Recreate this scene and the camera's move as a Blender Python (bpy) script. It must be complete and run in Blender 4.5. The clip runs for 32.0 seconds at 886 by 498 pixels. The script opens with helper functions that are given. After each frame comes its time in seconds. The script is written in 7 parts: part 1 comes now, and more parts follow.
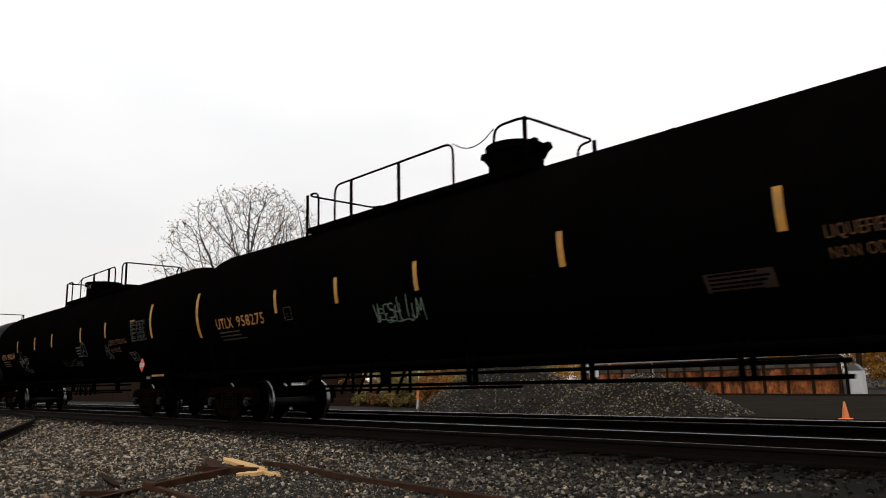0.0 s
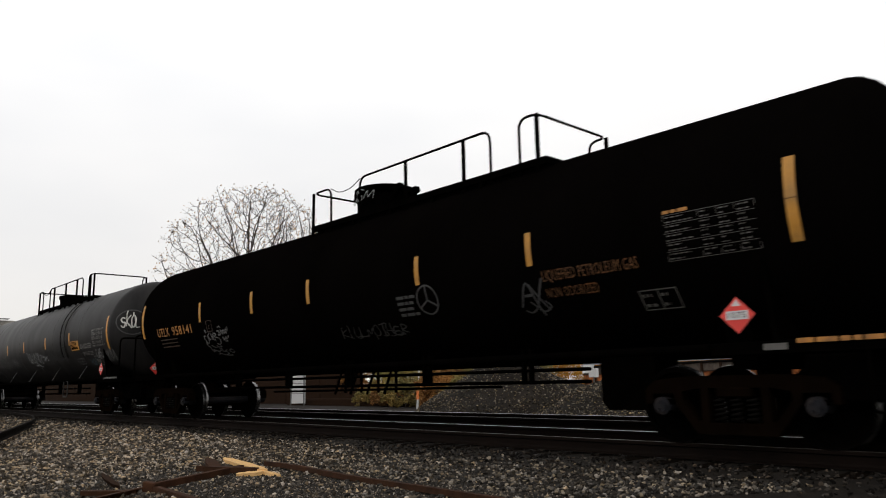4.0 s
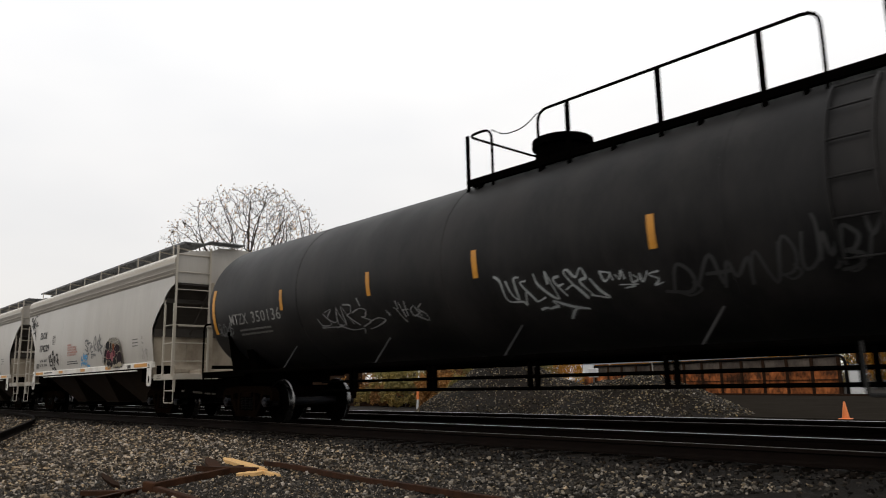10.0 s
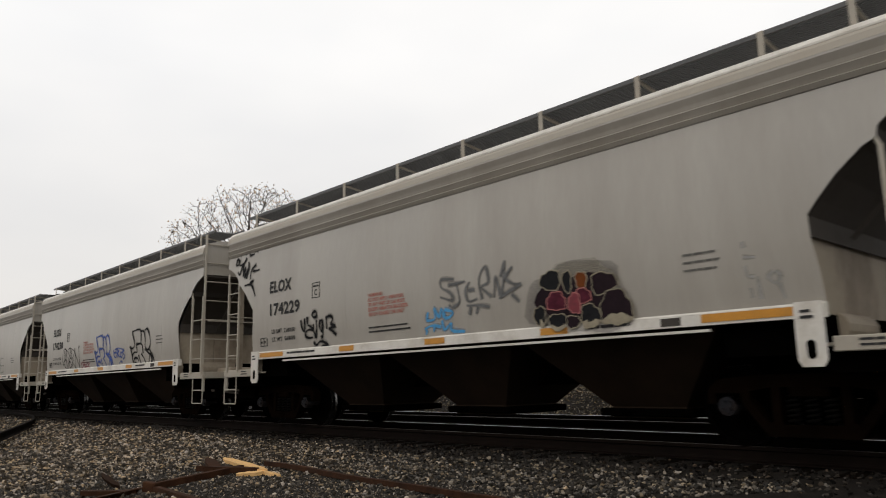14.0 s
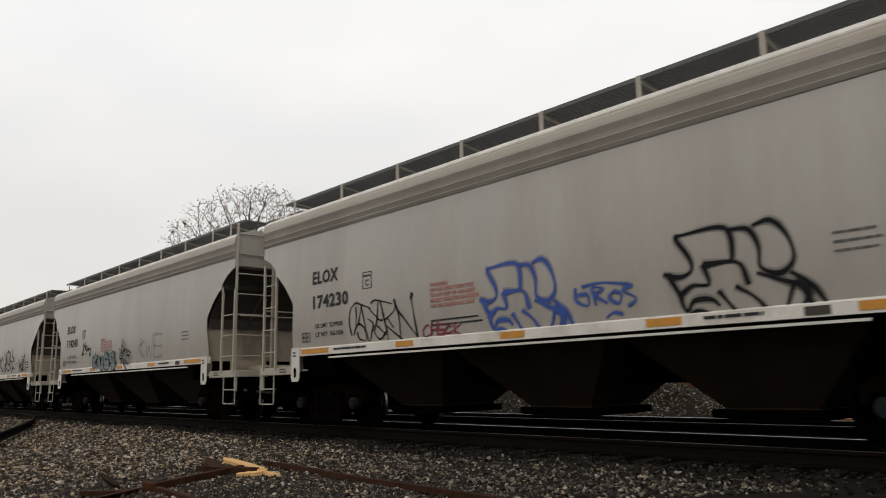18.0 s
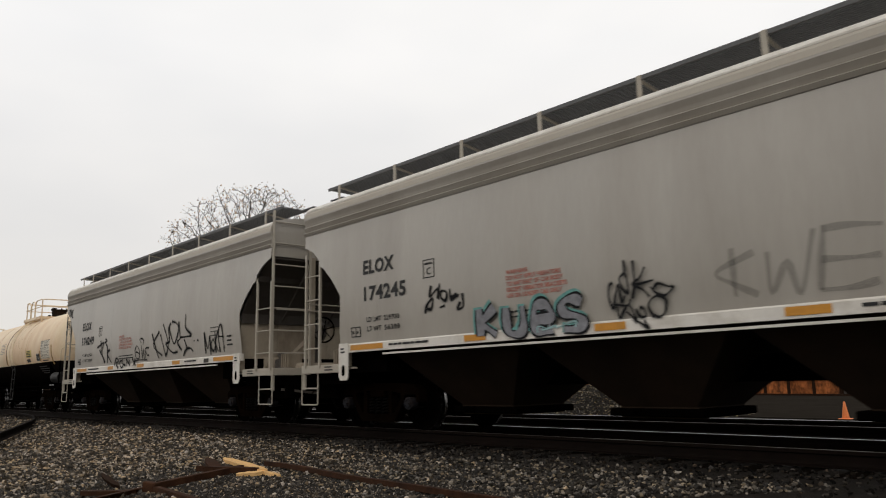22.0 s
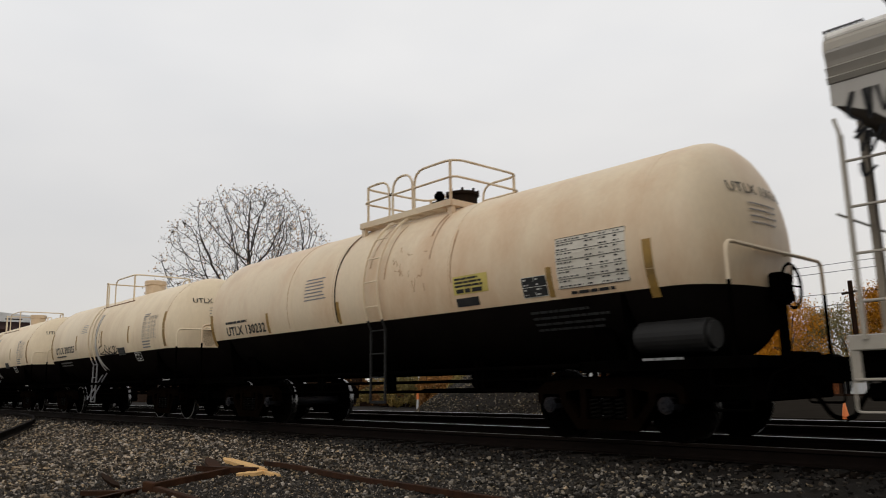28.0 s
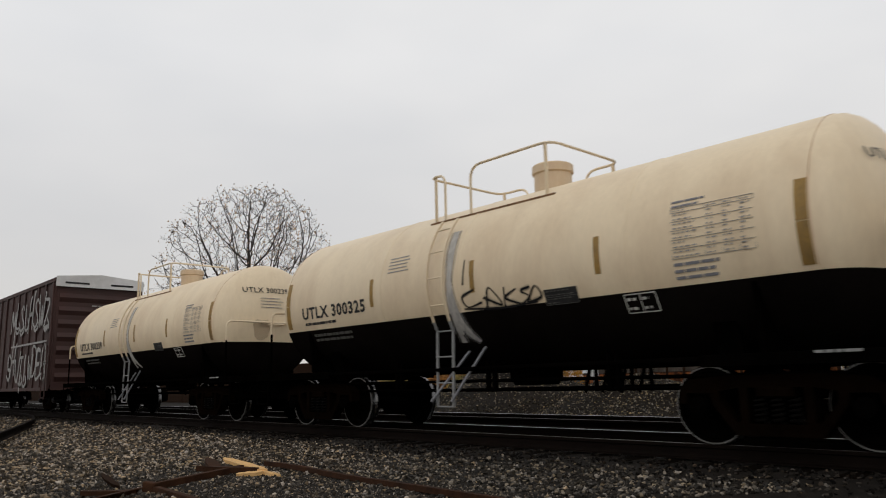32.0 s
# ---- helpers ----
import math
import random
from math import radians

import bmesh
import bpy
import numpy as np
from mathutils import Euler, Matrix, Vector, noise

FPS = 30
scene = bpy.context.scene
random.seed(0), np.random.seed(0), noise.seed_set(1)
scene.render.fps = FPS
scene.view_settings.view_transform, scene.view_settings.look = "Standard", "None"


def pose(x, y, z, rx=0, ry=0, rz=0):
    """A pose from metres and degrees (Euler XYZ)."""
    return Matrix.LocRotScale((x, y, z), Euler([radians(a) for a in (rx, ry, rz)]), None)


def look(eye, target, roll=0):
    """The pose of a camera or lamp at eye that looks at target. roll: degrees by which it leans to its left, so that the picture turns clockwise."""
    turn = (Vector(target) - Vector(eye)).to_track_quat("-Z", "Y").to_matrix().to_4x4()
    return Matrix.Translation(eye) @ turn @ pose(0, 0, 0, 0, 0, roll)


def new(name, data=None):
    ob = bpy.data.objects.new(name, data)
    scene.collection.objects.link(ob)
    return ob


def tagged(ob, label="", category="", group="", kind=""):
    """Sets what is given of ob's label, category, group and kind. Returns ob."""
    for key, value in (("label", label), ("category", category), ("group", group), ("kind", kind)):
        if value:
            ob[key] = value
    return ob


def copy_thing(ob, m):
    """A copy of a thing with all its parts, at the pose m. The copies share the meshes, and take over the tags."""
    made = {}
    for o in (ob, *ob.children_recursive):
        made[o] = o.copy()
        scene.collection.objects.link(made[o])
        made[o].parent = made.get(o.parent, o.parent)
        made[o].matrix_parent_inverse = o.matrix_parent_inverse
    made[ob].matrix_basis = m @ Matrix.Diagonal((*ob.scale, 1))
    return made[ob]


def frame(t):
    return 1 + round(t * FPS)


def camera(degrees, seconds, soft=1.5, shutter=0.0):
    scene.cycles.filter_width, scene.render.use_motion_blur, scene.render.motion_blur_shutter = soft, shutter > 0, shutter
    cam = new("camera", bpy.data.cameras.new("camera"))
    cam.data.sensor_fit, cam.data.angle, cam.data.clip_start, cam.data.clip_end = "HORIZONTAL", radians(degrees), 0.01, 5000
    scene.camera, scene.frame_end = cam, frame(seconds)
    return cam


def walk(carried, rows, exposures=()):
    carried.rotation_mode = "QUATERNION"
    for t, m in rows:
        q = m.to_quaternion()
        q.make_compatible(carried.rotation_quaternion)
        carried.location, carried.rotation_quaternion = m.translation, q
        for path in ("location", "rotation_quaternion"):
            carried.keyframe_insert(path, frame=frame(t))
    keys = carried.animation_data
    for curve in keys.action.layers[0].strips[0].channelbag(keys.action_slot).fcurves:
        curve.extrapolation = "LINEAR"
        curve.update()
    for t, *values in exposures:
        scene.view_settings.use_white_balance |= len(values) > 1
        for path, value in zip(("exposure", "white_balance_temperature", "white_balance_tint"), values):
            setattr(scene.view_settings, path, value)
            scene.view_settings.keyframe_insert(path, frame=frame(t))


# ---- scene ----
import collections

# The camera stands on the ballast beside the line; x runs along the track, y across it, z = 0 is the rail head.
EYE = Vector((0.0, -9.178, 0.781))
YAW, PITCH = radians(47.263), radians(10.331)
AIM = EYE + Vector((-math.sin(YAW) * math.cos(PITCH), math.cos(YAW) * math.cos(PITCH), math.sin(PITCH)))
cam = camera(62.19, 32.0, soft=1.05, shutter=0.3)
walk(cam, [(0.0, look(EYE, AIM, -1.207)), (32.0, look(EYE, AIM, -1.207))],
     exposures=[(0.0, 0.34, 6650, 10), (6.0, 0.32, 6650, 10), (12.0, 0.27, 6700, 10), (16.0, 0.18, 6750, 10), (25.5, 0.15, 6750, 10), (27.8, -0.02, 6650, 10), (32.0, -0.08, 6600, 10)])

# ---- sky and light: a bright overcast ----
SUN_EL, SUN_ROT = radians(38), radians(215)
world = bpy.data.worlds.new("overcast")
scene.world = world
world.use_nodes = True
wn, wl = world.node_tree.nodes, world.node_tree.links
wn.clear()
w_out = wn.new("ShaderNodeOutputWorld")
w_bg = wn.new("ShaderNodeBackground")
w_sky = wn.new("ShaderNodeTexSky")
w_sky.sky_type, w_sky.sun_disc = "NISHITA", False
w_sky.sun_elevation, w_sky.sun_rotation = SUN_EL, SUN_ROT
w_gain = wn.new("ShaderNodeMix")
w_gain.data_type, w_gain.blend_type = "RGBA", "MIX"
w_co = wn.new("ShaderNodeTexCoord")
w_map = wn.new("ShaderNodeMapping")
w_map.inputs["Scale"].default_value = (1.0, 1.0, 2.6)
w_noise = wn.new("ShaderNodeTexNoise")
w_noise.inputs["Scale"].default_value, w_noise.inputs["Detail"].default_value = 1.3, 4.0
w_ramp = wn.new("ShaderNodeValToRGB")
w_ramp.color_ramp.elements[0].position, w_ramp.color_ramp.elements[0].color = 0.30, (7.6, 7.75, 8.0, 1)
w_ramp.color_ramp.elements[1].position, w_ramp.color_ramp.elements[1].color = 0.72, (9.4, 9.35, 9.3, 1)
w_sep = wn.new("ShaderNodeSeparateXYZ")
w_hor = wn.new("ShaderNodeValToRGB")
w_hor.color_ramp.elements[0].position, w_hor.color_ramp.elements[0].color = 0.02, (0.80, 0.775, 0.75, 1)
w_hor.color_ramp.elements[1].position, w_hor.color_ramp.elements[1].color = 0.42, (1.04, 1.04, 1.04, 1)
w_mul = wn.new("ShaderNodeMix")
w_mul.data_type, w_mul.blend_type = "RGBA", "MULTIPLY"
w_mul.inputs["Factor"].default_value = 1.0
w_gain.inputs["Factor"].default_value = 0.93
wl.new(w_co.outputs["Generated"], w_map.inputs["Vector"])
wl.new(w_map.outputs["Vector"], w_noise.inputs["Vector"])
wl.new(w_noise.outputs["Fac"], w_ramp.inputs["Fac"])
wl.new(w_co.outputs["Generated"], w_sep.inputs["Vector"])
wl.new(w_sep.outputs["Z"], w_hor.inputs["Fac"])
wl.new(w_ramp.outputs["Color"], w_mul.inputs[6])
wl.new(w_hor.outputs["Color"], w_mul.inputs[7])
wl.new(w_sky.outputs["Color"], w_gain.inputs[6])
wl.new(w_mul.outputs[2], w_gain.inputs[7])
wl.new(w_gain.outputs[2], w_bg.inputs["Color"])
wl.new(w_bg.outputs["Background"], w_out.inputs["Surface"])
w_bg.inputs["Strength"].default_value = 0.1
sun_data = bpy.data.lights.new("sun", "SUN")
sun_data.energy, sun_data.angle, sun_data.color = 0.5, radians(25), (1.0, 0.96, 0.9)
sun = new("sun", sun_data)
sun.matrix_world = look((0, 0, 0), (math.sin(radians(35)) * -1, 0.9, -0.75))


# ---- materials ----
def mat(name, base, rough=0.6, metal=0.0, vary=0.25, scale=3.0, fine=40.0, bump=0.15, dirt=None, dirt_amt=0.35, dirt_scale=0.7, stretch=(1, 1, 1), random=0.0, spec=0.5, islands=False, dirt_at=(0.46, 0.74)):
    """A painted or raw surface: base colour, grain at two scales, patches of dirt, fine relief."""
    m = bpy.data.materials.new(name)
    m.use_nodes = True
    n, l = m.node_tree.nodes, m.node_tree.links
    b = n["Principled BSDF"]
    b.inputs["Metallic"].default_value = metal
    b.inputs["Specular IOR Level"].default_value = spec
    co = n.new("ShaderNodeTexCoord")
    mp = n.new("ShaderNodeMapping")
    mp.inputs["Scale"].default_value = stretch
    l.new(co.outputs["Object"], mp.inputs["Vector"])
    big = n.new("ShaderNodeTexNoise")
    big.inputs["Scale"].default_value, big.inputs["Detail"].default_value = scale, 6.0
    small = n.new("ShaderNodeTexNoise")
    small.inputs["Scale"].default_value, small.inputs["Detail"].default_value = fine, 4.0
    l.new(mp.outputs["Vector"], big.inputs["Vector"])
    l.new(mp.outputs["Vector"], small.inputs["Vector"])
    add = n.new("ShaderNodeMath")
    add.operation = "MULTIPLY_ADD"
    add.inputs[1].default_value = 0.45
    l.new(small.outputs["Fac"], add.inputs[0])
    l.new(big.outputs["Fac"], add.inputs[2])
    ramp = n.new("ShaderNodeValToRGB")
    lo = [max(0, c * (1 - vary)) for c in base]
    top = [min(1, c * (1 + vary)) for c in base]
    ramp.color_ramp.elements[0].position, ramp.color_ramp.elements[0].color = 0.45, (*lo, 1)
    ramp.color_ramp.elements[1].position, ramp.color_ramp.elements[1].color = 1.0, (*top, 1)
    l.new(add.outputs[0], ramp.inputs["Fac"])
    col = ramp.outputs["Color"]
    if dirt:
        dn = n.new("ShaderNodeTexNoise")
        dn.inputs["Scale"].default_value, dn.inputs["Detail"].default_value = dirt_scale, 9.0
        dn.inputs["Roughness"].default_value = 0.65
        l.new(mp.outputs["Vector"], dn.inputs["Vector"])
        dr = n.new("ShaderNodeValToRGB")
        dr.color_ramp.elements[0].position, dr.color_ramp.elements[1].position = dirt_at
        dr.color_ramp.elements[0].color, dr.color_ramp.elements[1].color = (0, 0, 0, 1), (dirt_amt,) * 3 + (1,)
        l.new(dn.outputs["Fac"], dr.inputs["Fac"])
        mx = n.new("ShaderNodeMix")
        mx.data_type = "RGBA"
        l.new(dr.outputs["Color"], mx.inputs["Factor"])
        l.new(col, mx.inputs[6])
        mx.inputs[7].default_value = (*dirt, 1)
        col = mx.outputs[2]
    if random:
        oi = n.new("ShaderNodeObjectInfo")
        ri = n.new("ShaderNodeNewGeometry")
        sm = n.new("ShaderNodeMath")
        sm.operation = "ADD"
        l.new(oi.outputs["Random"], sm.inputs[0])
        l.new(ri.outputs["Random Per Island"], sm.inputs[1])
        mr = n.new("ShaderNodeMapRange")
        mr.inputs["From Max"].default_value = 2.0
        mr.inputs["To Min"].default_value, mr.inputs["To Max"].default_value = 1 - random, 1 + random
        l.new(sm.outputs[0], mr.inputs["Value"])
        hs = n.new("ShaderNodeHueSaturation")
        l.new(mr.outputs["Result"], hs.inputs["Value"])
        l.new(col, hs.inputs["Color"])
        col = hs.outputs["Color"]
    if islands:
        gi = n.new("ShaderNodeNewGeometry")
        pw = n.new("ShaderNodeMath")
        pw.operation = "POWER"
        pw.inputs[1].default_value = 3.6
        l.new(gi.outputs["Random Per Island"], pw.inputs[0])
        mi = n.new("ShaderNodeMapRange")
        mi.inputs["To Min"].default_value, mi.inputs["To Max"].default_value = 0.26, 5.2
        l.new(pw.outputs[0], mi.inputs["Value"])
        hi = n.new("ShaderNodeHueSaturation")
        l.new(mi.outputs["Result"], hi.inputs["Value"])
        k7 = n.new("ShaderNodeMath")
        k7.operation = "MULTIPLY"
        k7.inputs[1].default_value = 37.0
        fr = n.new("ShaderNodeMath")
        fr.operation = "FRACT"
        ms = n.new("ShaderNodeMapRange")
        ms.inputs["To Min"].default_value, ms.inputs["To Max"].default_value = 0.4, 1.15
        l.new(gi.outputs["Random Per Island"], k7.inputs[0])
        l.new(k7.outputs[0], fr.inputs[0])
        l.new(fr.outputs[0], ms.inputs["Value"])
        l.new(ms.outputs["Result"], hi.inputs["Saturation"])
        l.new(col, hi.inputs["Color"])
        col = hi.outputs["Color"]
    l.new(col, b.inputs["Base Color"])
    rr = n.new("ShaderNodeMapRange")
    rr.inputs["To Min"].default_value, rr.inputs["To Max"].default_value = max(0.05, rough - 0.12), min(1, rough + 0.12)
    l.new(big.outputs["Fac"], rr.inputs["Value"])
    l.new(rr.outputs["Result"], b.inputs["Roughness"])
    if bump:
        bp = n.new("ShaderNodeBump")
        bp.inputs["Strength"].default_value, bp.inputs["Distance"].default_value = bump, 0.01
        l.new(add.outputs[0], bp.inputs["Height"])
        l.new(bp.outputs["Normal"], b.inputs["Normal"])
    return m


M_BLACK = mat("black_tank_paint", (0.0016, 0.0013, 0.0012), 0.62, vary=0.3, scale=0.8, fine=14, bump=0.05, dirt=(0.003, 0.0023, 0.002), dirt_amt=0.3, stretch=(1, 1, 0.4), spec=0.0)
M_CHAR = mat("charcoal_tank_paint", (0.0078, 0.0074, 0.0076), 0.5, vary=0.55, scale=1.6, fine=14, bump=0.06, dirt=(0.021, 0.019, 0.018), dirt_amt=0.7, dirt_scale=1.3, stretch=(1, 1, 0.35), spec=0.14, dirt_at=(0.42, 0.66))
M_CREAM = mat("cream_tank_paint", (0.7, 0.575, 0.4), 0.5, vary=0.08, scale=0.5, fine=20, bump=0.04, dirt=(0.42, 0.27, 0.15), dirt_amt=0.45, dirt_scale=0.9, stretch=(1, 1, 0.35))
M_TAN = mat("weathered_cream_paint", (0.66, 0.53, 0.365), 0.5, vary=0.1, scale=0.6, fine=20, bump=0.04, dirt=(0.46, 0.235, 0.105), dirt_amt=0.75, dirt_scale=0.55, stretch=(1, 1, 0.45))
M_BELLY = mat("black_belly_coating", (0.0058, 0.0047, 0.0041), 0.65, vary=0.4, scale=1.2, fine=20, bump=0.08, dirt=(0.012, 0.0092, 0.0072), dirt_amt=0.4, spec=0.0)
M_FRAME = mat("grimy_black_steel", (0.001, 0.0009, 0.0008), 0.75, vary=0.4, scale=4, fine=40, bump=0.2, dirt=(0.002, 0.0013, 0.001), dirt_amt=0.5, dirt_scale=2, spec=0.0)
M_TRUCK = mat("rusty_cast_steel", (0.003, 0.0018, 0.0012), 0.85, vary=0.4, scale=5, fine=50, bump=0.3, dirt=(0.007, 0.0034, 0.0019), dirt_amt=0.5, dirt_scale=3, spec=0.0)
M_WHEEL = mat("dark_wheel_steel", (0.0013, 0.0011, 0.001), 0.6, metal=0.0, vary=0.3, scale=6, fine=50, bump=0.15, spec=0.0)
M_TREAD = mat("polished_wheel_tread", (0.13, 0.13, 0.13), 0.25, metal=1.0, vary=0.1, bump=0.03)
M_RIM = mat("worn_bright_wheel_rim", (0.13, 0.125, 0.12), 0.5, metal=0.3, vary=0.3, scale=6, bump=0.05)
M_SPILL = mat("pale_dried_spill", (0.40, 0.385, 0.36), 0.6, vary=0.35, scale=5, bump=0.02, stretch=(4, 4, 0.6))
M_DECKB = mat("rusty_brown_platform", (0.2, 0.115, 0.065), 0.8, vary=0.4, scale=4, bump=0.1, dirt=(0.08, 0.045, 0.025), dirt_amt=0.6, dirt_scale=2, spec=0.1)
M_SPRING = mat("grey_spring_steel", (0.003, 0.0026, 0.0022), 0.6, metal=0.0, bump=0.1, spec=0.02)
M_CAP = mat("blue_grey_bearing_cap", (0.009, 0.0095, 0.012), 0.6, vary=0.3, dirt=(0.03, 0.02, 0.015), dirt_amt=0.7, dirt_scale=6, spec=0.1)
M_HOP = mat("light_grey_hopper_paint", (0.30, 0.275, 0.238), 0.34, vary=0.10, scale=0.6, fine=25, bump=0.03, dirt=(0.19, 0.16, 0.125), dirt_amt=0.5, dirt_scale=0.9, stretch=(1, 1, 0.16), spec=1.0, dirt_at=(0.44, 0.7))
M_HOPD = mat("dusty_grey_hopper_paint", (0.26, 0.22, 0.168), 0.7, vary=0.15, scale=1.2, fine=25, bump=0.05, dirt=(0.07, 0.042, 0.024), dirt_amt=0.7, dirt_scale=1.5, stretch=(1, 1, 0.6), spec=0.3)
# Slope sheet tone: the shade on its downward face is put into the colour.
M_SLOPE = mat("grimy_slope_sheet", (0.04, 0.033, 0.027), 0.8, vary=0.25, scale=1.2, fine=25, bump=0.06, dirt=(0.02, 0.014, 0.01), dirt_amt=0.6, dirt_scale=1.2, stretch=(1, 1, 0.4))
M_HOPS = mat("white_sill_paint", (0.335, 0.302, 0.25), 0.55, vary=0.1, scale=2, fine=30, bump=0.05, dirt=(0.25, 0.2, 0.15), dirt_amt=0.5, dirt_scale=2)
M_HOPW = mat("white_side_sill_paint", (0.58, 0.55, 0.5), 0.5, vary=0.1, scale=2, fine=30, bump=0.05, dirt=(0.28, 0.23, 0.17), dirt_amt=0.6, dirt_scale=2.5)
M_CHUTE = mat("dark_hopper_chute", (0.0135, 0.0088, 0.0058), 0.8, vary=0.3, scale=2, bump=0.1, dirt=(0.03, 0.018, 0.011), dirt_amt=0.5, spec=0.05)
M_GALV = mat("galvanised_grating", (0.09, 0.09, 0.09), 0.55, metal=0.4, vary=0.2, scale=5, bump=0.1)
M_YEL = mat("yellow_reflective_tape", (0.47, 0.2, 0.012), 0.45, vary=0.12, scale=5, bump=0.02, dirt=(0.25, 0.12, 0.02), dirt_amt=0.5, dirt_scale=3)
M_YEL2 = mat("faded_ochre_tape", (0.42, 0.19, 0.02), 0.55, vary=0.2, scale=5, bump=0.02, dirt=(0.2, 0.13, 0.06), dirt_amt=0.6, dirt_scale=4)
M_ORG = mat("orange_stencil_paint", (0.36, 0.15, 0.025), 0.6, vary=0.3, scale=9, bump=0.02, dirt=(0.03, 0.02, 0.015), dirt_amt=0.7, dirt_scale=5)
M_ORGD = mat("worn_orange_stencil", (0.028, 0.0125, 0.005), 0.6, vary=0.3, scale=9, bump=0.02)
M_SPP2 = mat("grey_spray_paint", (0.10, 0.10, 0.10), 0.7, vary=0.4, scale=12, bump=0.02)
M_ORG2 = mat("faded_orange_stencil", (0.11, 0.045, 0.012), 0.6, vary=0.3, scale=9, bump=0.02, dirt=(0.02, 0.012, 0.008), dirt_amt=0.7, dirt_scale=5)
M_GREYL = mat("grey_stencil_paint", (0.2, 0.2, 0.2), 0.6, vary=0.2, scale=9, bump=0.02)
M_RESV = mat("dull_grey_reservoir_paint", (0.012, 0.0115, 0.011), 0.6, vary=0.3, scale=3, bump=0.05, spec=0.2)
M_YEL4 = mat("dirty_ochre_tape", (0.27, 0.155, 0.03), 0.6, vary=0.25, scale=5, bump=0.02, dirt=(0.12, 0.075, 0.03), dirt_amt=0.7, dirt_scale=4)
M_WHT2 = mat("faded_white_stencil", (0.2, 0.195, 0.185), 0.6, vary=0.2, scale=9, bump=0.02, dirt=(0.04, 0.038, 0.036), dirt_amt=0.7, dirt_scale=5)
M_YEL3 = mat("pale_yellow_notice", (0.52, 0.42, 0.1), 0.55, vary=0.15, scale=5, bump=0.02, dirt=(0.3, 0.2, 0.08), dirt_amt=0.5, dirt_scale=3)
M_PANELW = mat("aged_white_panel", (0.58, 0.54, 0.46), 0.6, vary=0.08, scale=4, bump=0.02, dirt=(0.4, 0.34, 0.25), dirt_amt=0.5)
M_SPD2 = mat("faint_grey_spray_paint", (0.018, 0.018, 0.018), 0.7, vary=0.4, scale=12, bump=0.02)
M_WHT = mat("white_stencil_paint", (0.55, 0.54, 0.50), 0.6, vary=0.15, scale=9, bump=0.02, dirt=(0.12, 0.11, 0.1), dirt_amt=0.6, dirt_scale=5)
M_GREYT = mat("dim_grey_stencil_paint", (0.075, 0.072, 0.066), 0.6, vary=0.2, scale=9, bump=0.02)
M_BLKT = mat("black_stencil_paint", (0.02, 0.02, 0.02), 0.6, vary=0.3, scale=9, bump=0.02, dirt=(0.12, 0.11, 0.1), dirt_amt=0.15, dirt_scale=6, spec=0.2)
M_REDT = mat("red_stencil_paint", (0.34, 0.12, 0.09), 0.6, vary=0.2, scale=9, bump=0.02)
M_PLAC = mat("red_placard", (0.60, 0.04, 0.03), 0.5, vary=0.1, scale=6, bump=0.02)
M_SPW = mat("white_spray_paint", (0.2, 0.21, 0.21), 0.7, vary=0.3, scale=12, bump=0.02)
M_SPG = mat("pale_green_spray_paint", (0.11, 0.15, 0.12), 0.7, vary=0.4, scale=12, bump=0.02)
M_SPD = mat("dim_grey_spray_paint", (0.034, 0.034, 0.035), 0.7, vary=0.4, scale=12, bump=0.02)
M_SPC = mat("dull_teal_spray_paint", (0.03, 0.06, 0.07), 0.7, vary=0.3, scale=12, bump=0.02)
M_SPK = mat("black_spray_paint", (0.012, 0.012, 0.013), 0.8, vary=0.3, scale=12, bump=0.02, spec=0.1)
M_SPK2 = mat("plum_black_spray_paint", (0.016, 0.009, 0.012), 0.8, vary=0.3, scale=12, bump=0.02, spec=0.1)
M_SPO = mat("burnt_orange_spray_paint", (0.12, 0.035, 0.01), 0.8, vary=0.4, scale=8, bump=0.02, spec=0.1)
M_SPF2 = mat("thin_grey_stencil", (0.09, 0.085, 0.075), 0.7, vary=0.3, scale=12, bump=0.02)
M_SPB = mat("blue_spray_paint", (0.02, 0.06, 0.26), 0.65, vary=0.3, scale=12, bump=0.02)
M_SPLB = mat("light_blue_spray_paint", (0.05, 0.24, 0.45), 0.65, vary=0.3, scale=12, bump=0.02)
M_SPT = mat("mint_spray_paint", (0.1, 0.26, 0.24), 0.65, vary=0.3, scale=12, bump=0.02)
M_SPMF = mat("pale_mint_spray_paint", (0.2, 0.31, 0.31), 0.7, vary=0.3, scale=6, bump=0.02)
M_SPF = mat("grey_fill_spray_paint", (0.17, 0.17, 0.185), 0.7, vary=0.3, scale=12, bump=0.02)
M_SPR = mat("red_spray_paint", (0.16, 0.02, 0.03), 0.7, vary=0.3, scale=12, bump=0.02)
M_SPY = mat("ochre_overspray", (0.25, 0.215, 0.15), 0.7, vary=0.3, scale=6, bump=0.02)
M_SPR2 = mat("pink_spray_paint", (0.36, 0.13, 0.12), 0.7, vary=0.3, scale=12, bump=0.02)
M_SPM = mat("maroon_spray_paint", (0.075, 0.014, 0.025), 0.8, vary=0.4, scale=8, bump=0.02, spec=0.1)
M_SPP = mat("pale_grey_spray_paint", (0.27, 0.265, 0.255), 0.7, vary=0.3, scale=12, bump=0.02)
M_BOX = mat("brown_boxcar_paint", (0.036, 0.011, 0.008), 0.7, vary=0.25, scale=1.5, bump=0.06, dirt=(0.024, 0.012, 0.009), dirt_amt=0.6, dirt_scale=1.0, stretch=(1, 1, 0.4))
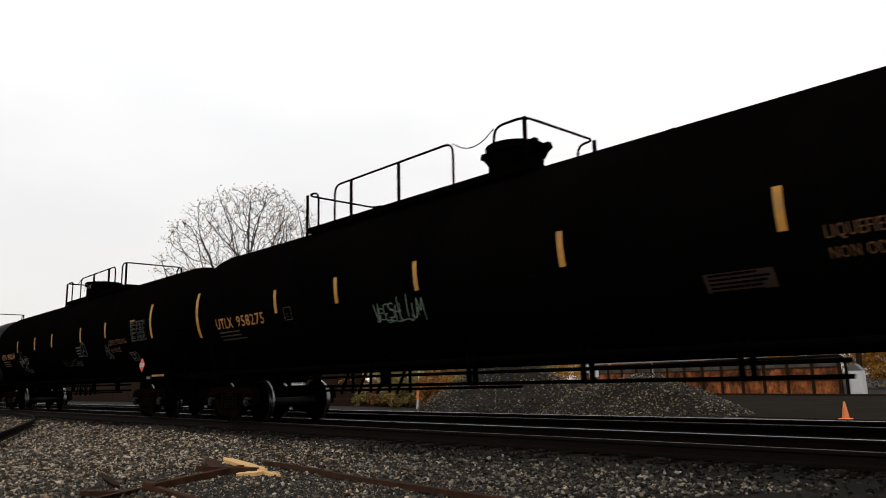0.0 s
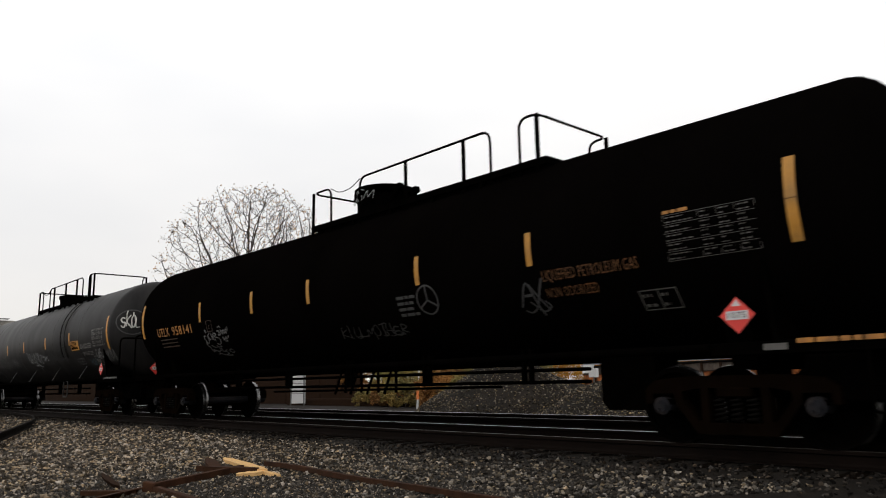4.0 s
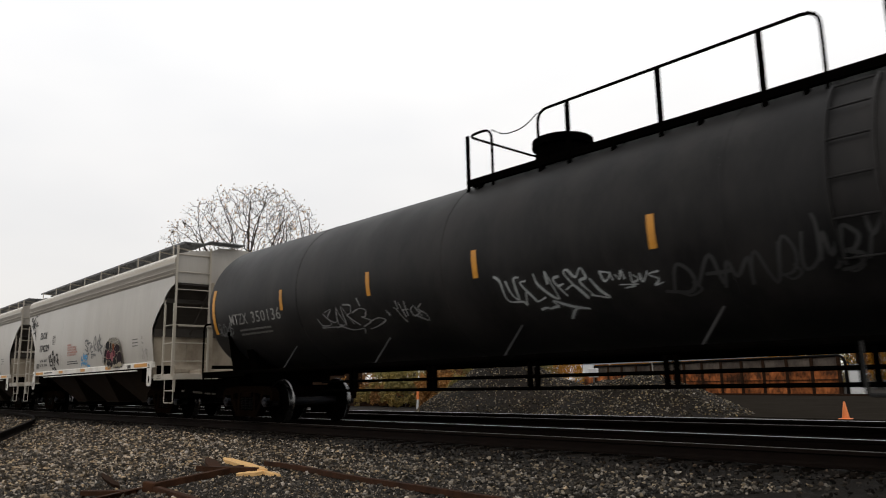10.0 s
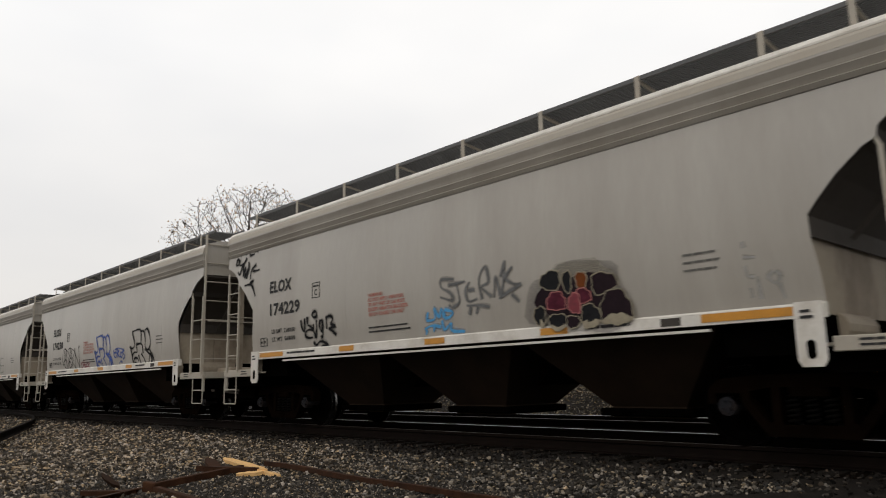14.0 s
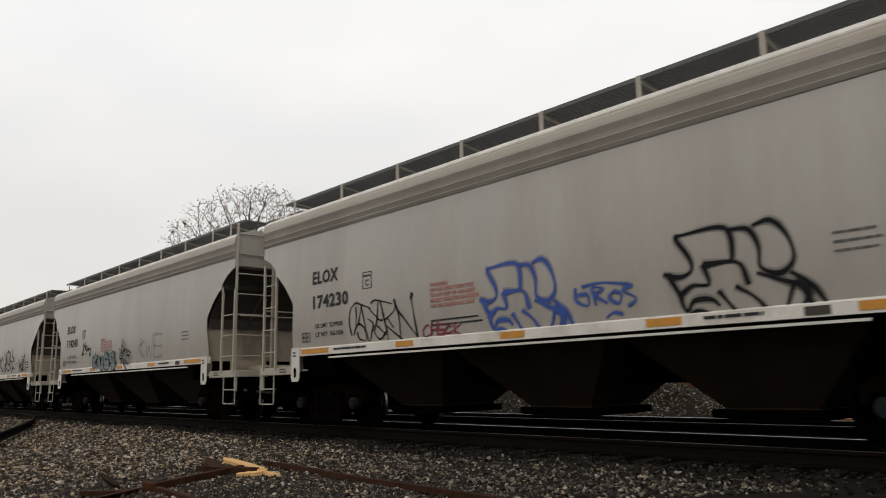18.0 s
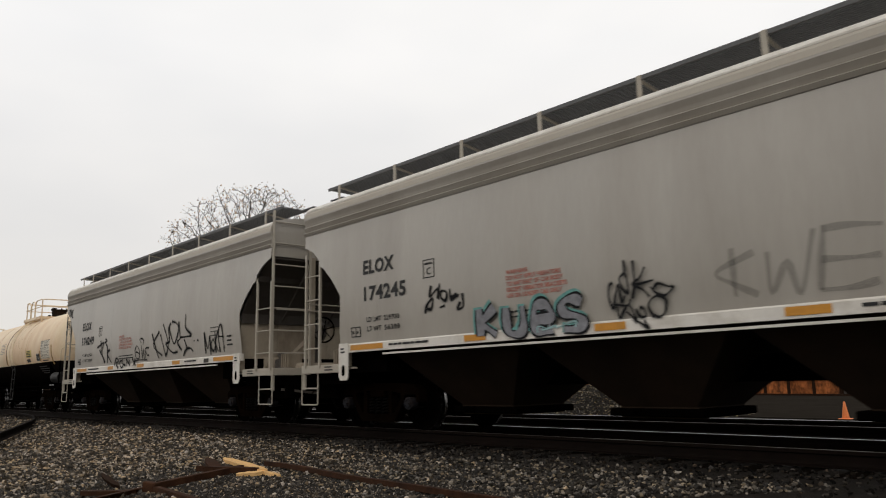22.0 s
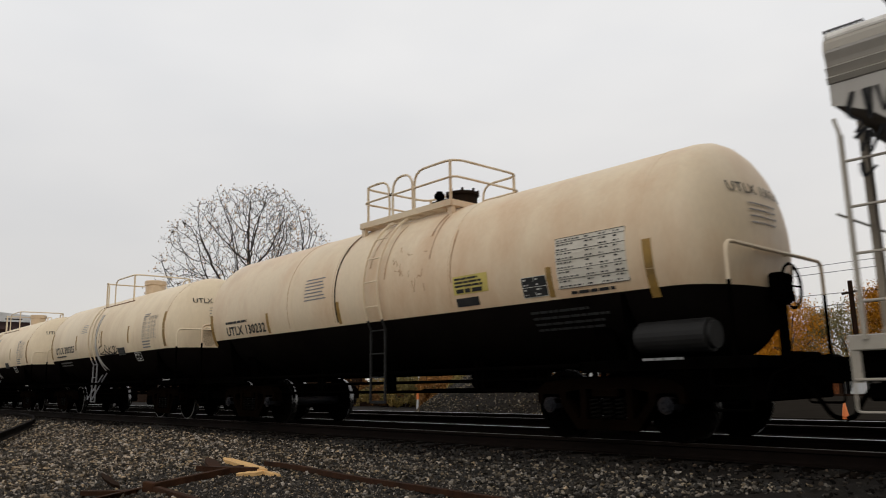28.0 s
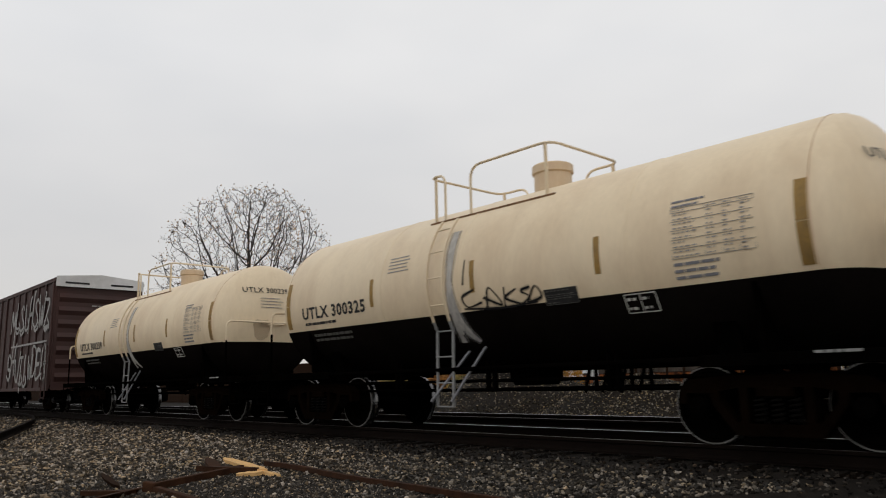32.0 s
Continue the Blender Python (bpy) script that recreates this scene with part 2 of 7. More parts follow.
M_BOXW = mat("off_white_roof_end", (0.60, 0.60, 0.60), 0.6, vary=0.12, scale=3, bump=0.05, dirt=(0.3, 0.28, 0.26), dirt_amt=0.5)
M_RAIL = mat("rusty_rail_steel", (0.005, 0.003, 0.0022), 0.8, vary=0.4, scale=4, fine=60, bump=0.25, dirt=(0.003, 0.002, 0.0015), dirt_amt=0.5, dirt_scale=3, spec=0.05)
M_RHEAD = mat("polished_rail_head", (0.36, 0.36, 0.37), 0.34, metal=1.0, vary=0.1, scale=4, bump=0.03)
# Dimmer copy of the rail head: its weaker gleam is put into the colour.
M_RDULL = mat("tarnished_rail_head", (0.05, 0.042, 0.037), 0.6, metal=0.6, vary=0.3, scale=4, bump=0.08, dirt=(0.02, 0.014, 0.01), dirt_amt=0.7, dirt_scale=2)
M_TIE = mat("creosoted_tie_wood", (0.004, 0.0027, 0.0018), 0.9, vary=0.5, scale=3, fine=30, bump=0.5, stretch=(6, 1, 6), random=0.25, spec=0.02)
M_STONE = mat("ballast_stone", (0.094, 0.07, 0.045), 0.9, vary=0.35, scale=20, fine=120, bump=0.3, islands=True, spec=0.2)
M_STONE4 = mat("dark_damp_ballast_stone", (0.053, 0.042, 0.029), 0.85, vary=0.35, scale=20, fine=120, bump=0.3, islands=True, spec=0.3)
# Darkest of the stone tones, for the ballast in and beside the tracks.
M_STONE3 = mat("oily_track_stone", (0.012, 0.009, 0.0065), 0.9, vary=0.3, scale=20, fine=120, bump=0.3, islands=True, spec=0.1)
M_STONE2 = mat("fine_gravel_stone", (0.056, 0.045, 0.033), 0.9, vary=0.3, scale=20, fine=120, bump=0.3, islands=True, spec=0.2)
M_STONE5 = mat("brown_pile_stone", (0.06, 0.046, 0.028), 0.95, vary=0.35, scale=20, fine=120, bump=0.3, islands=True, spec=0.1)
M_GROUND = mat("ballast_bed", (0.009, 0.007, 0.0052), 0.95, vary=0.6, scale=9, fine=60, bump=1.0, dirt=(0.02, 0.0135, 0.0085), dirt_amt=0.5, dirt_scale=0.6, spec=0.15)
M_ASPH = mat("grey_asphalt", (0.0185, 0.0158, 0.0128), 0.85, vary=0.2, scale=2, fine=80, bump=0.2, dirt=(0.028, 0.024, 0.02), dirt_amt=0.5, dirt_scale=0.3, spec=0.0)
M_PLANK = mat("fresh_split_pine", (0.62, 0.38, 0.16), 0.7, vary=0.25, scale=4, fine=60, bump=0.3, stretch=(2, 14, 14), spec=0.2)
M_OLDW = mat("weathered_brown_wood", (0.02, 0.0105, 0.006), 0.85, vary=0.4, scale=4, fine=40, bump=0.4, stretch=(2, 12, 12), spec=0.04)
M_RUST = mat("flaking_rust_steel", (0.036, 0.0155, 0.0075), 0.85, vary=0.6, scale=5, fine=50, bump=0.35, dirt=(0.012, 0.006, 0.0035), dirt_amt=0.6, dirt_scale=3, spec=0.1)
M_WALL = mat("rust_stained_panel", (0.27, 0.085, 0.026), 0.85, vary=0.85, scale=2.6, fine=9, bump=0.25, dirt=(0.03, 0.014, 0.008), dirt_amt=0.95, dirt_scale=1.5, stretch=(1, 1, 0.7), random=0.45, spec=0.08, dirt_at=(0.42, 0.6))
M_WALLP = mat("grey_weathered_panel", (0.075, 0.062, 0.052), 0.85, vary=0.5, scale=1.5, fine=14, bump=0.2, dirt=(0.03, 0.018, 0.012), dirt_amt=0.8, dirt_scale=1.4, stretch=(1, 1, 0.6), random=0.25, spec=0.08)
M_PIPE = mat("dark_fence_pipe", (0.003, 0.0026, 0.0025), 0.7, vary=0.3, bump=0.1, spec=0.05)
M_WPANEL = mat("white_enamel_panel", (0.5, 0.5, 0.5), 0.5, vary=0.06, scale=2, bump=0.02, dirt=(0.45, 0.45, 0.44), dirt_amt=0.4)
M_CONE = mat("orange_cone_plastic", (0.75, 0.20, 0.05), 0.55, vary=0.1, bump=0.03)
M_BARK = mat("grey_brown_bark", (0.05, 0.042, 0.036), 0.95, vary=0.4, scale=6, fine=40, bump=0.5, stretch=(3, 3, 0.6), spec=0.1)
M_LEAFO = mat("orange_autumn_leaf", (0.44, 0.175, 0.010), 0.85, vary=0.4, scale=0.25, fine=3, bump=0, dirt=(0.17, 0.115, 0.013), dirt_amt=0.9, dirt_scale=0.14, random=0.6, spec=0.1)
M_LEAFB = mat("brown_dry_leaf", (0.42, 0.29, 0.18), 0.85, vary=0.3, scale=1, fine=6, bump=0, random=0.5)
M_CONC = mat("pale_concrete", (0.30, 0.285, 0.26), 0.85, vary=0.2, scale=3, bump=0.15, dirt=(0.16, 0.14, 0.12), dirt_amt=0.5)
M_GLASSW = mat("pale_roof_sheet", (0.24, 0.26, 0.3), 0.5, vary=0.1, scale=2, bump=0.02)


# ---- mesh helpers ----
def finish(bm, smooth=False, angle=35):
    bmesh.ops.recalc_face_normals(bm, faces=bm.faces)
    if smooth:
        for f in bm.faces:
            f.smooth = True
        for e in bm.edges:
            if len(e.link_faces) == 2 and e.calc_face_angle(0) > radians(angle):
                e.smooth = False


def part(name, bm, material, parent=None, label="", smooth=False, m=None):
    finish(bm, smooth)
    me = bpy.data.meshes.new(name)
    bm.to_mesh(me)
    bm.free()
    return part_of(name, me, material, parent, label, m)


def part_of(name, me, material, parent=None, label="", m=None):
    if material and not me.materials:
        me.materials.append(material)
    ob = new(name, me)
    ob.parent = parent
    if m is not None:
        ob.matrix_basis = m
    if label:
        tagged(ob, label)
    return ob


def thing(name, label, category, group="", kind="", at=(0, 0, 0)):
    ob = new(name)
    ob.empty_display_size = 0.2
    ob.location = at
    return tagged(ob, label, category, group, kind)


def box(bm, x0, x1, y0, y1, z0, z1, bevel=0.0, m=None):
    mm = Matrix.Translation(((x0 + x1) / 2, (y0 + y1) / 2, (z0 + z1) / 2)) @ Matrix.Diagonal((abs(x1 - x0), abs(y1 - y0), abs(z1 - z0), 1))
    if m is not None:
        mm = m @ mm
    r = bmesh.ops.create_cube(bm, size=1.0, matrix=mm)
    if bevel:
        es = list({e for v in r["verts"] for e in v.link_edges})
        bmesh.ops.bevel(bm, geom=es, offset=bevel, segments=1, affect="EDGES")
    return bm


def rod(bm, a, b, r, n=8, r2=None):
    a, b = Vector(a), Vector(b)
    d = b - a
    q = d.to_track_quat("Z", "Y").to_matrix().to_4x4()
    bmesh.ops.create_cone(bm, cap_ends=True, segments=n, radius1=r, radius2=r if r2 is None else r2, depth=d.length,
                          matrix=Matrix.Translation((a + b) / 2) @ q)
    return bm


def bar(bm, a, b, w, t, up=(0, 1, 0)):
    """A flat bar from a to b, w wide and t thick along up."""
    a, b, up = Vector(a), Vector(b), Vector(up)
    d = (b - a).normalized()
    s = d.cross(up).normalized()
    u = s.cross(d)
    vs = [bm.verts.new(p + s * i * w / 2 + u * j * t / 2) for p in (a, b) for i, j in ((-1, -1), (1, -1), (1, 1), (-1, 1))]
    for q in ((0, 1, 2, 3), (7, 6, 5, 4), (0, 4, 5, 1), (1, 5, 6, 2), (2, 6, 7, 3), (3, 7, 4, 0)):
        bm.faces.new([vs[i] for i in q])
    return bm


def bend(pts, r=0.12, n=4):
    """The corners of a polyline rounded."""
    pts = [Vector(p) for p in pts]
    out = [pts[0]]
    for a, b, c in zip(pts, pts[1:], pts[2:]):
        k = min(r, (a - b).length * 0.49, (c - b).length * 0.49)
        p, q = b + (a - b).normalized() * k, b + (c - b).normalized() * k
        for i in range(n + 1):
            t = i / n
            out.append(p * (1 - t) ** 2 + b * 2 * t * (1 - t) + q * t * t)
    return out + [pts[-1]]


def pipe(bm, pts, r, n=7, corner=0.12):
    pts = bend(pts, corner) if corner else [Vector(p) for p in pts]
    pts = [p for i, p in enumerate(pts) if i == 0 or (p - pts[i - 1]).length > 1e-4]
    rings = []
    ref = None
    for i, p in enumerate(pts):
        d = (pts[min(i + 1, len(pts) - 1)] - pts[max(i - 1, 0)]).normalized()
        if ref is None:
            ref = d.orthogonal().normalized()
        ref = (ref - d * ref.dot(d)).normalized()
        s = d.cross(ref)
        rings.append([bm.verts.new(p + (ref * math.cos(a) + s * math.sin(a)) * r) for a in (2 * math.pi * k / n for k in range(n))])
    for a, b in zip(rings, rings[1:]):
        for k in range(n):
            bm.faces.new((a[k], a[(k + 1) % n], b[(k + 1) % n], b[k]))
    bm.faces.new(rings[0][::-1])
    bm.faces.new(rings[-1])
    return bm


def slab(bm, outline, axis, a, b):
    """A closed outline pushed from a to b along an axis ('x','y','z'); the outline holds the two other coordinates in order."""
    def at(p, v):
        return {"x": (v, p[0], p[1]), "y": (p[0], v, p[1]), "z": (p[0], p[1], v)}[axis]
    lo = [bm.verts.new(at(p, a)) for p in outline]
    hi = [bm.verts.new(at(p, b)) for p in outline]
    n = len(outline)
    for i in range(n):
        bm.faces.new((lo[i], lo[(i + 1) % n], hi[(i + 1) % n], hi[i]))
    f1, f2 = bm.faces.new(lo[::-1]), bm.faces.new(hi)
    f1.normal_update()
    f2.normal_update()
    bmesh.ops.triangulate(bm, faces=[f1, f2])
    return bm


def turned(bm, profile, centre, axis="y", n=28, arc=(0, 360)):
    """Profile points (r, along) turned about an axis."""
    rings = []
    full = abs(arc[1] - arc[0]) >= 360
    steps = n if full else n + 1
    for r, h in profile:
        ring = []
        for k in range(steps):
            a = radians(arc[0] + (arc[1] - arc[0]) * k / n)
            c, s = r * math.cos(a), r * math.sin(a)
            p = {"y": (c, h, s), "x": (h, c, s), "z": (c, s, h)}[axis]
            ring.append(bm.verts.new(Vector(centre) + Vector(p)))
        rings.append(ring)
    for a, b in zip(rings, rings[1:]):
        for k in range(steps if full else steps - 1):
            j = (k + 1) % steps
            bm.faces.new((a[k], a[j], b[j], b[k]))
    return bm


def flat(y):
    """Surface map of a flat side: along, up, proud."""
    return lambda u, v, o=0.0: Vector((u, -(y + o), v))


def drum(r, zc):
    """Surface map of a tank's near side."""
    def f(u, v, o=0.0):
        a = (v - zc) / r
        return Vector((u, -(r + o) * math.cos(a), zc + (r + o) * math.sin(a)))
    return f


def head(xh, k):
    """Surface map of the outer side of a car's end at x = xh; k tells which way is out."""
    return lambda u, v, o=0.0: Vector((xh + k * o, u, v))


def patch(bm, f, u0, u1, v0, v1, o=0.006, n=1):
    """A thin plate laid on a surface."""
    cols = []
    for i in range(n + 1):
        v = v0 + (v1 - v0) * i / n
        cols.append([bm.verts.new(f(u, v, oo)) for u, oo in ((u0, o), (u1, o), (u1, o - 0.005), (u0, o - 0.005))])
    for a, b in zip(cols, cols[1:]):
        for k in range(4):
            bm.faces.new((a[k], a[(k + 1) % 4], b[(k + 1) % 4], b[k]))
    bm.faces.new(cols[0][::-1])
    bm.faces.new(cols[-1])
    return bm


def stroke(bm, f, pts, w, o=0.007):
    """A painted line on a surface, as a ribbon."""
    last = None
    for i, p in enumerate(pts):
        a, b = pts[max(i - 1, 0)], pts[min(i + 1, len(pts) - 1)]
        du, dv = b[0] - a[0], b[1] - a[1]
        k = math.hypot(du, dv) or 1
        nu, nv = -dv / k * w / 2, du / k * w / 2
        pair = [bm.verts.new(f(p[0] + s * nu, p[1] + s * nv, o)) for s in (1, -1)]
        if last:
            bm.faces.new((last[0], last[1], pair[1], pair[0]))
        last = pair
    return bm


def words(text, parent, f, u, v, size, material, label, width=None, bold=0.0, o=0.007, flip=False, name="lettering"):
    """Lettering laid on a surface; u, v is the lower left corner, size the height of the capitals. A wide gap parts two pieces."""
    if "  " in text and width:
        first, rest = text.split("  ", 1)
        rest = rest.strip()
        unit = width / (len(first) + len(rest) + 0.9)
        a = unit * len(first)
        words(rest, parent, f, u + (-1 if flip else 1) * (a + unit * 0.9), v, size, material, label, unit * len(rest), bold, o, flip, name)
        return words(first, parent, f, u, v, size, material, label, a * 0.98, bold, o, flip, name)
    cu = bpy.data.curves.new("text", "FONT")
    cu.body, cu.size, cu.resolution_u = text, size / 0.69, 2
    cu.offset = bold * size
    cu.space_character = 1.08
    tmp = bpy.data.objects.new("text", cu)
    scene.collection.objects.link(tmp)
    me = bpy.data.meshes.new_from_object(tmp.evaluated_get(bpy.context.evaluated_depsgraph_get()))
    bpy.data.objects.remove(tmp)
    bpy.data.curves.remove(cu)
    xs = [q.co.x for q in me.vertices] or [0, 1]
    k = width / (max(xs) - min(xs)) if width else 1.0
    x0 = min(xs)
    for q in me.vertices:
        q.co = f(u + (-1 if flip else 1) * (q.co.x - x0) * k, v + q.co.y, o)
    return part_of(name, me, material, parent, label)


def bars(parent, f, u0, u1, v_top, rows, height, gap, material, label, seed=0, fill=0.75, o=0.007, name="small_lettering"):
    """Lines of writing too small to read."""
    rnd = random.Random(seed)
    bm = bmesh.new()
    for i in range(rows):
        v = v_top - i * (height + gap)
        u, end = u0, u0 + (u1 - u0) * rnd.uniform(fill, 1.0)
        while u < end - 0.02:
            w = rnd.uniform(0.05, 0.16) * (1 + height * 6)
            patch(bm, f, u, min(u + w, end), v - height, v, o)
            u += w + height * 0.55
    return part(name, bm, material, parent, label)


def table(parent, f, u0, u1, v0, v1, cols, rows, back, ink, label, seed=0, header=True):
    """A ruled data panel: a plate, its rules and lines of small figures."""
    rnd = random.Random(seed)
    p = parent
    if back:
        p = part("data_panel", patch(bmesh.new(), f, u0, u1, v0, v1, 0.006, 3), back, parent, label)
    bm = bmesh.new()
    h = (v1 - v0) / rows
    t = h * 0.09
    for i in range(rows + 1):
        if i % 2 == 0 or i in (0, rows):
            patch(bm, f, u0, u1, v0 + i * h - t / 2, v0 + i * h + t / 2, 0.010)
    for c in (0, *cols, 1):
        u = u0 + (u1 - u0) * c
        patch(bm, f, u - t / 2, u + t / 2, v0, v1, 0.0102)
    edges = [0, *cols, 1]
    for i in range(rows):
        for a, b in zip(edges, edges[1:]):
            s = u0 + (u1 - u0) * a + 0.03
            e = u0 + (u1 - u0) * b - 0.03
            e = s + (e - s) * rnd.uniform(0.35, 0.95)
            u = s
            while u < e:
                w = rnd.uniform(0.02, 0.06)
                patch(bm, f, u, min(u + w, e), v0 + (i + 0.34) * h, v0 + (i + 0.62) * h, 0.0104)
                u += w + 0.03
    return part("ruled_lettering", bm, ink, p, "" if back else label)


GLYPH = {
    "A": [((0, 0), (.45, 1), (.9, 0)), ((.2, .4), (.75, .42))], "B": [((0, 0), (.05, 1), (.6, .9), (.55, .55), (.1, .5), (.75, .35), (.6, 0), (0, 0))],
    "C": [((.8, .85), (.4, 1), (.05, .6), (.1, .15), (.45, 0), (.85, .2))], "D": [((0, 0), (.05, 1), (.6, .85), (.8, .4), (.5, .05), (0, 0))],
    "E": [((.75, .95), (.1, 1), (0, .5), (.6, .52)), ((0, .5), (.08, 0), (.8, .05))], "G": [((.8, .85), (.4, 1), (.05, .6), (.1, .15), (.5, 0), (.8, .25), (.75, .45), (.45, .45))],
    "H": [((0, 0), (.1, 1)), ((.75, 0), (.7, 1)), ((.05, .5), (.72, .55))], "I": [((.2, 0), (.25, 1))], "K": [((0, 0), (.1, 1)), ((.8, 1), (.08, .45), (.85, 0))],
    "L": [((.1, 1), (0, .05), (.75, 0))], "M": [((0, 0), (.12, 1), (.45, .3), (.8, 1), (.95, 0))], "N": [((0, 0), (.1, 1), (.7, 0), (.8, 1))],
    "O": [((.45, 1), (.05, .6), (.15, .1), (.55, 0), (.85, .4), (.7, .9), (.45, 1))], "P": [((.05, 0), (.1, 1), (.7, .9), (.65, .5), (.1, .45))],
    "R": [((0, 0), (.08, 1), (.65, .9), (.6, .55), (.1, .5), (.8, 0))], "S": [((.75, .85), (.4, 1), (.1, .8), (.3, .55), (.7, .4), (.65, .1), (.3, 0), (0, .15))],
    "T": [((0, .95), (.9, 1)), ((.45, 1), (.4, 0))], "U": [((.05, 1), (.05, .2), (.4, 0), (.75, .2), (.8, 1))], "V": [((0, 1), (.4, 0), (.85, 1))],
    "W": [((0, 1), (.25, 0), (.48, .6), (.72, 0), (1, 1))], "X": [((0, 0), (.8, 1)), ((0, 1), (.8, 0))], "Y": [((0, 1), (.4, .5), (.85, 1)), ((.4, .5), (.3, 0))], "Z": [((0, 1), (.8, .95), (.05, .05), (.85, 0))],
}


def spray(parent, f, shapes, u, v, w, h, material, label, thick=0.035, seed=0, slant=0.15, wild=0.12, under=False, o=0.007, name="graffiti", loops=True):
    """Hand-sprayed strokes: swung, slanted, overlapping, of uneven width, with flicks at the ends."""
    rnd = random.Random(seed)
    bm = bmesh.new()
    cw = w / max(1, len(shapes))
    wild = wild + 0.12

    def swing(pts):
        """A smooth curve through the points."""
        p = [Vector((a, b, 0)) for a, b in pts]
        p = [p[0] * 2 - p[1]] + p + [p[-1] * 2 - p[-2]]
        out = []
        for a, b, c, d in zip(p, p[1:], p[2:], p[3:]):
            for i in range(5):
                x = i / 5
                out.append(0.5 * (2 * b + (c - a) * x + (2 * a - 5 * b + 4 * c - d) * x * x + (3 * b - a - 3 * c + d) * x ** 3))
        out.append(p[-2])
        return [(k.x, k.y) for k in out]

    def lay(pts, wd, oo):
        last = None
        n = len(pts)
        for i, p in enumerate(pts):
            a, b = pts[max(i - 1, 0)], pts[min(i + 1, n - 1)]
            du, dv = b[0] - a[0], b[1] - a[1]
            k = math.hypot(du, dv) or 1
            ww = wd * (0.62 + 0.38 * math.sin(math.pi * (0.12 + 0.76 * i / n))) / 2
            pair = [bm.verts.new(f(p[0] + e * -dv / k * ww, p[1] + e * du / k * ww, oo)) for e in (1, -1)]
            if last:
                bm.faces.new((last[0], last[1], pair[1], pair[0]))
            last = pair
    for i, c in enumerate(shapes):
        if c not in GLYPH:
            continue
        dv, kk, cx = rnd.uniform(-wild, wild) * h * 0.5, rnd.uniform(0.85, 1.25), rnd.uniform(-0.1, 0.1)
        for line in GLYPH[c]:
            pts = [(u + (i + cx + a * 1.12 + b * slant * 1.4 + rnd.uniform(-wild, wild) * 0.4) * cw, v + dv + b * h * kk + rnd.uniform(-wild, wild) * h * 0.3) for a, b in line]
            if rnd.random() < 0.6:
                (a, b), (c2, d) = pts[-1], pts[-2]
                pts.append((a + (a - c2) * 0.35 + rnd.uniform(-0.25, 0.25) * cw, b + (b - d) * 0.3 + rnd.uniform(-0.2, 0.2) * h))
            lay(swing(pts), thick * rnd.uniform(0.7, 1.2), o + 0.0004 * (i % 3))
        if loops and rnd.random() < 0.35:
            a = u + (i + 0.5) * cw
            lay(swing([(a - 0.4 * cw, v + dv - 0.05 * h), (a, v + dv - 0.18 * h), (a + 0.5 * cw, v + dv + 0.02 * h), (a + 0.2 * cw, v + dv + 0.3 * h)]), thick * 0.7, o)
    if under:
        k = rnd.uniform(0.25, 0.4)
        lay(swing([(u + w * k, v - h * 0.10), (u + w * (k + 0.15), v - h * 0.25), (u + w * (k + 0.3), v - h * 0.14), (u + w * (k + 0.42), v - h * 0.24)]), thick * 0.8, o)
    return part(name, bm, material, parent, label)


HALO = {}


def overspray(material):
    """The thin fringe of a sprayed line: the same paint, broken up into fine speckle that lets the surface show."""
    if material.name not in HALO:
        m = material.copy()
        m.name = material.name + "_fringe"
        n, l = m.node_tree.nodes, m.node_tree.links
        co, ns = n.new("ShaderNodeTexCoord"), n.new("ShaderNodeTexNoise")
        ns.inputs["Scale"].default_value, ns.inputs["Detail"].default_value = 80.0, 2.0
        mr = n.new("ShaderNodeMapRange")
        mr.inputs["From Min"].default_value, mr.inputs["From Max"].default_value = 0.3, 0.7
        mr.inputs["To Min"].default_value, mr.inputs["To Max"].default_value = 0.14, 0.40
        clear, mix = n.new("ShaderNodeBsdfTransparent"), n.new("ShaderNodeMixShader")
        l.new(co.outputs["Object"], ns.inputs["Vector"])
        l.new(ns.outputs["Fac"], mr.inputs["Value"])
        l.new(mr.outputs["Result"], mix.inputs["Fac"])
        l.new(clear.outputs[0], mix.inputs[1])
        l.new(n["Principled BSDF"].outputs[0], mix.inputs[2])
        l.new(mix.outputs[0], n["Material Output"].inputs["Surface"])
        HALO[material.name] = m
    return HALO[material.name]


def curve_through(pts, steps=5):
    """A smooth curve through the points."""
    p = [Vector((a, b, 0)) for a, b in pts]
    p = [p[0] * 2 - p[1]] + p + [p[-1] * 2 - p[-2]]
    out = []
    for a, b, c, d in zip(p, p[1:], p[2:], p[3:]):
        for i in range(steps):
            x = i / steps
            out.append(0.5 * (2 * b + (c - a) * x + (2 * a - 5 * b + 4 * c - d) * x * x + (3 * b - a - 3 * c + d) * x ** 3))
    return [(k.x, k.y) for k in out + [p[-2]]]


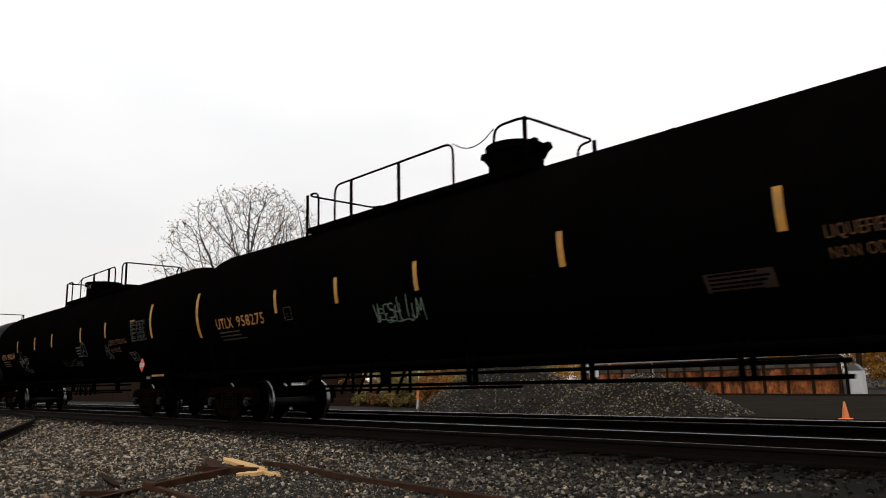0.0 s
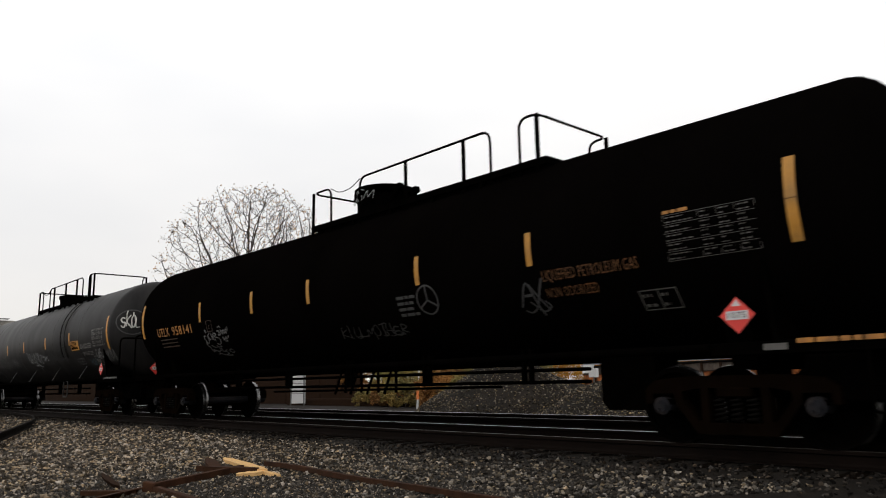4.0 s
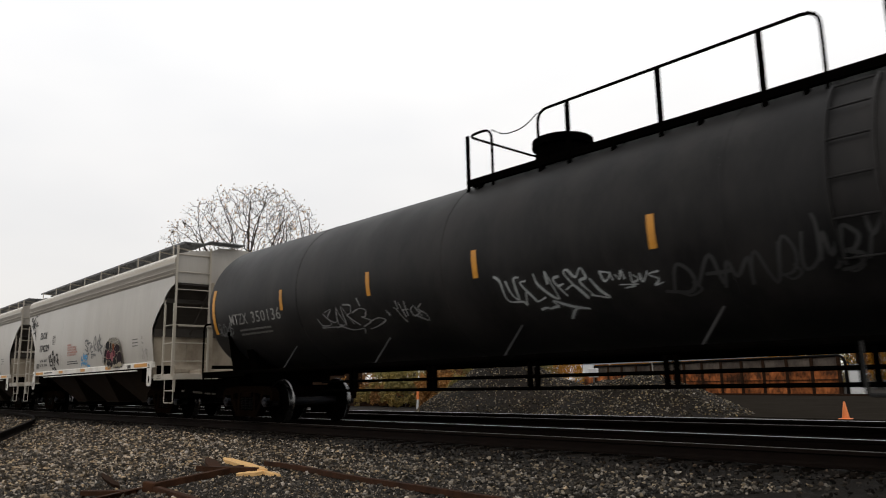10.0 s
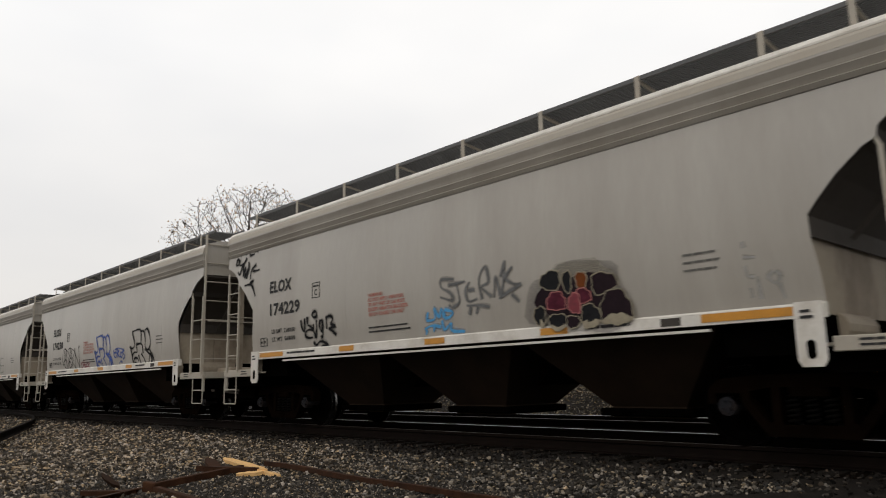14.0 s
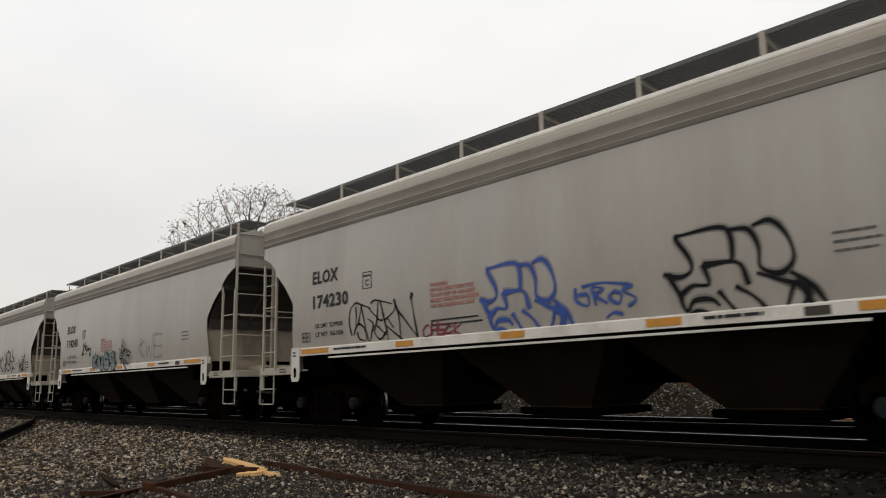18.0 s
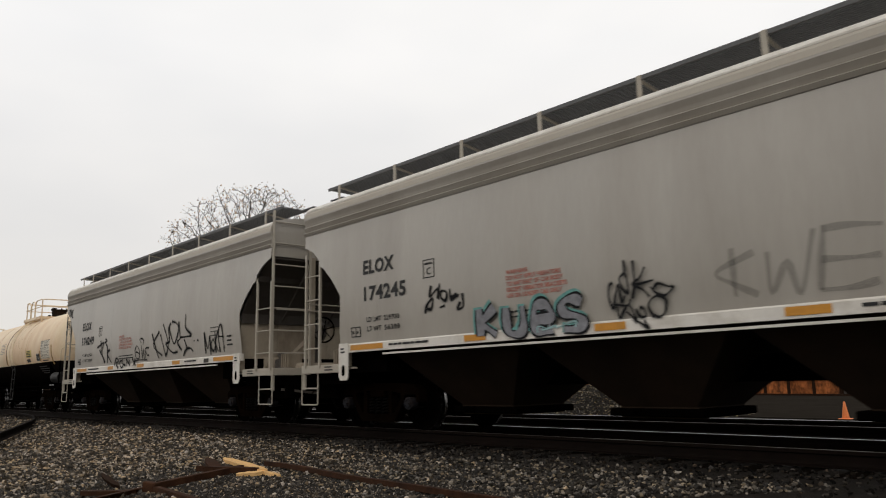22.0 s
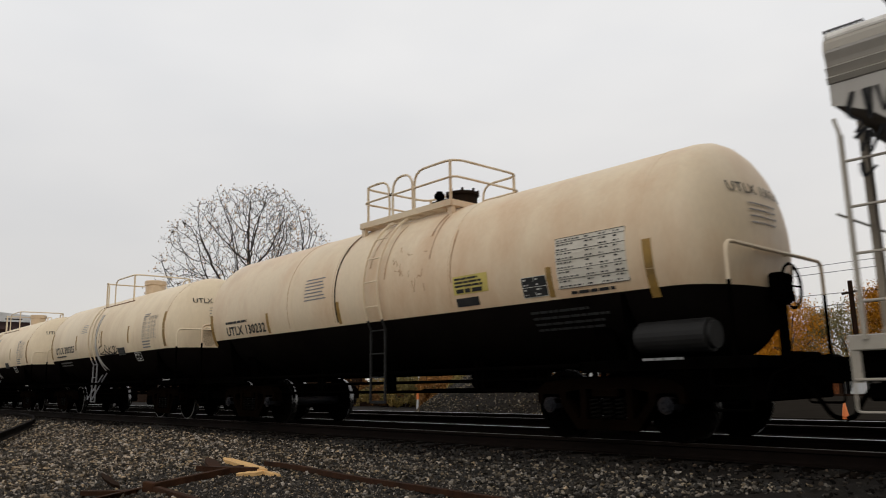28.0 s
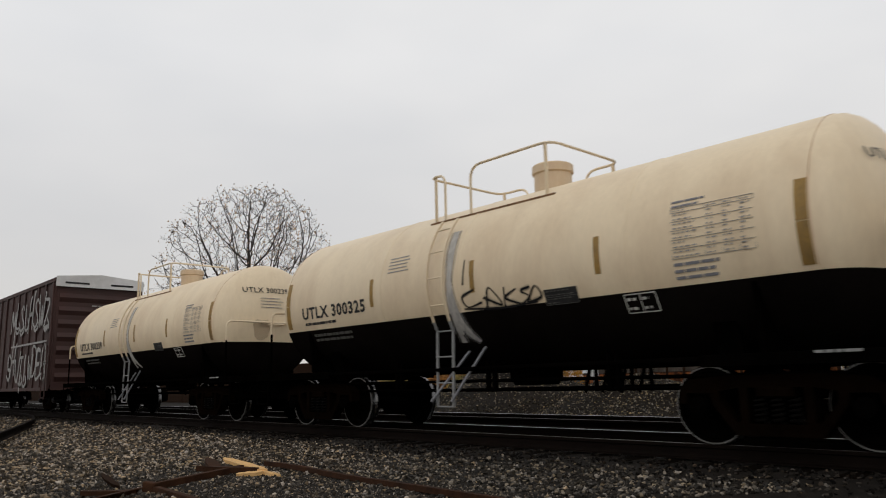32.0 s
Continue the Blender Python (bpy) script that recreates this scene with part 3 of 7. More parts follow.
def tag(parent, f, u, v, w, h, script, material, label, thick=0.04, o=0.007, name="graffiti", soft_edge=True):
    """Handwriting in spray paint. script: strokes parted by blanks, two base-36 digits (across, up) for each turn of the hand."""
    bm, fringe = bmesh.new(), bmesh.new()
    for j, line in enumerate(script.split()):
        pts = curve_through([(u + int(a, 36) / 35 * w, v + int(b, 36) / 35 * h) for a, b in zip(line[::2], line[1::2])])
        last = None
        for i, p in enumerate(pts):
            a, b = pts[max(i - 1, 0)], pts[min(i + 1, len(pts) - 1)]
            du, dv = b[0] - a[0], b[1] - a[1]
            k = math.hypot(du, dv) or 1
            ww = thick * (0.75 + 0.25 * math.sin(1.7 * j + 0.45 * i)) / 2
            pair = [bm.verts.new(f(p[0] + e * -dv / k * ww, p[1] + e * du / k * ww, o + 0.0003 * (j % 4))) for e in (1, -1)]
            wide = [fringe.verts.new(f(p[0] + e * -dv / k * ww * 2.1, p[1] + e * du / k * ww * 2.1, o - 0.002)) for e in (1, -1)]
            if last:
                bm.faces.new((last[0], last[1], pair[1], pair[0]))
                fringe.faces.new((far[0], far[1], wide[1], wide[0]))
            last, far = pair, wide
    g = part(name, bm, material, parent, label)
    if soft_edge:
        part("overspray", fringe, overspray(material), g)
    else:
        fringe.free()
    return g


def blot(parent, f, u, v, w, h, material, label, seed=0, o=0.006, name="graffiti_fill", p=0.6):
    """A sprayed field with an uneven rim."""
    rnd = random.Random(seed)
    bm = bmesh.new()
    c = bm.verts.new(f(u, v, o))
    ring = []
    for k in range(28):
        a = 2 * math.pi * k / 28
        s = 0.95 + 0.09 * math.sin(3 * a + seed) + 0.06 * math.sin(7 * a + 2 * seed) + rnd.uniform(-0.02, 0.02)
        cx, cz = math.cos(a), math.sin(a)
        ring.append(bm.verts.new(f(u + s * w / 2 * math.copysign(abs(cx) ** p, cx), v + s * h / 2 * math.copysign(abs(cz) ** p, cz), o)))
    for k in range(28):
        bm.faces.new((c, ring[k], ring[(k + 1) % 28]))
    return part(name, bm, material, parent, label)


def placard(parent, f, u, v, s, label):
    """A diamond hazard placard with its white figure plate."""
    bm = bmesh.new()
    pts = ((u - s, v), (u, v - s), (u + s, v), (u, v + s))
    a = [bm.verts.new(f(p[0], p[1], 0.045)) for p in pts]
    b = [bm.verts.new(f(p[0], p[1], 0.035)) for p in pts]
    bm.faces.new(a), bm.faces.new(b[::-1])
    for k in range(4):
        bm.faces.new((a[k], b[k], b[(k + 1) % 4], a[(k + 1) % 4]))
    p = part("placard", bm, M_PLAC, parent, label)
    part("figure_plate", patch(bmesh.new(), f, u - s * 0.62, u + s * 0.62, v - s * 0.24, v + s * 0.24, 0.050), M_WPANEL, p)
    words("1075", p, f, u - s * 0.5, v - s * 0.15, s * 0.32, M_BLKT, "", width=s * 1.0, o=0.0515, name="figures")
    bm = bmesh.new()
    pts = ((u - s * 0.28, v + s * 0.5), (u + s * 0.28, v + s * 0.5), (u, v + s * 0.86))
    bm.faces.new([bm.verts.new(f(x, y, 0.048)) for x, y in pts])
    part("flame_mark", bm, M_WPANEL, p)
    return p


# ---- running gear ----
TRUCK = {}


def truck_meshes():
    def mesh(name, bm, mats, smooth=True):
        finish(bm, smooth)
        me = bpy.data.meshes.new(name)
        bm.to_mesh(me)
        bm.free()
        for q in mats:
            me.materials.append(q)
        return me
    # wheelset: two turned wheels, axle, bearing caps; its own centre is the axle; the worn kind has a bright rim
    for worn in (False, True):
        bm = bmesh.new()
        for k in (-1, 1):
            prof = [(0.07, 0.84), (0.12, 0.82), (0.14, 0.80), (0.16, 0.76), (0.30, 0.71), (0.385, 0.745), (0.395, 0.80), (0.438, 0.802), (0.452, 0.802), (0.457, 0.79), (0.462, 0.715), (0.485, 0.695), (0.480, 0.675), (0.40, 0.665), (0.38, 0.69), (0.30, 0.67), (0.15, 0.66), (0.08, 0.64)]
            turned(bm, [(r, k * h) for r, h in prof], (0, 0, 0), "y", 36)
        rod(bm, (0, -1.06, 0), (0, 1.06, 0), 0.085, 14)
        for f in bm.faces:
            c = f.calc_center_median()
            far_out = math.hypot(c.x, c.z)
            f.material_index = 3 if worn and far_out > 0.44 and abs(c.y) > 0.79 else 1 if far_out > 0.447 and abs(c.y) < 0.80 else 0
        n0 = len(bm.faces)
        for k in (-1, 1):
            rod(bm, (0, k * 1.0, 0), (0, k * 1.14, 0), 0.105, 18)
            rod(bm, (0, k * 1.14, 0), (0, k * 1.165, 0), 0.075, 14)
            for i in range(3):
                a = 2.094 * i
                rod(bm, (0.05 * math.cos(a), k * 1.165, 0.05 * math.sin(a)), (0.05 * math.cos(a), k * 1.185, 0.05 * math.sin(a)), 0.014, 6)
        bm.faces.ensure_lookup_table()
        for f in bm.faces[n0:]:
            f.material_index = 2
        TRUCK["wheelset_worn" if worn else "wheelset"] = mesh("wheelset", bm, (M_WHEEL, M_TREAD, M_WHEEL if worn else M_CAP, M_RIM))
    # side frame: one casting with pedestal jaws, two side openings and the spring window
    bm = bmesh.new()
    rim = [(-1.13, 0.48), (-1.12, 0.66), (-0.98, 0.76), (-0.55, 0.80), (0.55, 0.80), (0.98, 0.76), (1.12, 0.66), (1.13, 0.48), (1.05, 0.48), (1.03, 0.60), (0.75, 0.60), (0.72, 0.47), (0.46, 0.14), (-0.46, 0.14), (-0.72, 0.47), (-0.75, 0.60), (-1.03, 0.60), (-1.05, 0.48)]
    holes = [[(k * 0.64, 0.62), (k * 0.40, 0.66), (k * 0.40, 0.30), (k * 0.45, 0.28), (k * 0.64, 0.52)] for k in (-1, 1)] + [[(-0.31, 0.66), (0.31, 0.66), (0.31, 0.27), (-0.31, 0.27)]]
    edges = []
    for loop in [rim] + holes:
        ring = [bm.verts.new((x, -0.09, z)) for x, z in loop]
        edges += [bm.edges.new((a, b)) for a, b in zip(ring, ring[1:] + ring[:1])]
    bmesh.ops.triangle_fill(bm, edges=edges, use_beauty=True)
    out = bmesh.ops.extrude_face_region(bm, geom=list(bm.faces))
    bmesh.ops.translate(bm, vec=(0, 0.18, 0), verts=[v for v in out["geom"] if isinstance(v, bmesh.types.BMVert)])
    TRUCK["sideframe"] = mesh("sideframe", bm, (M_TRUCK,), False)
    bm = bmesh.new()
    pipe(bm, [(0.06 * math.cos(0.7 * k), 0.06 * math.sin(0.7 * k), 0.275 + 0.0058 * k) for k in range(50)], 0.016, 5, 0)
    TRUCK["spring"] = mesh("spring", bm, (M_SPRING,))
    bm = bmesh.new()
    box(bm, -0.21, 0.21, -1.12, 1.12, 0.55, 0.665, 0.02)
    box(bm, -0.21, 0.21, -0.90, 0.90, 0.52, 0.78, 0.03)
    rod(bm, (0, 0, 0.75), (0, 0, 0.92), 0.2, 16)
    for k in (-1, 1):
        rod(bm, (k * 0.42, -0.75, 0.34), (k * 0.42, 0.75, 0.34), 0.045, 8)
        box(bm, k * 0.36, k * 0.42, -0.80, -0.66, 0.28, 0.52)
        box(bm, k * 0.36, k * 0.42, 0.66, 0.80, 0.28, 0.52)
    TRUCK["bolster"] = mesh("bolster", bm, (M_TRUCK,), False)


ROLLING = []


def truck(parent, x, worn=False):
    t = part_of("truck", TRUCK["bolster"], None, parent, m=pose(x, 0, 0))
    for k in (-1, 1):
        part_of("sideframe", TRUCK["sideframe"], None, t, m=pose(0, k * 1.01, 0, 0, 0, 0 if k < 0 else 180))
        for x in (-0.19, 0, 0.19):
            part_of("spring", TRUCK["spring"], None, t, m=pose(x, k * 1.04, 0))
        w = part_of("wheelset", TRUCK["wheelset_worn" if worn else "wheelset"], None, t, m=pose(k * 0.889, 0, 0.457))
        ROLLING.append((w, k * 0.889))
    return t


def coupler(parent, half, k, material):
    bm = bmesh.new()
    box(bm, k * (half - 1.5), k * (half - 0.42), -0.19, 0.19, 0.68, 1.02, 0.02)
    box(bm, k * (half - 0.45), k * (half - 0.36), -0.36, 0.36, 0.60, 1.06, 0.02)
    part("draft_sill", bm, material, parent)
    bm = bmesh.new()
    box(bm, k * (half - 0.40), k * (half - 0.12), -0.085, 0.085, 0.76, 0.92, 0.02)
    slab(bm, [(k * (half - 0.16), -0.17), (k * (half - 0.02), -0.16), (k * (half + 0.06), -0.05), (k * (half + 0.05), 0.04), (k * (half - 0.03), 0.06), (k * (half - 0.05), 0.16), (k * (half - 0.18), 0.14)], "z", 0.70, 0.98)
    part("coupler", bm, M_FRAME, parent)
    bm = bmesh.new()
    pipe(bm, [(k * (half - 0.38), -0.34, 0.72), (k * (half - 0.2), -0.36, 0.55), (k * (half - 0.08), -0.33, 0.33), (k * (half + 0.02), -0.30, 0.30)], 0.028, 7, 0.15)
    part("air_hose", bm, M_FRAME, parent)
    bm = bmesh.new()
    pipe(bm, [(k * (half - 0.1), 0.0, 1.02), (k * (half - 0.32), -0.1, 0.98), (k * (half - 0.36), -1.1, 0.80), (k * (half - 0.36), -1.25, 0.62)], 0.014, 6, 0.08)
    part("uncoupling_lever", bm, M_FRAME, parent)


# ---- tank cars ----
def tank_shell(parent, R, zc, tan, tip, paint, belly=None, zsplit=None, shift=0.0):
    prof = []
    n = 9
    for i in range(n + 1):
        a = math.pi / 2 * i / n
        prof.append((max(0.001, R * math.sin(a)), -(tan + (tip - tan) * math.cos(a))))
    prof += [(r, -h) for r, h in prof[::-1]]
    prof = [(r, h + shift) for r, h in prof]
    if belly is None:
        part("tank", turned(bmesh.new(), prof, (0, 0, zc), "x", 72), paint, parent, smooth=True)
    else:
        for name, material, k in (("tank", paint, 1), ("tank_belly", belly, -1)):
            bm = turned(bmesh.new(), prof, (0, 0, zc), "x", 72)
            bmesh.ops.bisect_plane(bm, geom=[*bm.verts, *bm.edges, *bm.faces], plane_co=(0, 0, zsplit), plane_no=(0, 0, -k), clear_outer=True)
            part(name, bm, material, parent, "black-coated lower half of the tank" if k < 0 else "", smooth=True)


def seam(parent, R, zc, x, w, proud, paint, arc=(0, 360), label=""):
    bm = bmesh.new()
    turned(bm, [(R - 0.004, x - w / 2), (R + proud, x - w / 2 + 0.006), (R + proud, x + w / 2 - 0.006), (R - 0.004, x + w / 2)], (0, 0, zc), "x", 56, arc)
    return part("weld_band", bm, paint, parent, label, smooth=True)


def bonnet(parent, x, r, z0, z1, material, tabs=False, lid=True):
    bm = bmesh.new()
    turned(bm, [(r * 0.93, z0), (r * 0.95, z0 + 0.05), (r * 0.95, z1 - 0.16), (r * 1.05, z1 - 0.14), (r * 1.05, z1 - 0.02), (r * 1.0, z1), (0.002, z1 + 0.03)], (x, 0, 0), "z", 28)
    b = part("bonnet", bm, material, parent, "round protective housing over the valves", smooth=True)
    if tabs:
        for a in (200, 340, 20, 160):
            bm = bmesh.new()
            c, s = math.cos(radians(a)), math.sin(radians(a))
            slab(bm, [(x + r * c * 0.95, z1 - 0.03), (x + r * c * 1.3, z1 - 0.02), (x + r * c * 1.36, z1 - 0.12), (x + r * c * 1.18, z1 - 0.16), (x + r * c * 0.95, z1 - 0.28)], "y", r * s - 0.05, r * s + 0.05)
            part("lifting_lug", bm, material, b)
    return b


def deck(parent, x0, x1, hw, z, material, foot=None):
    bm = bmesh.new()
    for k in (-1, 1):
        box(bm, x0, x1, k * hw - 0.025, k * hw + 0.025, z - 0.10, z + 0.01)
        for i in range(9):
            y = k * (hw - 0.06 - 0.05 * i)
            box(bm, x0, x1, y - 0.008, y + 0.008, z - 0.03, z)
    for i in range(int((x1 - x0) / 0.35) + 1):
        x = x0 + 0.35 * i
        box(bm, x - 0.012, x + 0.012, -hw, -hw + 0.47, z - 0.035, z - 0.006)
        box(bm, x - 0.012, x + 0.012, hw - 0.47, hw, z - 0.035, z - 0.006)
    for x in (x0, x1):
        box(bm, x - 0.02, x + 0.02, -hw, hw, z - 0.10, z + 0.005)
    if foot:
        for i in range(6):
            x = x0 + 0.2 + (x1 - x0 - 0.4) * i / 5
            for k in (-1, 1):
                part("deck_bracket", bar(bmesh.new(), (x, k * (hw - 0.04), foot), (x, k * (hw - 0.02), z - 0.05), 0.10, 0.05, (1, 0, 0)), material, parent)
    return part("platform_deck", bm, material, parent)


def rails(parent, xs, hw, z0, z1, material, r=0.022, foot=0.25, mid=False, posts=(), hooks=0.35, pw=0.035, round_=0.2):
    """Handrails of a tank-top platform: xs = start and end of the low end loop, of the long rail and of the corner rail."""
    a0, a1, b0, b1, c0, c1 = xs
    lo = z0 - foot
    g = []
    g.append([(a1, -hw, lo), (a1, -hw, z1), (a0, -hw, z1), (a0, hw, z1), (a0 + hooks, hw, z1), (a0 + hooks, hw, lo)])
    if b1 > b0:
        g.append([(b0, -hw, lo), (b0, -hw, z1), (b1, -hw, z1), (b1, -hw, lo)])
    g.append([(c0, -hw, lo), (c0, -hw, z1), (c1, -hw, z1), (c1, hw, z1), (c1 - hooks, hw, z1), (c1 - hooks, hw, lo)])
    for line in g:
        part("handrail", pipe(bmesh.new(), line, r, 8, round_), material, parent, smooth=True)
        if mid:
            zz = (z0 + z1) / 2 + 0.05
            part("mid_rail", pipe(bmesh.new(), [(p[0], p[1], min(p[2], zz)) for p in line if p[2] > lo + 0.01], r * 0.9, 8, 0.15), material, parent, smooth=True)
    for x, y in [(a0, -hw), (c1, -hw), (a0, hw), (c1, hw), *((q, -hw) for q in posts)]:
        bm = bmesh.new()
        if pw < 0.03:
            x, y = x + (0.12 if x < (a0 + c1) / 2 else -0.12), y * 0.97
        box(bm, x - pw, x + pw, y - 0.012, y + 0.012, lo, z1 + 0.005)
        box(bm, x - 0.012, x + 0.012, y - pw * 0.86, y + pw * 0.86, lo, z1 - 0.01)
        part("rail_post", bm, material, parent)


def side_ladder(parent, x, w, f, v0, v1, gap, material, low=None, proud=0.11, lowmat=None):
    """A ladder that follows the tank's side; below the tank it hangs straight."""
    for k in (-1, 1):
        u = x + k * w / 2
        pts = [f(u, v0 + (v1 - v0) * i / 12, proud) for i in range(13)]
        if low is not None:
            pts = [Vector((u, pts[0].y - 0.02, low))] + pts
        for mm, seg in ((material, [x for x in zip(pts, pts[1:]) if not lowmat or x[1].z > 1.87]), (lowmat, [x for x in zip(pts, pts[1:]) if lowmat and x[1].z <= 1.87])):
            if seg:
                part("ladder_stile", pipe(bmesh.new(), [seg[0][0]] + [q for p, q in seg], 0.024, 4, 0), mm, parent)
    rows = [f(x, v0 + i * gap, proud) for i in range(int((v1 - v0) / gap) + 1)]
    if low is not None:
        y = f(x, v0, proud).y - 0.02
        z = rows[0].z - gap
        while z > low:
            rows.insert(0, Vector((x, y, z)))
            z -= gap
        rows.insert(0, Vector((x, y, low)))
    made = {}
    for p in rows:
        mm = lowmat if lowmat and p.z < 1.87 else material
        me = made.get(mm)
        if me is None:
            bm = bmesh.new()
            rod(bm, (-w / 2 - 0.02, 0, 0), (w / 2 + 0.02, 0, 0), 0.013, 6)
            finish(bm)
            me = bpy.data.meshes.new("ladder_rung")
            bm.to_mesh(me)
            bm.free()
            me.materials.append(mm)
            made[mm] = me
        part_of("ladder_rung", me, None, parent, m=Matrix.Translation(p))


def end_gear(car, half, tip, tan, R, zc, k, zrail, lat, material, rail_mat, brake=False, rail_top=2.3):
    """Sill, saddle, running board, handrail, steps and coupler at one end of a tank car."""
    coupler(car, half, k, material)
    # Added dark box: fills the see-through gap under the tank car's end.
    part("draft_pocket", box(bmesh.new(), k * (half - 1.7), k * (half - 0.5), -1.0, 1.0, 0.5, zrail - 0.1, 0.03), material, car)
    xs = tan - 1.4
    bm = bmesh.new()
    box(bm, k * xs, k * (half - 0.42), -lat, -lat + 0.05, zrail - 0.09, zrail + 0.05, 0.01)
    box(bm, k * xs, k * (half - 0.42), lat - 0.05, lat, zrail - 0.09, zrail + 0.05, 0.01)
    box(bm, k * (half - 0.52), k * (half - 0.42), -lat + 0.05, lat - 0.05, zrail - 0.09, zrail + 0.05, 0.01)
    box(bm, k * (tip - 0.55), k * (half - 0.52), -lat + 0.05, lat - 0.05, zrail + 0.0, zrail + 0.03)
    part("end_sill", bm, material, car)
    bm = bmesh.new()
    slab(bm, [(-lat + 0.1, zrail - 0.05), (lat - 0.1, zrail - 0.05), (R * 0.92, zc - R * 0.40), (0, zc - R + 0.02), (-R * 0.92, zc - R * 0.40)], "x", k * (tan - 0.72), k * (tan - 0.66))
    slab(bm, [(-0.9, 0.86), (0.9, 0.86), (R * 0.75, zc - R * 0.62), (-R * 0.75, zc - R * 0.62)], "x", k * (tan - 1.35), k * (tan - 1.05))
    part("tank_saddle", bm, material, car)
    bm = bmesh.new()
    xh = k * (tip + 0.05)
    pipe(bm, [(xh, -lat - 0.04, zrail), (xh, -lat - 0.04, rail_top), (xh, lat + 0.04, rail_top), (xh, lat + 0.04, zrail)], 0.024, 8, 0.14)
    if rail_mat is material:
        part("end_handrail", bm, rail_mat, car, smooth=True)
    else:
        for side in (0, -1, 1):
            b2 = bm.copy()
            whole = [*b2.verts, *b2.edges, *b2.faces]
            bmesh.ops.bisect_plane(b2, geom=whole, plane_co=(0, 0, 1.85), plane_no=(0, 0, 1 if side else -1), clear_outer=True)
            if side:
                bmesh.ops.bisect_plane(b2, geom=[*b2.verts, *b2.edges, *b2.faces], plane_co=(0, 0, 0), plane_no=(0, -side, 0), clear_outer=True)
            part("handrail_leg" if side else "end_handrail", b2, material if side else rail_mat, car, smooth=True)
        bm.free()
    for y in (-0.45, 0.35):
        part("rail_clip", bar(bmesh.new(), (k * (tip - 0.12), y, rail_top), (xh, y, rail_top), 0.04, 0.03, (0, 0, 1)), rail_mat, car)
    for y in (-lat, lat):
        bm = bmesh.new()
        u0, u1 = k * (half - 0.95), k * (half - 0.50)
        pipe(bm, [(u0, y, zrail), (u0, y, 0.42), (u1, y, 0.42), (u1, y, zrail)], 0.016, 6, 0.05)
        rod(bm, (u0, y, 0.68), (u1, y, 0.68), 0.014, 6)
        part("sill_step", bm, material, car)
    if brake:
        bm = bmesh.new()
        xw = k * (tip + 0.22)
        turned(bm, [(0.27, -0.02), (0.29, 0.0), (0.27, 0.02), (0.25, 0.0), (0.27, -0.02)], (xw, -0.1, rail_top - 0.45), "x", 20)
        for i in range(5):
            a = 1.2566 * i
            rod(bm, (xw, -0.1, rail_top - 0.45), (xw, -0.1 + 0.27 * math.cos(a), rail_top - 0.45 + 0.27 * math.sin(a)), 0.012, 6)
        part("brake_wheel", bm, M_FRAME, car)
        bm = bmesh.new()
        box(bm, xw - k * 0.22, xw - k * 0.04, -0.26, 0.06, rail_top - 0.65, rail_top - 0.28, 0.03)
        box(bm, xw - k * 0.2, xw - k * 0.1, -0.14, -0.04, zrail, rail_top - 0.6)
        part("brake_housing", bm, material, car)


def tank_car(label, cx, R, zc, tan, tip, tx, half, paint, zrail, lat, belly=None, zsplit=None, seams=(), rail_mat=None, brake=1, group="tank cars of the freight train", pipe_mat=None, brackets=True, rail_top=2.3, shift=0.0):
    car = thing("tank_car", label, "tank car", group, at=(cx, 0, 0))
    rail_mat = rail_mat or M_FRAME
    tank_shell(car, R, zc, tan, tip, paint, belly, zsplit, shift)
    arc = (0, 360) if belly is None else (math.degrees(math.asin((zsplit - zc) / R)), 180 - math.degrees(math.asin((zsplit - zc) / R)))
    for x in seams:
        seam(car, R, zc, x, 0.06, 0.005, paint, arc)
    for k in (-1, 1):
        truck(car, k * tx, brake == 0)
        end_gear(car, half, tip, tan, R, zc, k, zrail, lat, M_FRAME, rail_mat, brake == k, rail_top)
    for y in (-lat, lat):
        part("side_pipe", rod(bmesh.new(), (-(tan - 1.4), y, zrail), (tan - 1.4, y, zrail), 0.05 if belly is None else 0.034, 10), pipe_mat or M_FRAME, car, "long grab pipe along the tank's foot")
    if brackets:
        n = int((tan - 1.6) * 2 / 2.9)
        for i in range(n):
            x = -(tan - 1.6) + (i + 0.5) * (tan - 1.6) * 2 / n
            for s in (-1, 1):
                bm = bmesh.new()
                bar(bm, (x - 0.15, s * lat, zrail), (x + 0.08, s * R * 0.74, zc - R * 0.70), 0.035, 0.02, (0, 1, 0))
                part("pipe_bracket", bm, M_CHAR, car)
    return car


truck_meshes()
D1 = drum(1.52, 2.64)


def stripes(car, f, xs, ends, v0, v1, material, w=0.10, tall=(1.95, 3.05), etall=None):
    for x in xs:
        part("reflective_stripe", patch(bmesh.new(), f, x - w / 2, x + w / 2, v0, v1, 0.006, 4), material, car)
    for x in ends:
        t = etall or tall
        part("reflective_stripe", patch(bmesh.new(), f, x - w * 0.6, x + w * 0.6, t[0], (t[0] + t[1]) / 2 - 0.004, 0.006, 5), material, car)
        part("reflective_stripe", patch(bmesh.new(), f, x - w * 0.6, x + w * 0.6, (t[0] + t[1]) / 2 + 0.004, t[1], 0.006, 5), material, car)


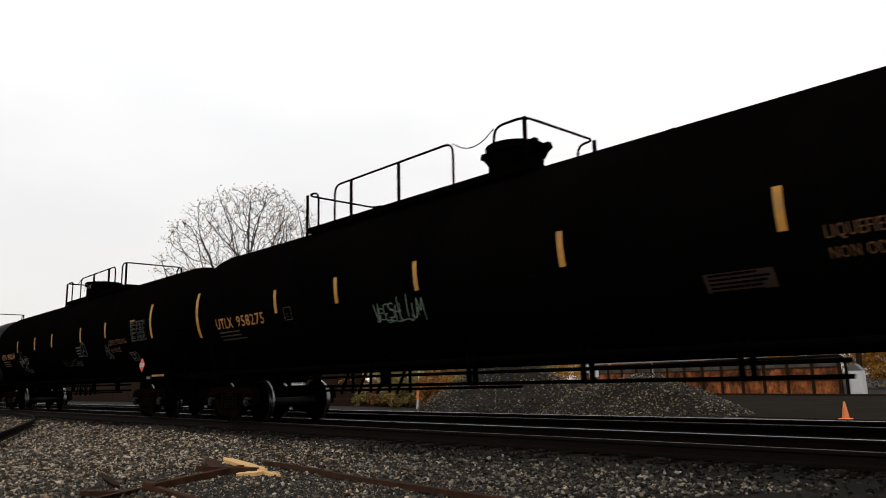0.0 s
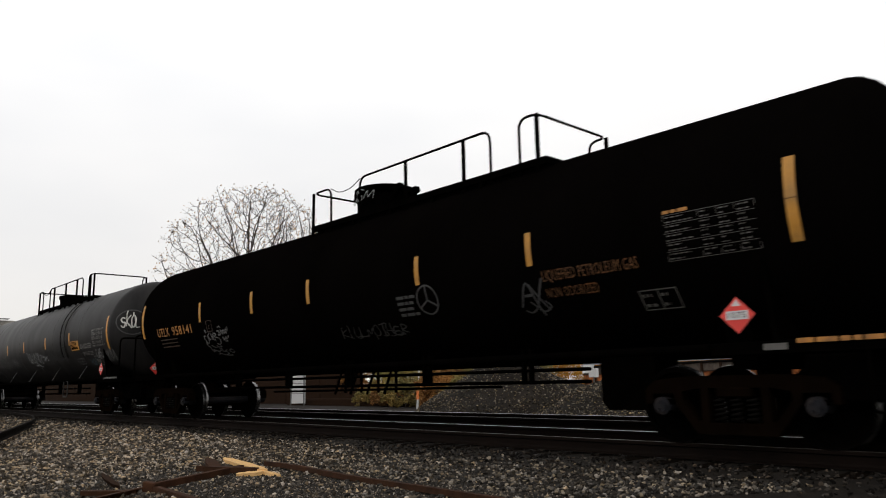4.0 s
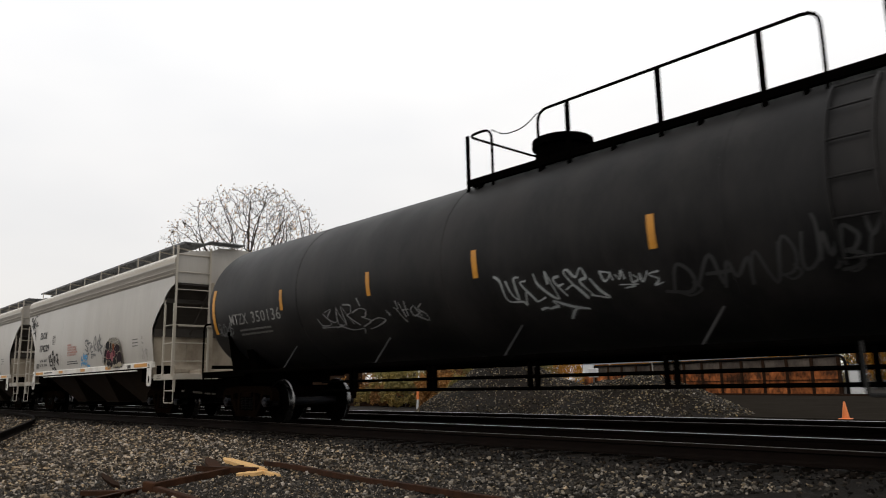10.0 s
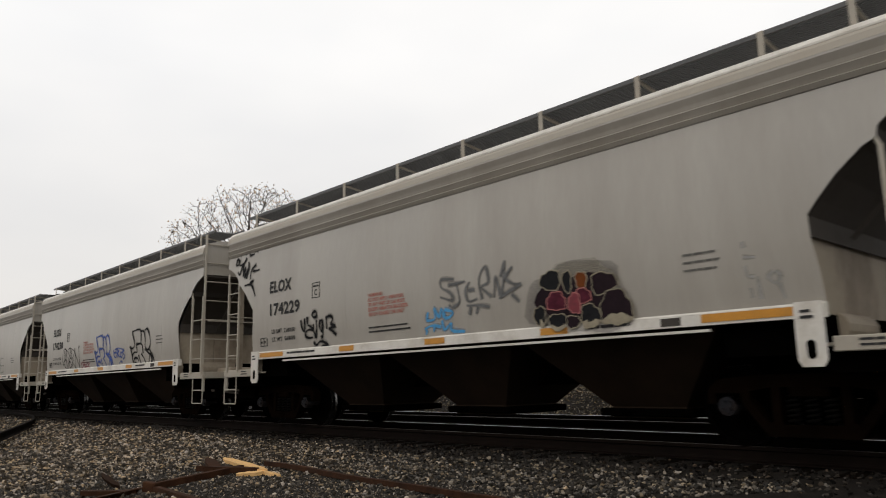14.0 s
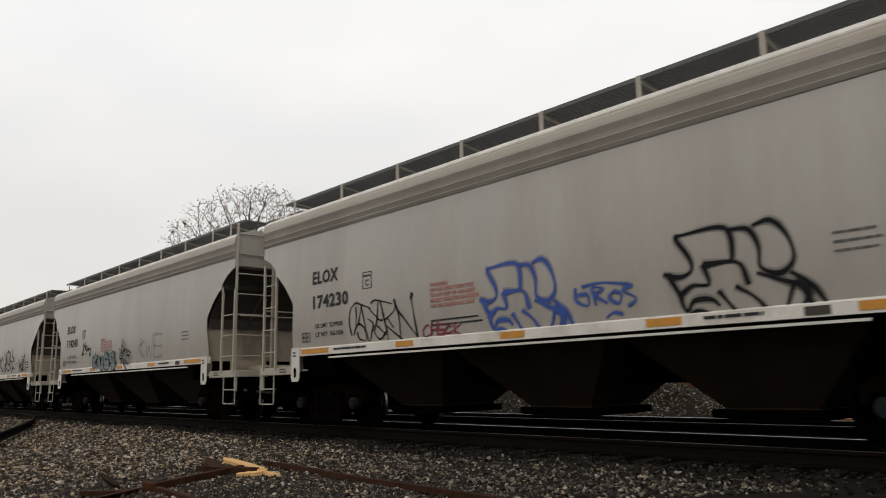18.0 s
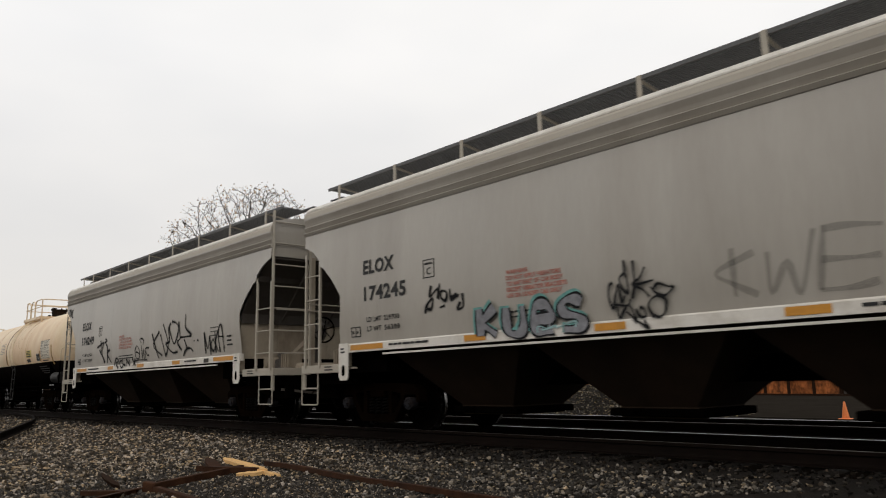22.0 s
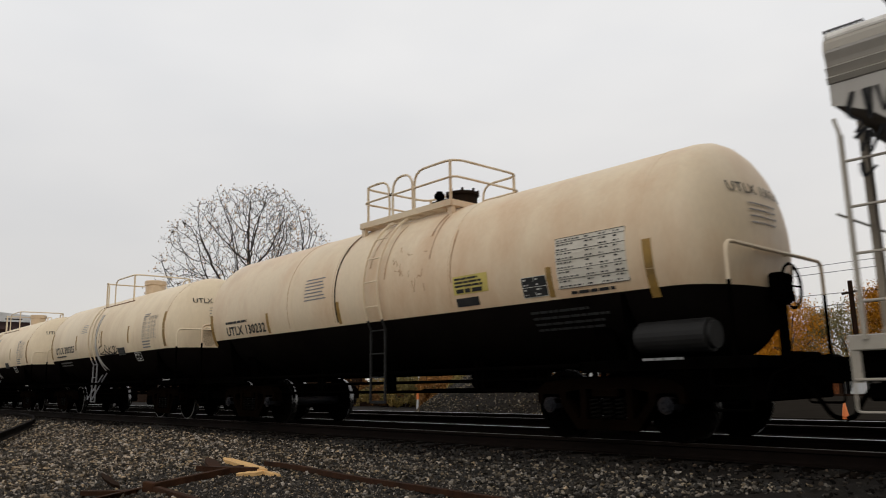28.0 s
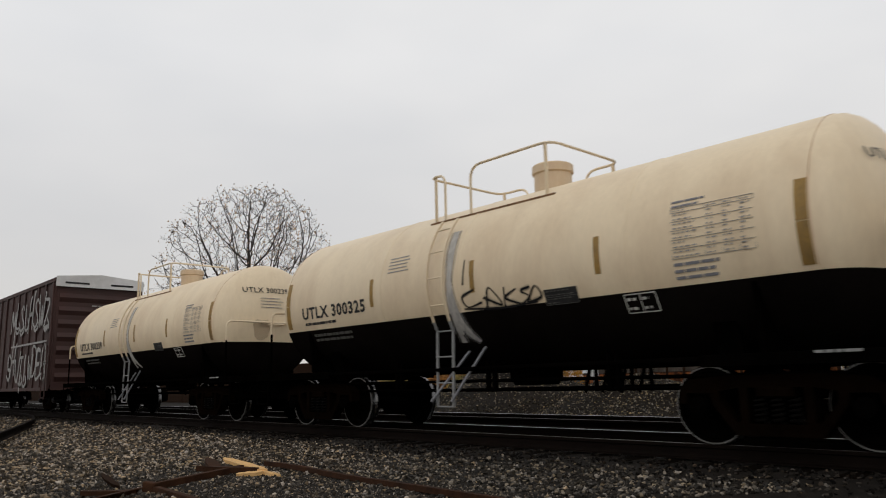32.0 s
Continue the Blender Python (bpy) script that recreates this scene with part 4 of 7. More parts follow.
def belly_gear(car, items, pipes, rigging=()):
    """Brake pipes on hangers, boxes and open brake rigging under a tank. items: x0, x1, z0, z1, y; pipes: heights; rigging: x0, x1."""
    for x0, x1, z0, z1, y in items:
        bm = bmesh.new()
        slab(bm, [(x0, z1), (x0, z0 + 0.10), (x0 + 0.10, z0), (x1 - 0.10, z0), (x1, z0 + 0.10), (x1, z1)], "y", y - 0.3, y + 0.3)
        part("bottom_fitting", bm, M_FRAME, car)
    for z in pipes:
        part("brake_pipe", rod(bmesh.new(), (-5.6, -0.8, z), (5.6, -0.8, z), 0.026, 8), M_FRAME, car)
    top = max(pipes) + 0.32
    for i in range(5):
        x = -4.6 + 2.25 * i
        for d in (0.0, 0.14):
            part("pipe_hanger", box(bmesh.new(), x + d - 0.025, x + d + 0.025, -0.84, -0.76, min(pipes) - 0.03, top), M_FRAME, car)
    if rigging:
        a, b = rigging
        n = 4
        for i in range(n):
            x = a + (b - a) * i / n
            w = (b - a) / n
            part("brake_lever", bar(bmesh.new(), (x, -0.35, 0.60), (x + w * 0.5, -0.35, 1.12), 0.05, 0.03), M_FRAME, car)
            part("brake_lever", bar(bmesh.new(), (x + w * 0.55, -0.30, 0.62), (x + w * 0.55, -0.30, 1.12), 0.06, 0.03), M_FRAME, car)
        part("brake_rod", rod(bmesh.new(), (a - 2.5, -0.33, 0.66), (b + 2.5, -0.33, 0.70), 0.022, 6), M_FRAME, car)


LPG = "black gas tank car with yellow stripes"
car_a = tank_car(LPG + " and pale graffiti", 71.8, 1.52, 2.64, 8.95, 9.6, 7.75, 10.2, M_BLACK, 1.10, 1.32, seams=(-4.15, 0.02, 3.6), brackets=False, shift=0.17)
stripes(car_a, D1, (-5.02, -2.83, -0.57, 2.41, 5.30), (-8.72,), 2.26, 2.74, M_YEL2)
deck(car_a, -4.75, 1.42, 0.9, 4.06, M_FRAME, 3.84)
rails(car_a, (-4.8, -4.37, -3.77, -0.25, 0.71, 1.36), 0.9, 3.95, 4.80, M_FRAME, posts=(-3.2, -1.71))
part("safety_chain", pipe(bmesh.new(), [(-0.25, -0.9, 4.78), (0.05, -0.9, 4.60), (0.4, -0.9, 4.60), (0.71, -0.9, 4.78)], 0.01, 5, 0.2), M_FRAME, car_a)
bonnet(car_a, 0.37, 0.50, 4.1, 4.74, M_FRAME, tabs=True)
words("UTLX  958275", car_a, D1, -7.76, 2.10, 0.235, M_ORG, "dull orange stencilled reporting mark and number", width=2.2, bold=0.012)
bars(car_a, D1, -7.7, -6.5, 2.02, 3, 0.03, 0.06, M_ORGD, "dim lines of small stencilling", 3)
spray(car_a, D1, "VEESHLIUM", -1.85, 1.84, 1.3, 0.24, M_SPG, "pale green scrawled graffiti", 0.026, 5, 0.2, 0.25, True)
part("notice_panel", patch(bmesh.new(), D1, 4.3, 5.1, 1.66, 1.90, 0.006, 2), M_ORGD, car_a, "faded yellow notice panel")
bars(car_a, D1, 4.35, 5.05, 1.89, 5, 0.025, 0.028, M_FRAME, "unreadable lines on the notice", 8, o=0.0105)
words("LIQUEFIED PETROLEUM GAS", car_a, D1, 5.7, 2.12, 0.14, M_ORG2, "dull orange stencilled contents", width=1.75)
words("NON ODORIZED", car_a, D1, 5.7, 1.90, 0.13, M_ORG2, "dull orange stencilled contents", width=1.0)
belly_gear(car_a, [], (0.76, 0.93), (-4.3, -1.9))

car_b = tank_car(LPG + " and scribbled graffiti", 51.4, 1.52, 2.64, 9.03, 9.68, 7.75, 10.2, M_BLACK, 1.10, 1.32, seams=(-4.15, 0.02, 3.6), brackets=False, shift=0.075)
stripes(car_b, D1, (-5.25, -2.70, -0.45, 2.80, 5.18), (-8.84, 8.76), 2.34, 2.81, M_YEL2, tall=(2.13, 3.05))
deck(car_b, -1.18, 5.1, 0.9, 4.06, M_FRAME, 3.84)
rails(car_b, (-1.23, -0.57, 0.42, 3.95, 4.57, 4.93), 0.9, 3.95, 4.78, M_FRAME, posts=(1.82, 3.33))
part("safety_chain", pipe(bmesh.new(), [(-0.57, -0.9, 4.76), (-0.3, -0.9, 4.62), (0.1, -0.9, 4.62), (0.42, -0.9, 4.76)], 0.01, 5, 0.2), M_FRAME, car_b)
bonnet(car_b, 0.10, 0.62, 4.1, 4.72, M_FRAME, tabs=True)
spray(car_b, lambda u, v, o=0.0: Vector((0.10 + 0.66 * math.sin(u), -0.66 * math.cos(u) - o, v)), "USM", -0.5, 4.40, 1.0, 0.2, M_SPW, "white tag on the valve housing", 0.025, 9, 0.15, 0.1)
words("UTLX  958141", car_b, D1, -7.88, 2.12, 0.22, M_ORG, "dull orange stencilled reporting mark and number", width=2.08, bold=0.012)
bars(car_b, D1, -7.8, -6.5, 2.04, 3, 0.03, 0.07, M_ORGD, "dim lines of small stencilling", 13)
tag(car_b, D1, -5.24, 1.67, 0.75, 0.45, "5y7z9w6v ar8e3a0o6o fubochfi iuig mrke inmn osod ntuqplxizbu5o7 0c0550", M_SPP2, "grey scribbled graffiti", 0.03)
tag(car_b, D1, -4.5, 1.8, 0.55, 0.38, "4q4h 0p7o7g0g 5wazew 9gdqfg fgipkhlq nhprrhtr utwmzw ccc4h6c8 maj5n5ma pbs7vd e0n0", M_SPP2, "grey scribbled graffiti", 0.028)
tag(car_b, D1, -5.18, 1.4, 1.03, 0.33, "0s1g4o4f 4zardxfl 3h7jaddjgf gulu ithgkeoi 66b8h2o8ke plscw8zbwjsf i1s0", M_SPD, "dim grey scribbled graffiti", 0.03)
for car, u0 in ((car_a, -4.74), (car_b, -4.98)):
    bm = bmesh.new()
    for a, b, c, d in ((0, 0.28, 0, 0.014), (0, 0.28, 0.256, 0.27), (0, 0.014, 0, 0.27), (0.266, 0.28, 0, 0.27)):
        patch(bm, D1, u0 + a, u0 + b, 2.08 + c, 2.08 + d, 0.006)
    part("plate_frame", bm, M_ORGD, car, "dull orange square outline")
    words("C", car, D1, u0 + 0.1, 2.14, 0.09, M_ORGD, "")
EH1 = lambda u, v, o=0.0: Vector((9.105 + 0.65 * math.sqrt(max(0.0, 1 - (math.hypot(u, v - 2.64) / 1.53) ** 2)) + 0.012 + o, u, v))
words("UTLX  958141", car_b, EH1, -0.42, 3.24, 0.11, M_ORG, "dull orange number on the tank's end", width=1.15, bold=0.012)
bars(car_b, EH1, -0.18, 0.4, 3.14, 5, 0.02, 0.045, M_ORG2, "small orange lines on the tank's end", 14)
placard(car_b, lambda u, v, o=0.0: Vector((9.92 + o, u, v)), -0.05, 1.40, 0.19, "red diamond gas placard with white figure plate")
words("LIQUEFIED PETROLEUM GAS", car_b, D1, 5.36, 2.10, 0.15, M_ORG2, "dull orange stencilled contents", width=1.5)
words("NON ODORIZED", car_b, D1, 5.36, 1.86, 0.14, M_ORG2, "dull orange stencilled contents", width=0.85)
table(car_b, D1, 7.28, 8.38, 2.12, 2.66, (0.4, 0.6, 0.8), 10, None, M_GREYT, "grey ruled test data table", 21)
bars(car_b, D1, 7.28, 7.6, 2.72, 1, 0.04, 0.03, M_ORG, "small orange heading", 22)
table(car_b, D1, 6.75, 7.25, 1.52, 1.80, (0.5,), 2, None, M_GREYT, "white outlined empty square", 23)
bm = bmesh.new()
for i in range(24):
    a, b = 0.2618 * i, 0.2618 * (i + 1)
    stroke(bm, D1, [(2.95 + 0.24 * math.cos(a), 2.08 + 0.24 * math.sin(a)), (2.95 + 0.24 * math.cos(b), 2.08 + 0.24 * math.sin(b))], 0.03)
for a in (1.57, 3.67, 5.76):
    stroke(bm, D1, [(2.95, 2.08), (2.95 + 0.24 * math.cos(a), 2.08 + 0.24 * math.sin(a))], 0.03)
part("graffiti", bm, M_SPD, car_b, "dim grey circle with three spokes")
bars(car_b, D1, 2.2, 2.7, 2.2, 4, 0.05, 0.05, M_SPD, "dim grey block of stencilling", 24)
spray(car_b, D1, "AX", 4.85, 1.75, 0.5, 0.35, M_SPD, "dim grey scribble", 0.04, 25, 0.1, 0.3)
spray(car_b, D1, "KILLMOTHER", 0.3, 1.55, 1.9, 0.18, M_SPD2, "very faint grey writing", 0.025, 26, 0.1, 0.1)
placard(car_b, flat(1.36), 8.02, 1.44, 0.20, "red diamond gas placard with white figure plate")
bars(car_b, flat(1.34), 8.6, 9.5, 1.16, 1, 0.05, 0.03, M_ORG, "small orange line on the end sill", 27)
part("sill_plate", patch(bmesh.new(), flat(1.34), 8.25, 8.5, 1.05, 1.12, 0.01), M_GREYT, car_b)
belly_gear(car_b, [(5.55, 6.4, 0.37, 1.2, -0.2)], (0.76, 0.93), (-1.2, 1.0))

car_c = tank_car("charcoal gas tank car with orange stripes and white graffiti", 30.55, 1.52, 2.64, 9.25, 9.85, 8.2, 10.45, M_CHAR, 1.10, 1.32, seams=(-5.5, -1.25, 3.4, 6.36), brackets=True)
stripes(car_c, D1, (-6.07, -3.13, -0.49, 2.5, 5.37), (-9.1, 9.1), 2.30, 2.72, M_YEL, tall=(1.98, 3.02))
deck(car_c, -1.12, 5.68, 0.9, 4.04, M_FRAME, 3.84)
rails(car_c, (-1.17, -0.62, 0.34, 4.43, 5.08, 5.64), 0.9, 3.95, 4.81, M_FRAME, posts=(0.9, 2.39, 3.74, 5.26))
part("safety_chain", pipe(bmesh.new(), [(-0.62, -0.9, 4.78), (-0.35, -0.9, 4.62), (0.05, -0.9, 4.62), (0.34, -0.9, 4.78)], 0.01, 5, 0.2), M_FRAME, car_c)
bonnet(car_c, 0.10, 0.47, 4.1, 4.60, M_FRAME)
side_ladder(car_c, 4.75, 0.45, D1, 1.9, 3.95, 0.40, M_CHAR, proud=0.05)
part("ladder_foot", pipe(bmesh.new(), [(4.60, -1.36, 1.1), (4.60, -1.36, 0.58), (5.05, -1.36, 0.58), (5.05, -1.36, 1.1)], 0.02, 6, 0.05), M_RESV, car_c)
words("MTZX  350136", car_c, D1, -8.35, 2.14, 0.24, M_WHT2, "white stencilled reporting mark and number", width=2.2, bold=0.006)
bars(car_c, D1, -8.0, -6.5, 2.02, 2, 0.04, 0.06, M_GREYT, "dim lines of small stencilling", 33)
part("notice_panel", patch(bmesh.new(), D1, 5.52, 6.30, 2.10, 2.42, 0.006, 2), M_YEL, car_c, "orange emergency notice panel")
bars(car_c, D1, 5.57, 6.25, 2.39, 4, 0.022, 0.02, M_FRAME, "unreadable lines on the notice", 34, o=0.0105)
bars(car_c, D1, 5.57, 6.2, 2.22, 1, 0.08, 0.02, M_FRAME, "row of bold figures shown as plain bars", 35, 0.95, o=0.0105)
words("NON-ODORIZED", car_c, D1, 6.42, 2.12, 0.16, M_WHT2, "white stencilled contents", width=1.12)
words("LIQUEFIED PETROLEUM", car_c, D1, 6.50, 1.88, 0.13, M_WHT2, "white stencilled contents", width=1.05)
table(car_c, D1, 7.70, 8.78, 2.14, 2.68, (0.42, 0.62, 0.82), 8, None, M_WHT2, "white ruled test data table", 36)
table(car_c, D1, 7.45, 7.95, 1.48, 1.82, (), 1, None, M_GREYT, "outlined empty square", 37)
spray(car_c, D1, "CARE", 7.75, 1.75, 0.55, 0.26, M_SPW, "white sprayed tag", 0.028, 38, 0.25, 0.2)
spray(car_c, D1, "SKOLO", 8.6, 1.66, 0.75, 0.32, M_SPP2, "grey sprayed tag", 0.04, 39, 0.25, 0.2)
tag(car_c, D1, -0.14, 1.5, 1.85, 0.78, "0z2v3i8g9eam 4v5m7i7v9w bt9scidfgh exfpkfixip mtkrng lnno nkqmtdotpwrrtwuqsove vpxhzcuf d9fag9iajaien9s6o7l0", M_SPW, "white scrawled graffiti", 0.04)
tag(car_c, D1, 1.67, 1.86, 0.85, 0.27, "0z2h6t0z 6w7h 9rbhdveg iriamejm nno8sp ymsjx9u0z3 a8l5 d1j3", M_SPW, "white scrawled graffiti", 0.03)
spray(car_c, D1, "DAMN", 2.65, 1.72, 1.25, 0.36, M_SPD2, "faint grey scrawled graffiti", 0.045, 42, 0.15, 0.15)
spray(car_c, D1, "DUMBY", 3.9, 1.85, 1.0, 0.36, M_SPD2, "faint grey scrawled graffiti", 0.04, 43, 0.25, 0.2)
tag(car_c, D1, -4.88, 1.62, 2.01, 0.68, "0l2d7e4p 1baa 5q9s6kafcsbdfb cufcftjb gvktjmhkm9 kmoprnqhohscn7 q4u6zbwesc 99cah5n5m0 ozpr", M_SPP2, "grey scrawled graffiti", 0.035)
tag(car_c, D1, -2.77, 1.74, 0.97, 0.41, "0n3e bzcn8p ane8g1 ewh9 jxja fklk rpnjp9wf yqujzaz0qa rnv8", M_SPP2, "grey scrawled graffiti", 0.035)
spray(car_c, D1, "SUDOS", -9.0, 1.95, 0.72, 0.24, M_SPP2, "grey sprayed tag", 0.03, 46, 0.15, 0.15, True)
spray(car_c, D1, "HOBYX", 6.85, 1.50, 0.9, 0.22, M_SPC, "dull teal sprayed tag", 0.035, 47, 0.15, 0.2)
bars(car_c, D1, 5.6, 6.5, 1.80, 3, 0.045, 0.06, M_SPD2, "dim grey lines of stencilling", 48)
EH = lambda u, v, o=0.0: Vector((9.25 + 0.6 * math.sqrt(max(0.0, 1 - (math.hypot(u, v - 2.64) / 1.53) ** 2)) + 0.012 + o, u, v))
bm = bmesh.new()
for i in range(28):
    a, b = 0.2244 * i, 0.2244 * (i + 1)
    stroke(bm, EH, [(-0.97 + 0.42 * math.cos(a), 2.80 + 0.37 * math.sin(a)), (-0.97 + 0.42 * math.cos(b), 2.80 + 0.37 * math.sin(b))], 0.03)
part("graffiti", bm, M_SPD, car_c, "grey sprayed ring on the tank's end")
spray(car_c, EH, "SKOLO", -1.28, 2.64, 0.66, 0.32, M_WHT, "white tag inside the ring", 0.034, 50, 0.0, 0.04, loops=False)
spray(car_c, EH, "STIK", -0.05, 3.10, 0.5, 0.26, M_SPP2, "grey tag on the tank's end", 0.04, 54, 0.1, 0.1)
words("MTZX  350136", car_c, EH, -0.50, 2.90, 0.11, M_WHT2, "white number on the tank's end", width=1.15, bold=0.01)
bars(car_c, EH, -0.35, 0.45, 2.82, 2, 0.03, 0.06, M_GREYT, "dim lines on the tank's end", 51)
placard(car_c, flat(1.37), 8.48, 1.42, 0.19, "red diamond gas placard with white figure plate")
placard(car_c, lambda u, v, o=0.0: Vector((10.12 + o, u, v)), -0.37, 1.40, 0.19, "red diamond gas placard with white figure plate")
bars(car_c, flat(1.34), 8.55, 9.7, 1.17, 1, 0.05, 0.03, M_GREYT, "small pale line on the end sill", 52)
bm = bmesh.new()
slab(bm, [(8.7, 1.16), (9.75, 1.16), (9.75, 1.40), (9.55, 1.52), (8.85, 1.48), (8.7, 1.3)], "y", -1.30, -1.22)
part("bolster_web", bm, M_FRAME, car_c)
belly_gear(car_c, [(4.9, 5.2, 0.64, 1.2, -0.1), (6.3, 7.0, 0.6, 1.2, 0.1)], (0.85, 0.675))


# ---- covered hopper cars ----
def camber(z):
    """How far the hopper's curved side stands out at a height."""
    return max(0.0, 0.06 * (1 - ((z - 2.55) / 1.06) ** 2))


def hopper_side(y):
    return lambda u, v, o=0.0: Vector((u, -(y + camber(v) + o), v))


BOARD_POSTS = (-6.06, -4.38, -2.70, -1.10, 0.53, 2.12, 3.70, 5.28, 6.22)


def hopper_body():
    car = thing("covered_hopper_car", "x", "hopper car", "covered hopper cars of the freight train")
    Y = 1.58
    half = [(5.72, 1.44), (5.71, 1.75), (5.66, 2.15), (5.66, 2.36), (5.77, 2.50), (5.96, 2.71), (6.22, 2.93), (6.35, 2.99), (6.37, 3.10), (6.57, 3.27), (6.80, 3.38), (6.90, 3.41), (6.91, 4.08)]
    side = [(-u, z) for u, z in half] + half[::-1]
    for s in (-1, 1):
        bm = slab(bmesh.new(), side, "y", s * Y - 0.006, s * Y + 0.006)
        for i in range(14):
            bmesh.ops.bisect_plane(bm, geom=[*bm.verts, *bm.edges, *bm.faces], plane_co=(0, 0, 1.55 + 0.15 * i), plane_no=(0, 0, 1))
        for v in bm.verts:
            v.co.y += s * camber(v.co.z)
        part("side_sheet", bm, M_HOP, car, smooth=True)
        for x in (-4.6, -2.3, 0, 2.3, 4.6):
            part("side_seam", patch(bmesh.new(), lambda u, v, o=0.0: Vector((u, s * (Y + 0.006 + camber(v) + o), v)), x - 0.012, x + 0.012, 1.5, 3.5, 0.0015, 14), M_HOP, car)
        bm = bmesh.new()
        slab(bm, [(s * (Y + o), z) for o, z in ((-0.01, 3.632), (0.028, 3.636), (0.056, 3.69), (0.014, 3.714), (0.054, 3.795), (0.012, 3.82), (0.026, 3.87), (0.056, 3.95), (0.056, 3.978), (-0.01, 3.978))], "x", -6.91, 6.91)
        part("top_chord", bm, M_HOP, car)
        bm = bmesh.new()
        slab(bm, [(s * (Y - 0.01), 3.98), (s * (Y + 0.055), 3.98), (s * (Y + 0.04), 4.06), (s * (Y + 0.018), 4.103), (s * (Y - 0.01), 4.103)], "x", -6.91, 6.91)
        part("eave_strip", bm, M_HOPS, car)
        bm = bmesh.new()
        slab(bm, [(s * (Y - 0.04), 1.34), (s * (Y + 0.03), 1.34), (s * (Y + 0.03), 1.47), (s * (Y + 0.012), 1.49), (s * (Y - 0.04), 1.49)], "x", -5.72, 5.72)
        part("side_sill", bm, M_HOPW, car)
        bm = bmesh.new()
        box(bm, -4.5, 4.5, s * (Y - 0.01) - 0.02, s * (Y - 0.01) + 0.02, 1.27, 1.30)
        part("drip_strip", bm, M_HOPW, car)
        for k in (-1, 1):
            x = k * 5.56
            bm = bmesh.new()
            slab(bm, [(x - 0.14, 1.50), (x + 0.14, 1.50), (x + 0.14, 0.93), (x + 0.10, 0.86), (x - 0.10, 0.86), (x - 0.14, 0.93)], "y", s * (Y + 0.035), s * (Y + 0.055))
            b = part("jacking_bracket", bm, M_HOPW, car)
            bm = bmesh.new()
            slab(bm, [(x + 0.045 * math.cos(a), 1.03 + 0.05 * (1 if math.sin(a) > 0 else -1) + 0.045 * math.sin(a)) for a in (0.01, 0.52, 1.05, 1.57, 2.09, 2.62, 3.13, 3.67, 4.19, 4.71, 5.24, 5.76, 6.27)], "y", s * (Y + 0.05), s * (Y + 0.058))
            part("lifting_slot", bm, M_FRAME, b)
            if s < 0:
                B = flat(1.637)
                bars(b, B, x - 0.08, x + 0.08, 1.42, 2, 0.028, 0.03, M_BLKT, "small black stencilling", 160)
                bars(car, flat(1.582), k * 6.1 - 0.12, k * 6.1 + 0.14, 1.12, 2, 0.022, 0.03, M_BLKT, "small black stencilling on the platform", 161)
    # roof with its raised trough
    prof = [(-1.60, 4.105), (-1.60, 4.13), (-1.57, 4.17), (-1.49, 4.22), (-1.2, 4.29), (-0.6, 4.37), (-0.42, 4.38), (-0.42, 4.46), (0.42, 4.46), (0.42, 4.38), (0.6, 4.37), (1.2, 4.29), (1.49, 4.22), (1.57, 4.17), (1.60, 4.13), (1.60, 4.105)]
    # White roof tone: the sky light from above is put into the colour.
    part("roof", slab(bmesh.new(), prof, "x", -6.885, 6.885), M_HOPW, car)
    for i in range(5):
        bm = bmesh.new()
        box(bm, -6.0 + 2.45 * i, -3.85 + 2.45 * i, -0.38, 0.38, 4.461, 4.54, 0.02)
        part("hatch_cover", bm, M_HOPS, car)
    # running boards
    for s in (-1, 1):
        bm = bmesh.new()
        for i in range(13):
            y = s * (1.36 - 0.05 * i)
            box(bm, -6.45, 6.90, y - 0.009, y + 0.009, 4.515, 4.545)
        for i in range(134):
            x = -6.44 + 0.1 * i
            box(bm, x - 0.006, x + 0.006, s * 0.76 if s > 0 else -1.36, s * 1.36 if s > 0 else -0.76, 4.52, 4.535)
        box(bm, -6.45, 6.90, s * 1.37 - 0.012, s * 1.37 + 0.012, 4.495, 4.55)
        part("running_board", bm, M_GALV, car, "galvanised grating walkway on the roof")
        for x in BOARD_POSTS:
            bm = bmesh.new()
            box(bm, x - 0.035, x + 0.035, s * 1.39 - 0.006, s * 1.39 + 0.006, 4.14, 4.55)
            bar(bm, (x, s * 1.38, 4.50), (x, s * 0.72, 4.42), 0.03, 0.03, (1, 0, 0))
            part("board_post", bm, M_HOPS, car)
    for k, x0 in ((1, 6.93), (-1, -6.75)):
        bm = bmesh.new()
        for i in range(8):
            x = x0 + k * 0.055 * i
            box(bm, x - 0.009, x + 0.009, -0.86, 0.12, 4.515, 4.545)
        for i in range(6):
            y = -0.86 + 0.196 * i
            box(bm, min(x0, x0 + k * 0.39), max(x0, x0 + k * 0.39), y - 0.006, y + 0.006, 4.52, 4.535)
        part("end_running_board", bm, M_GALV, car, "galvanised grating walkway across the roof end")
    for k in (-1, 1):
        # end sheet, slope sheet, lower bulkhead, posts
        bm = bmesh.new()
        slab(bm, [(-1.57, 3.46), (-1.57, 4.16), (-1.49, 4.225), (-1.2, 4.295), (-0.6, 4.375), (-0.42, 4.47), (0.42, 4.47), (0.6, 4.375), (1.2, 4.295), (1.49, 4.225), (1.57, 4.16), (1.57, 3.46)], "x", k * 6.89, k * 6.91)
        part("end_sheet", bm, M_HOP, car)
        bm = bmesh.new()
        up = [p for p in half if 2.1 < p[1] < 3.45] + [(6.905, 3.47)]
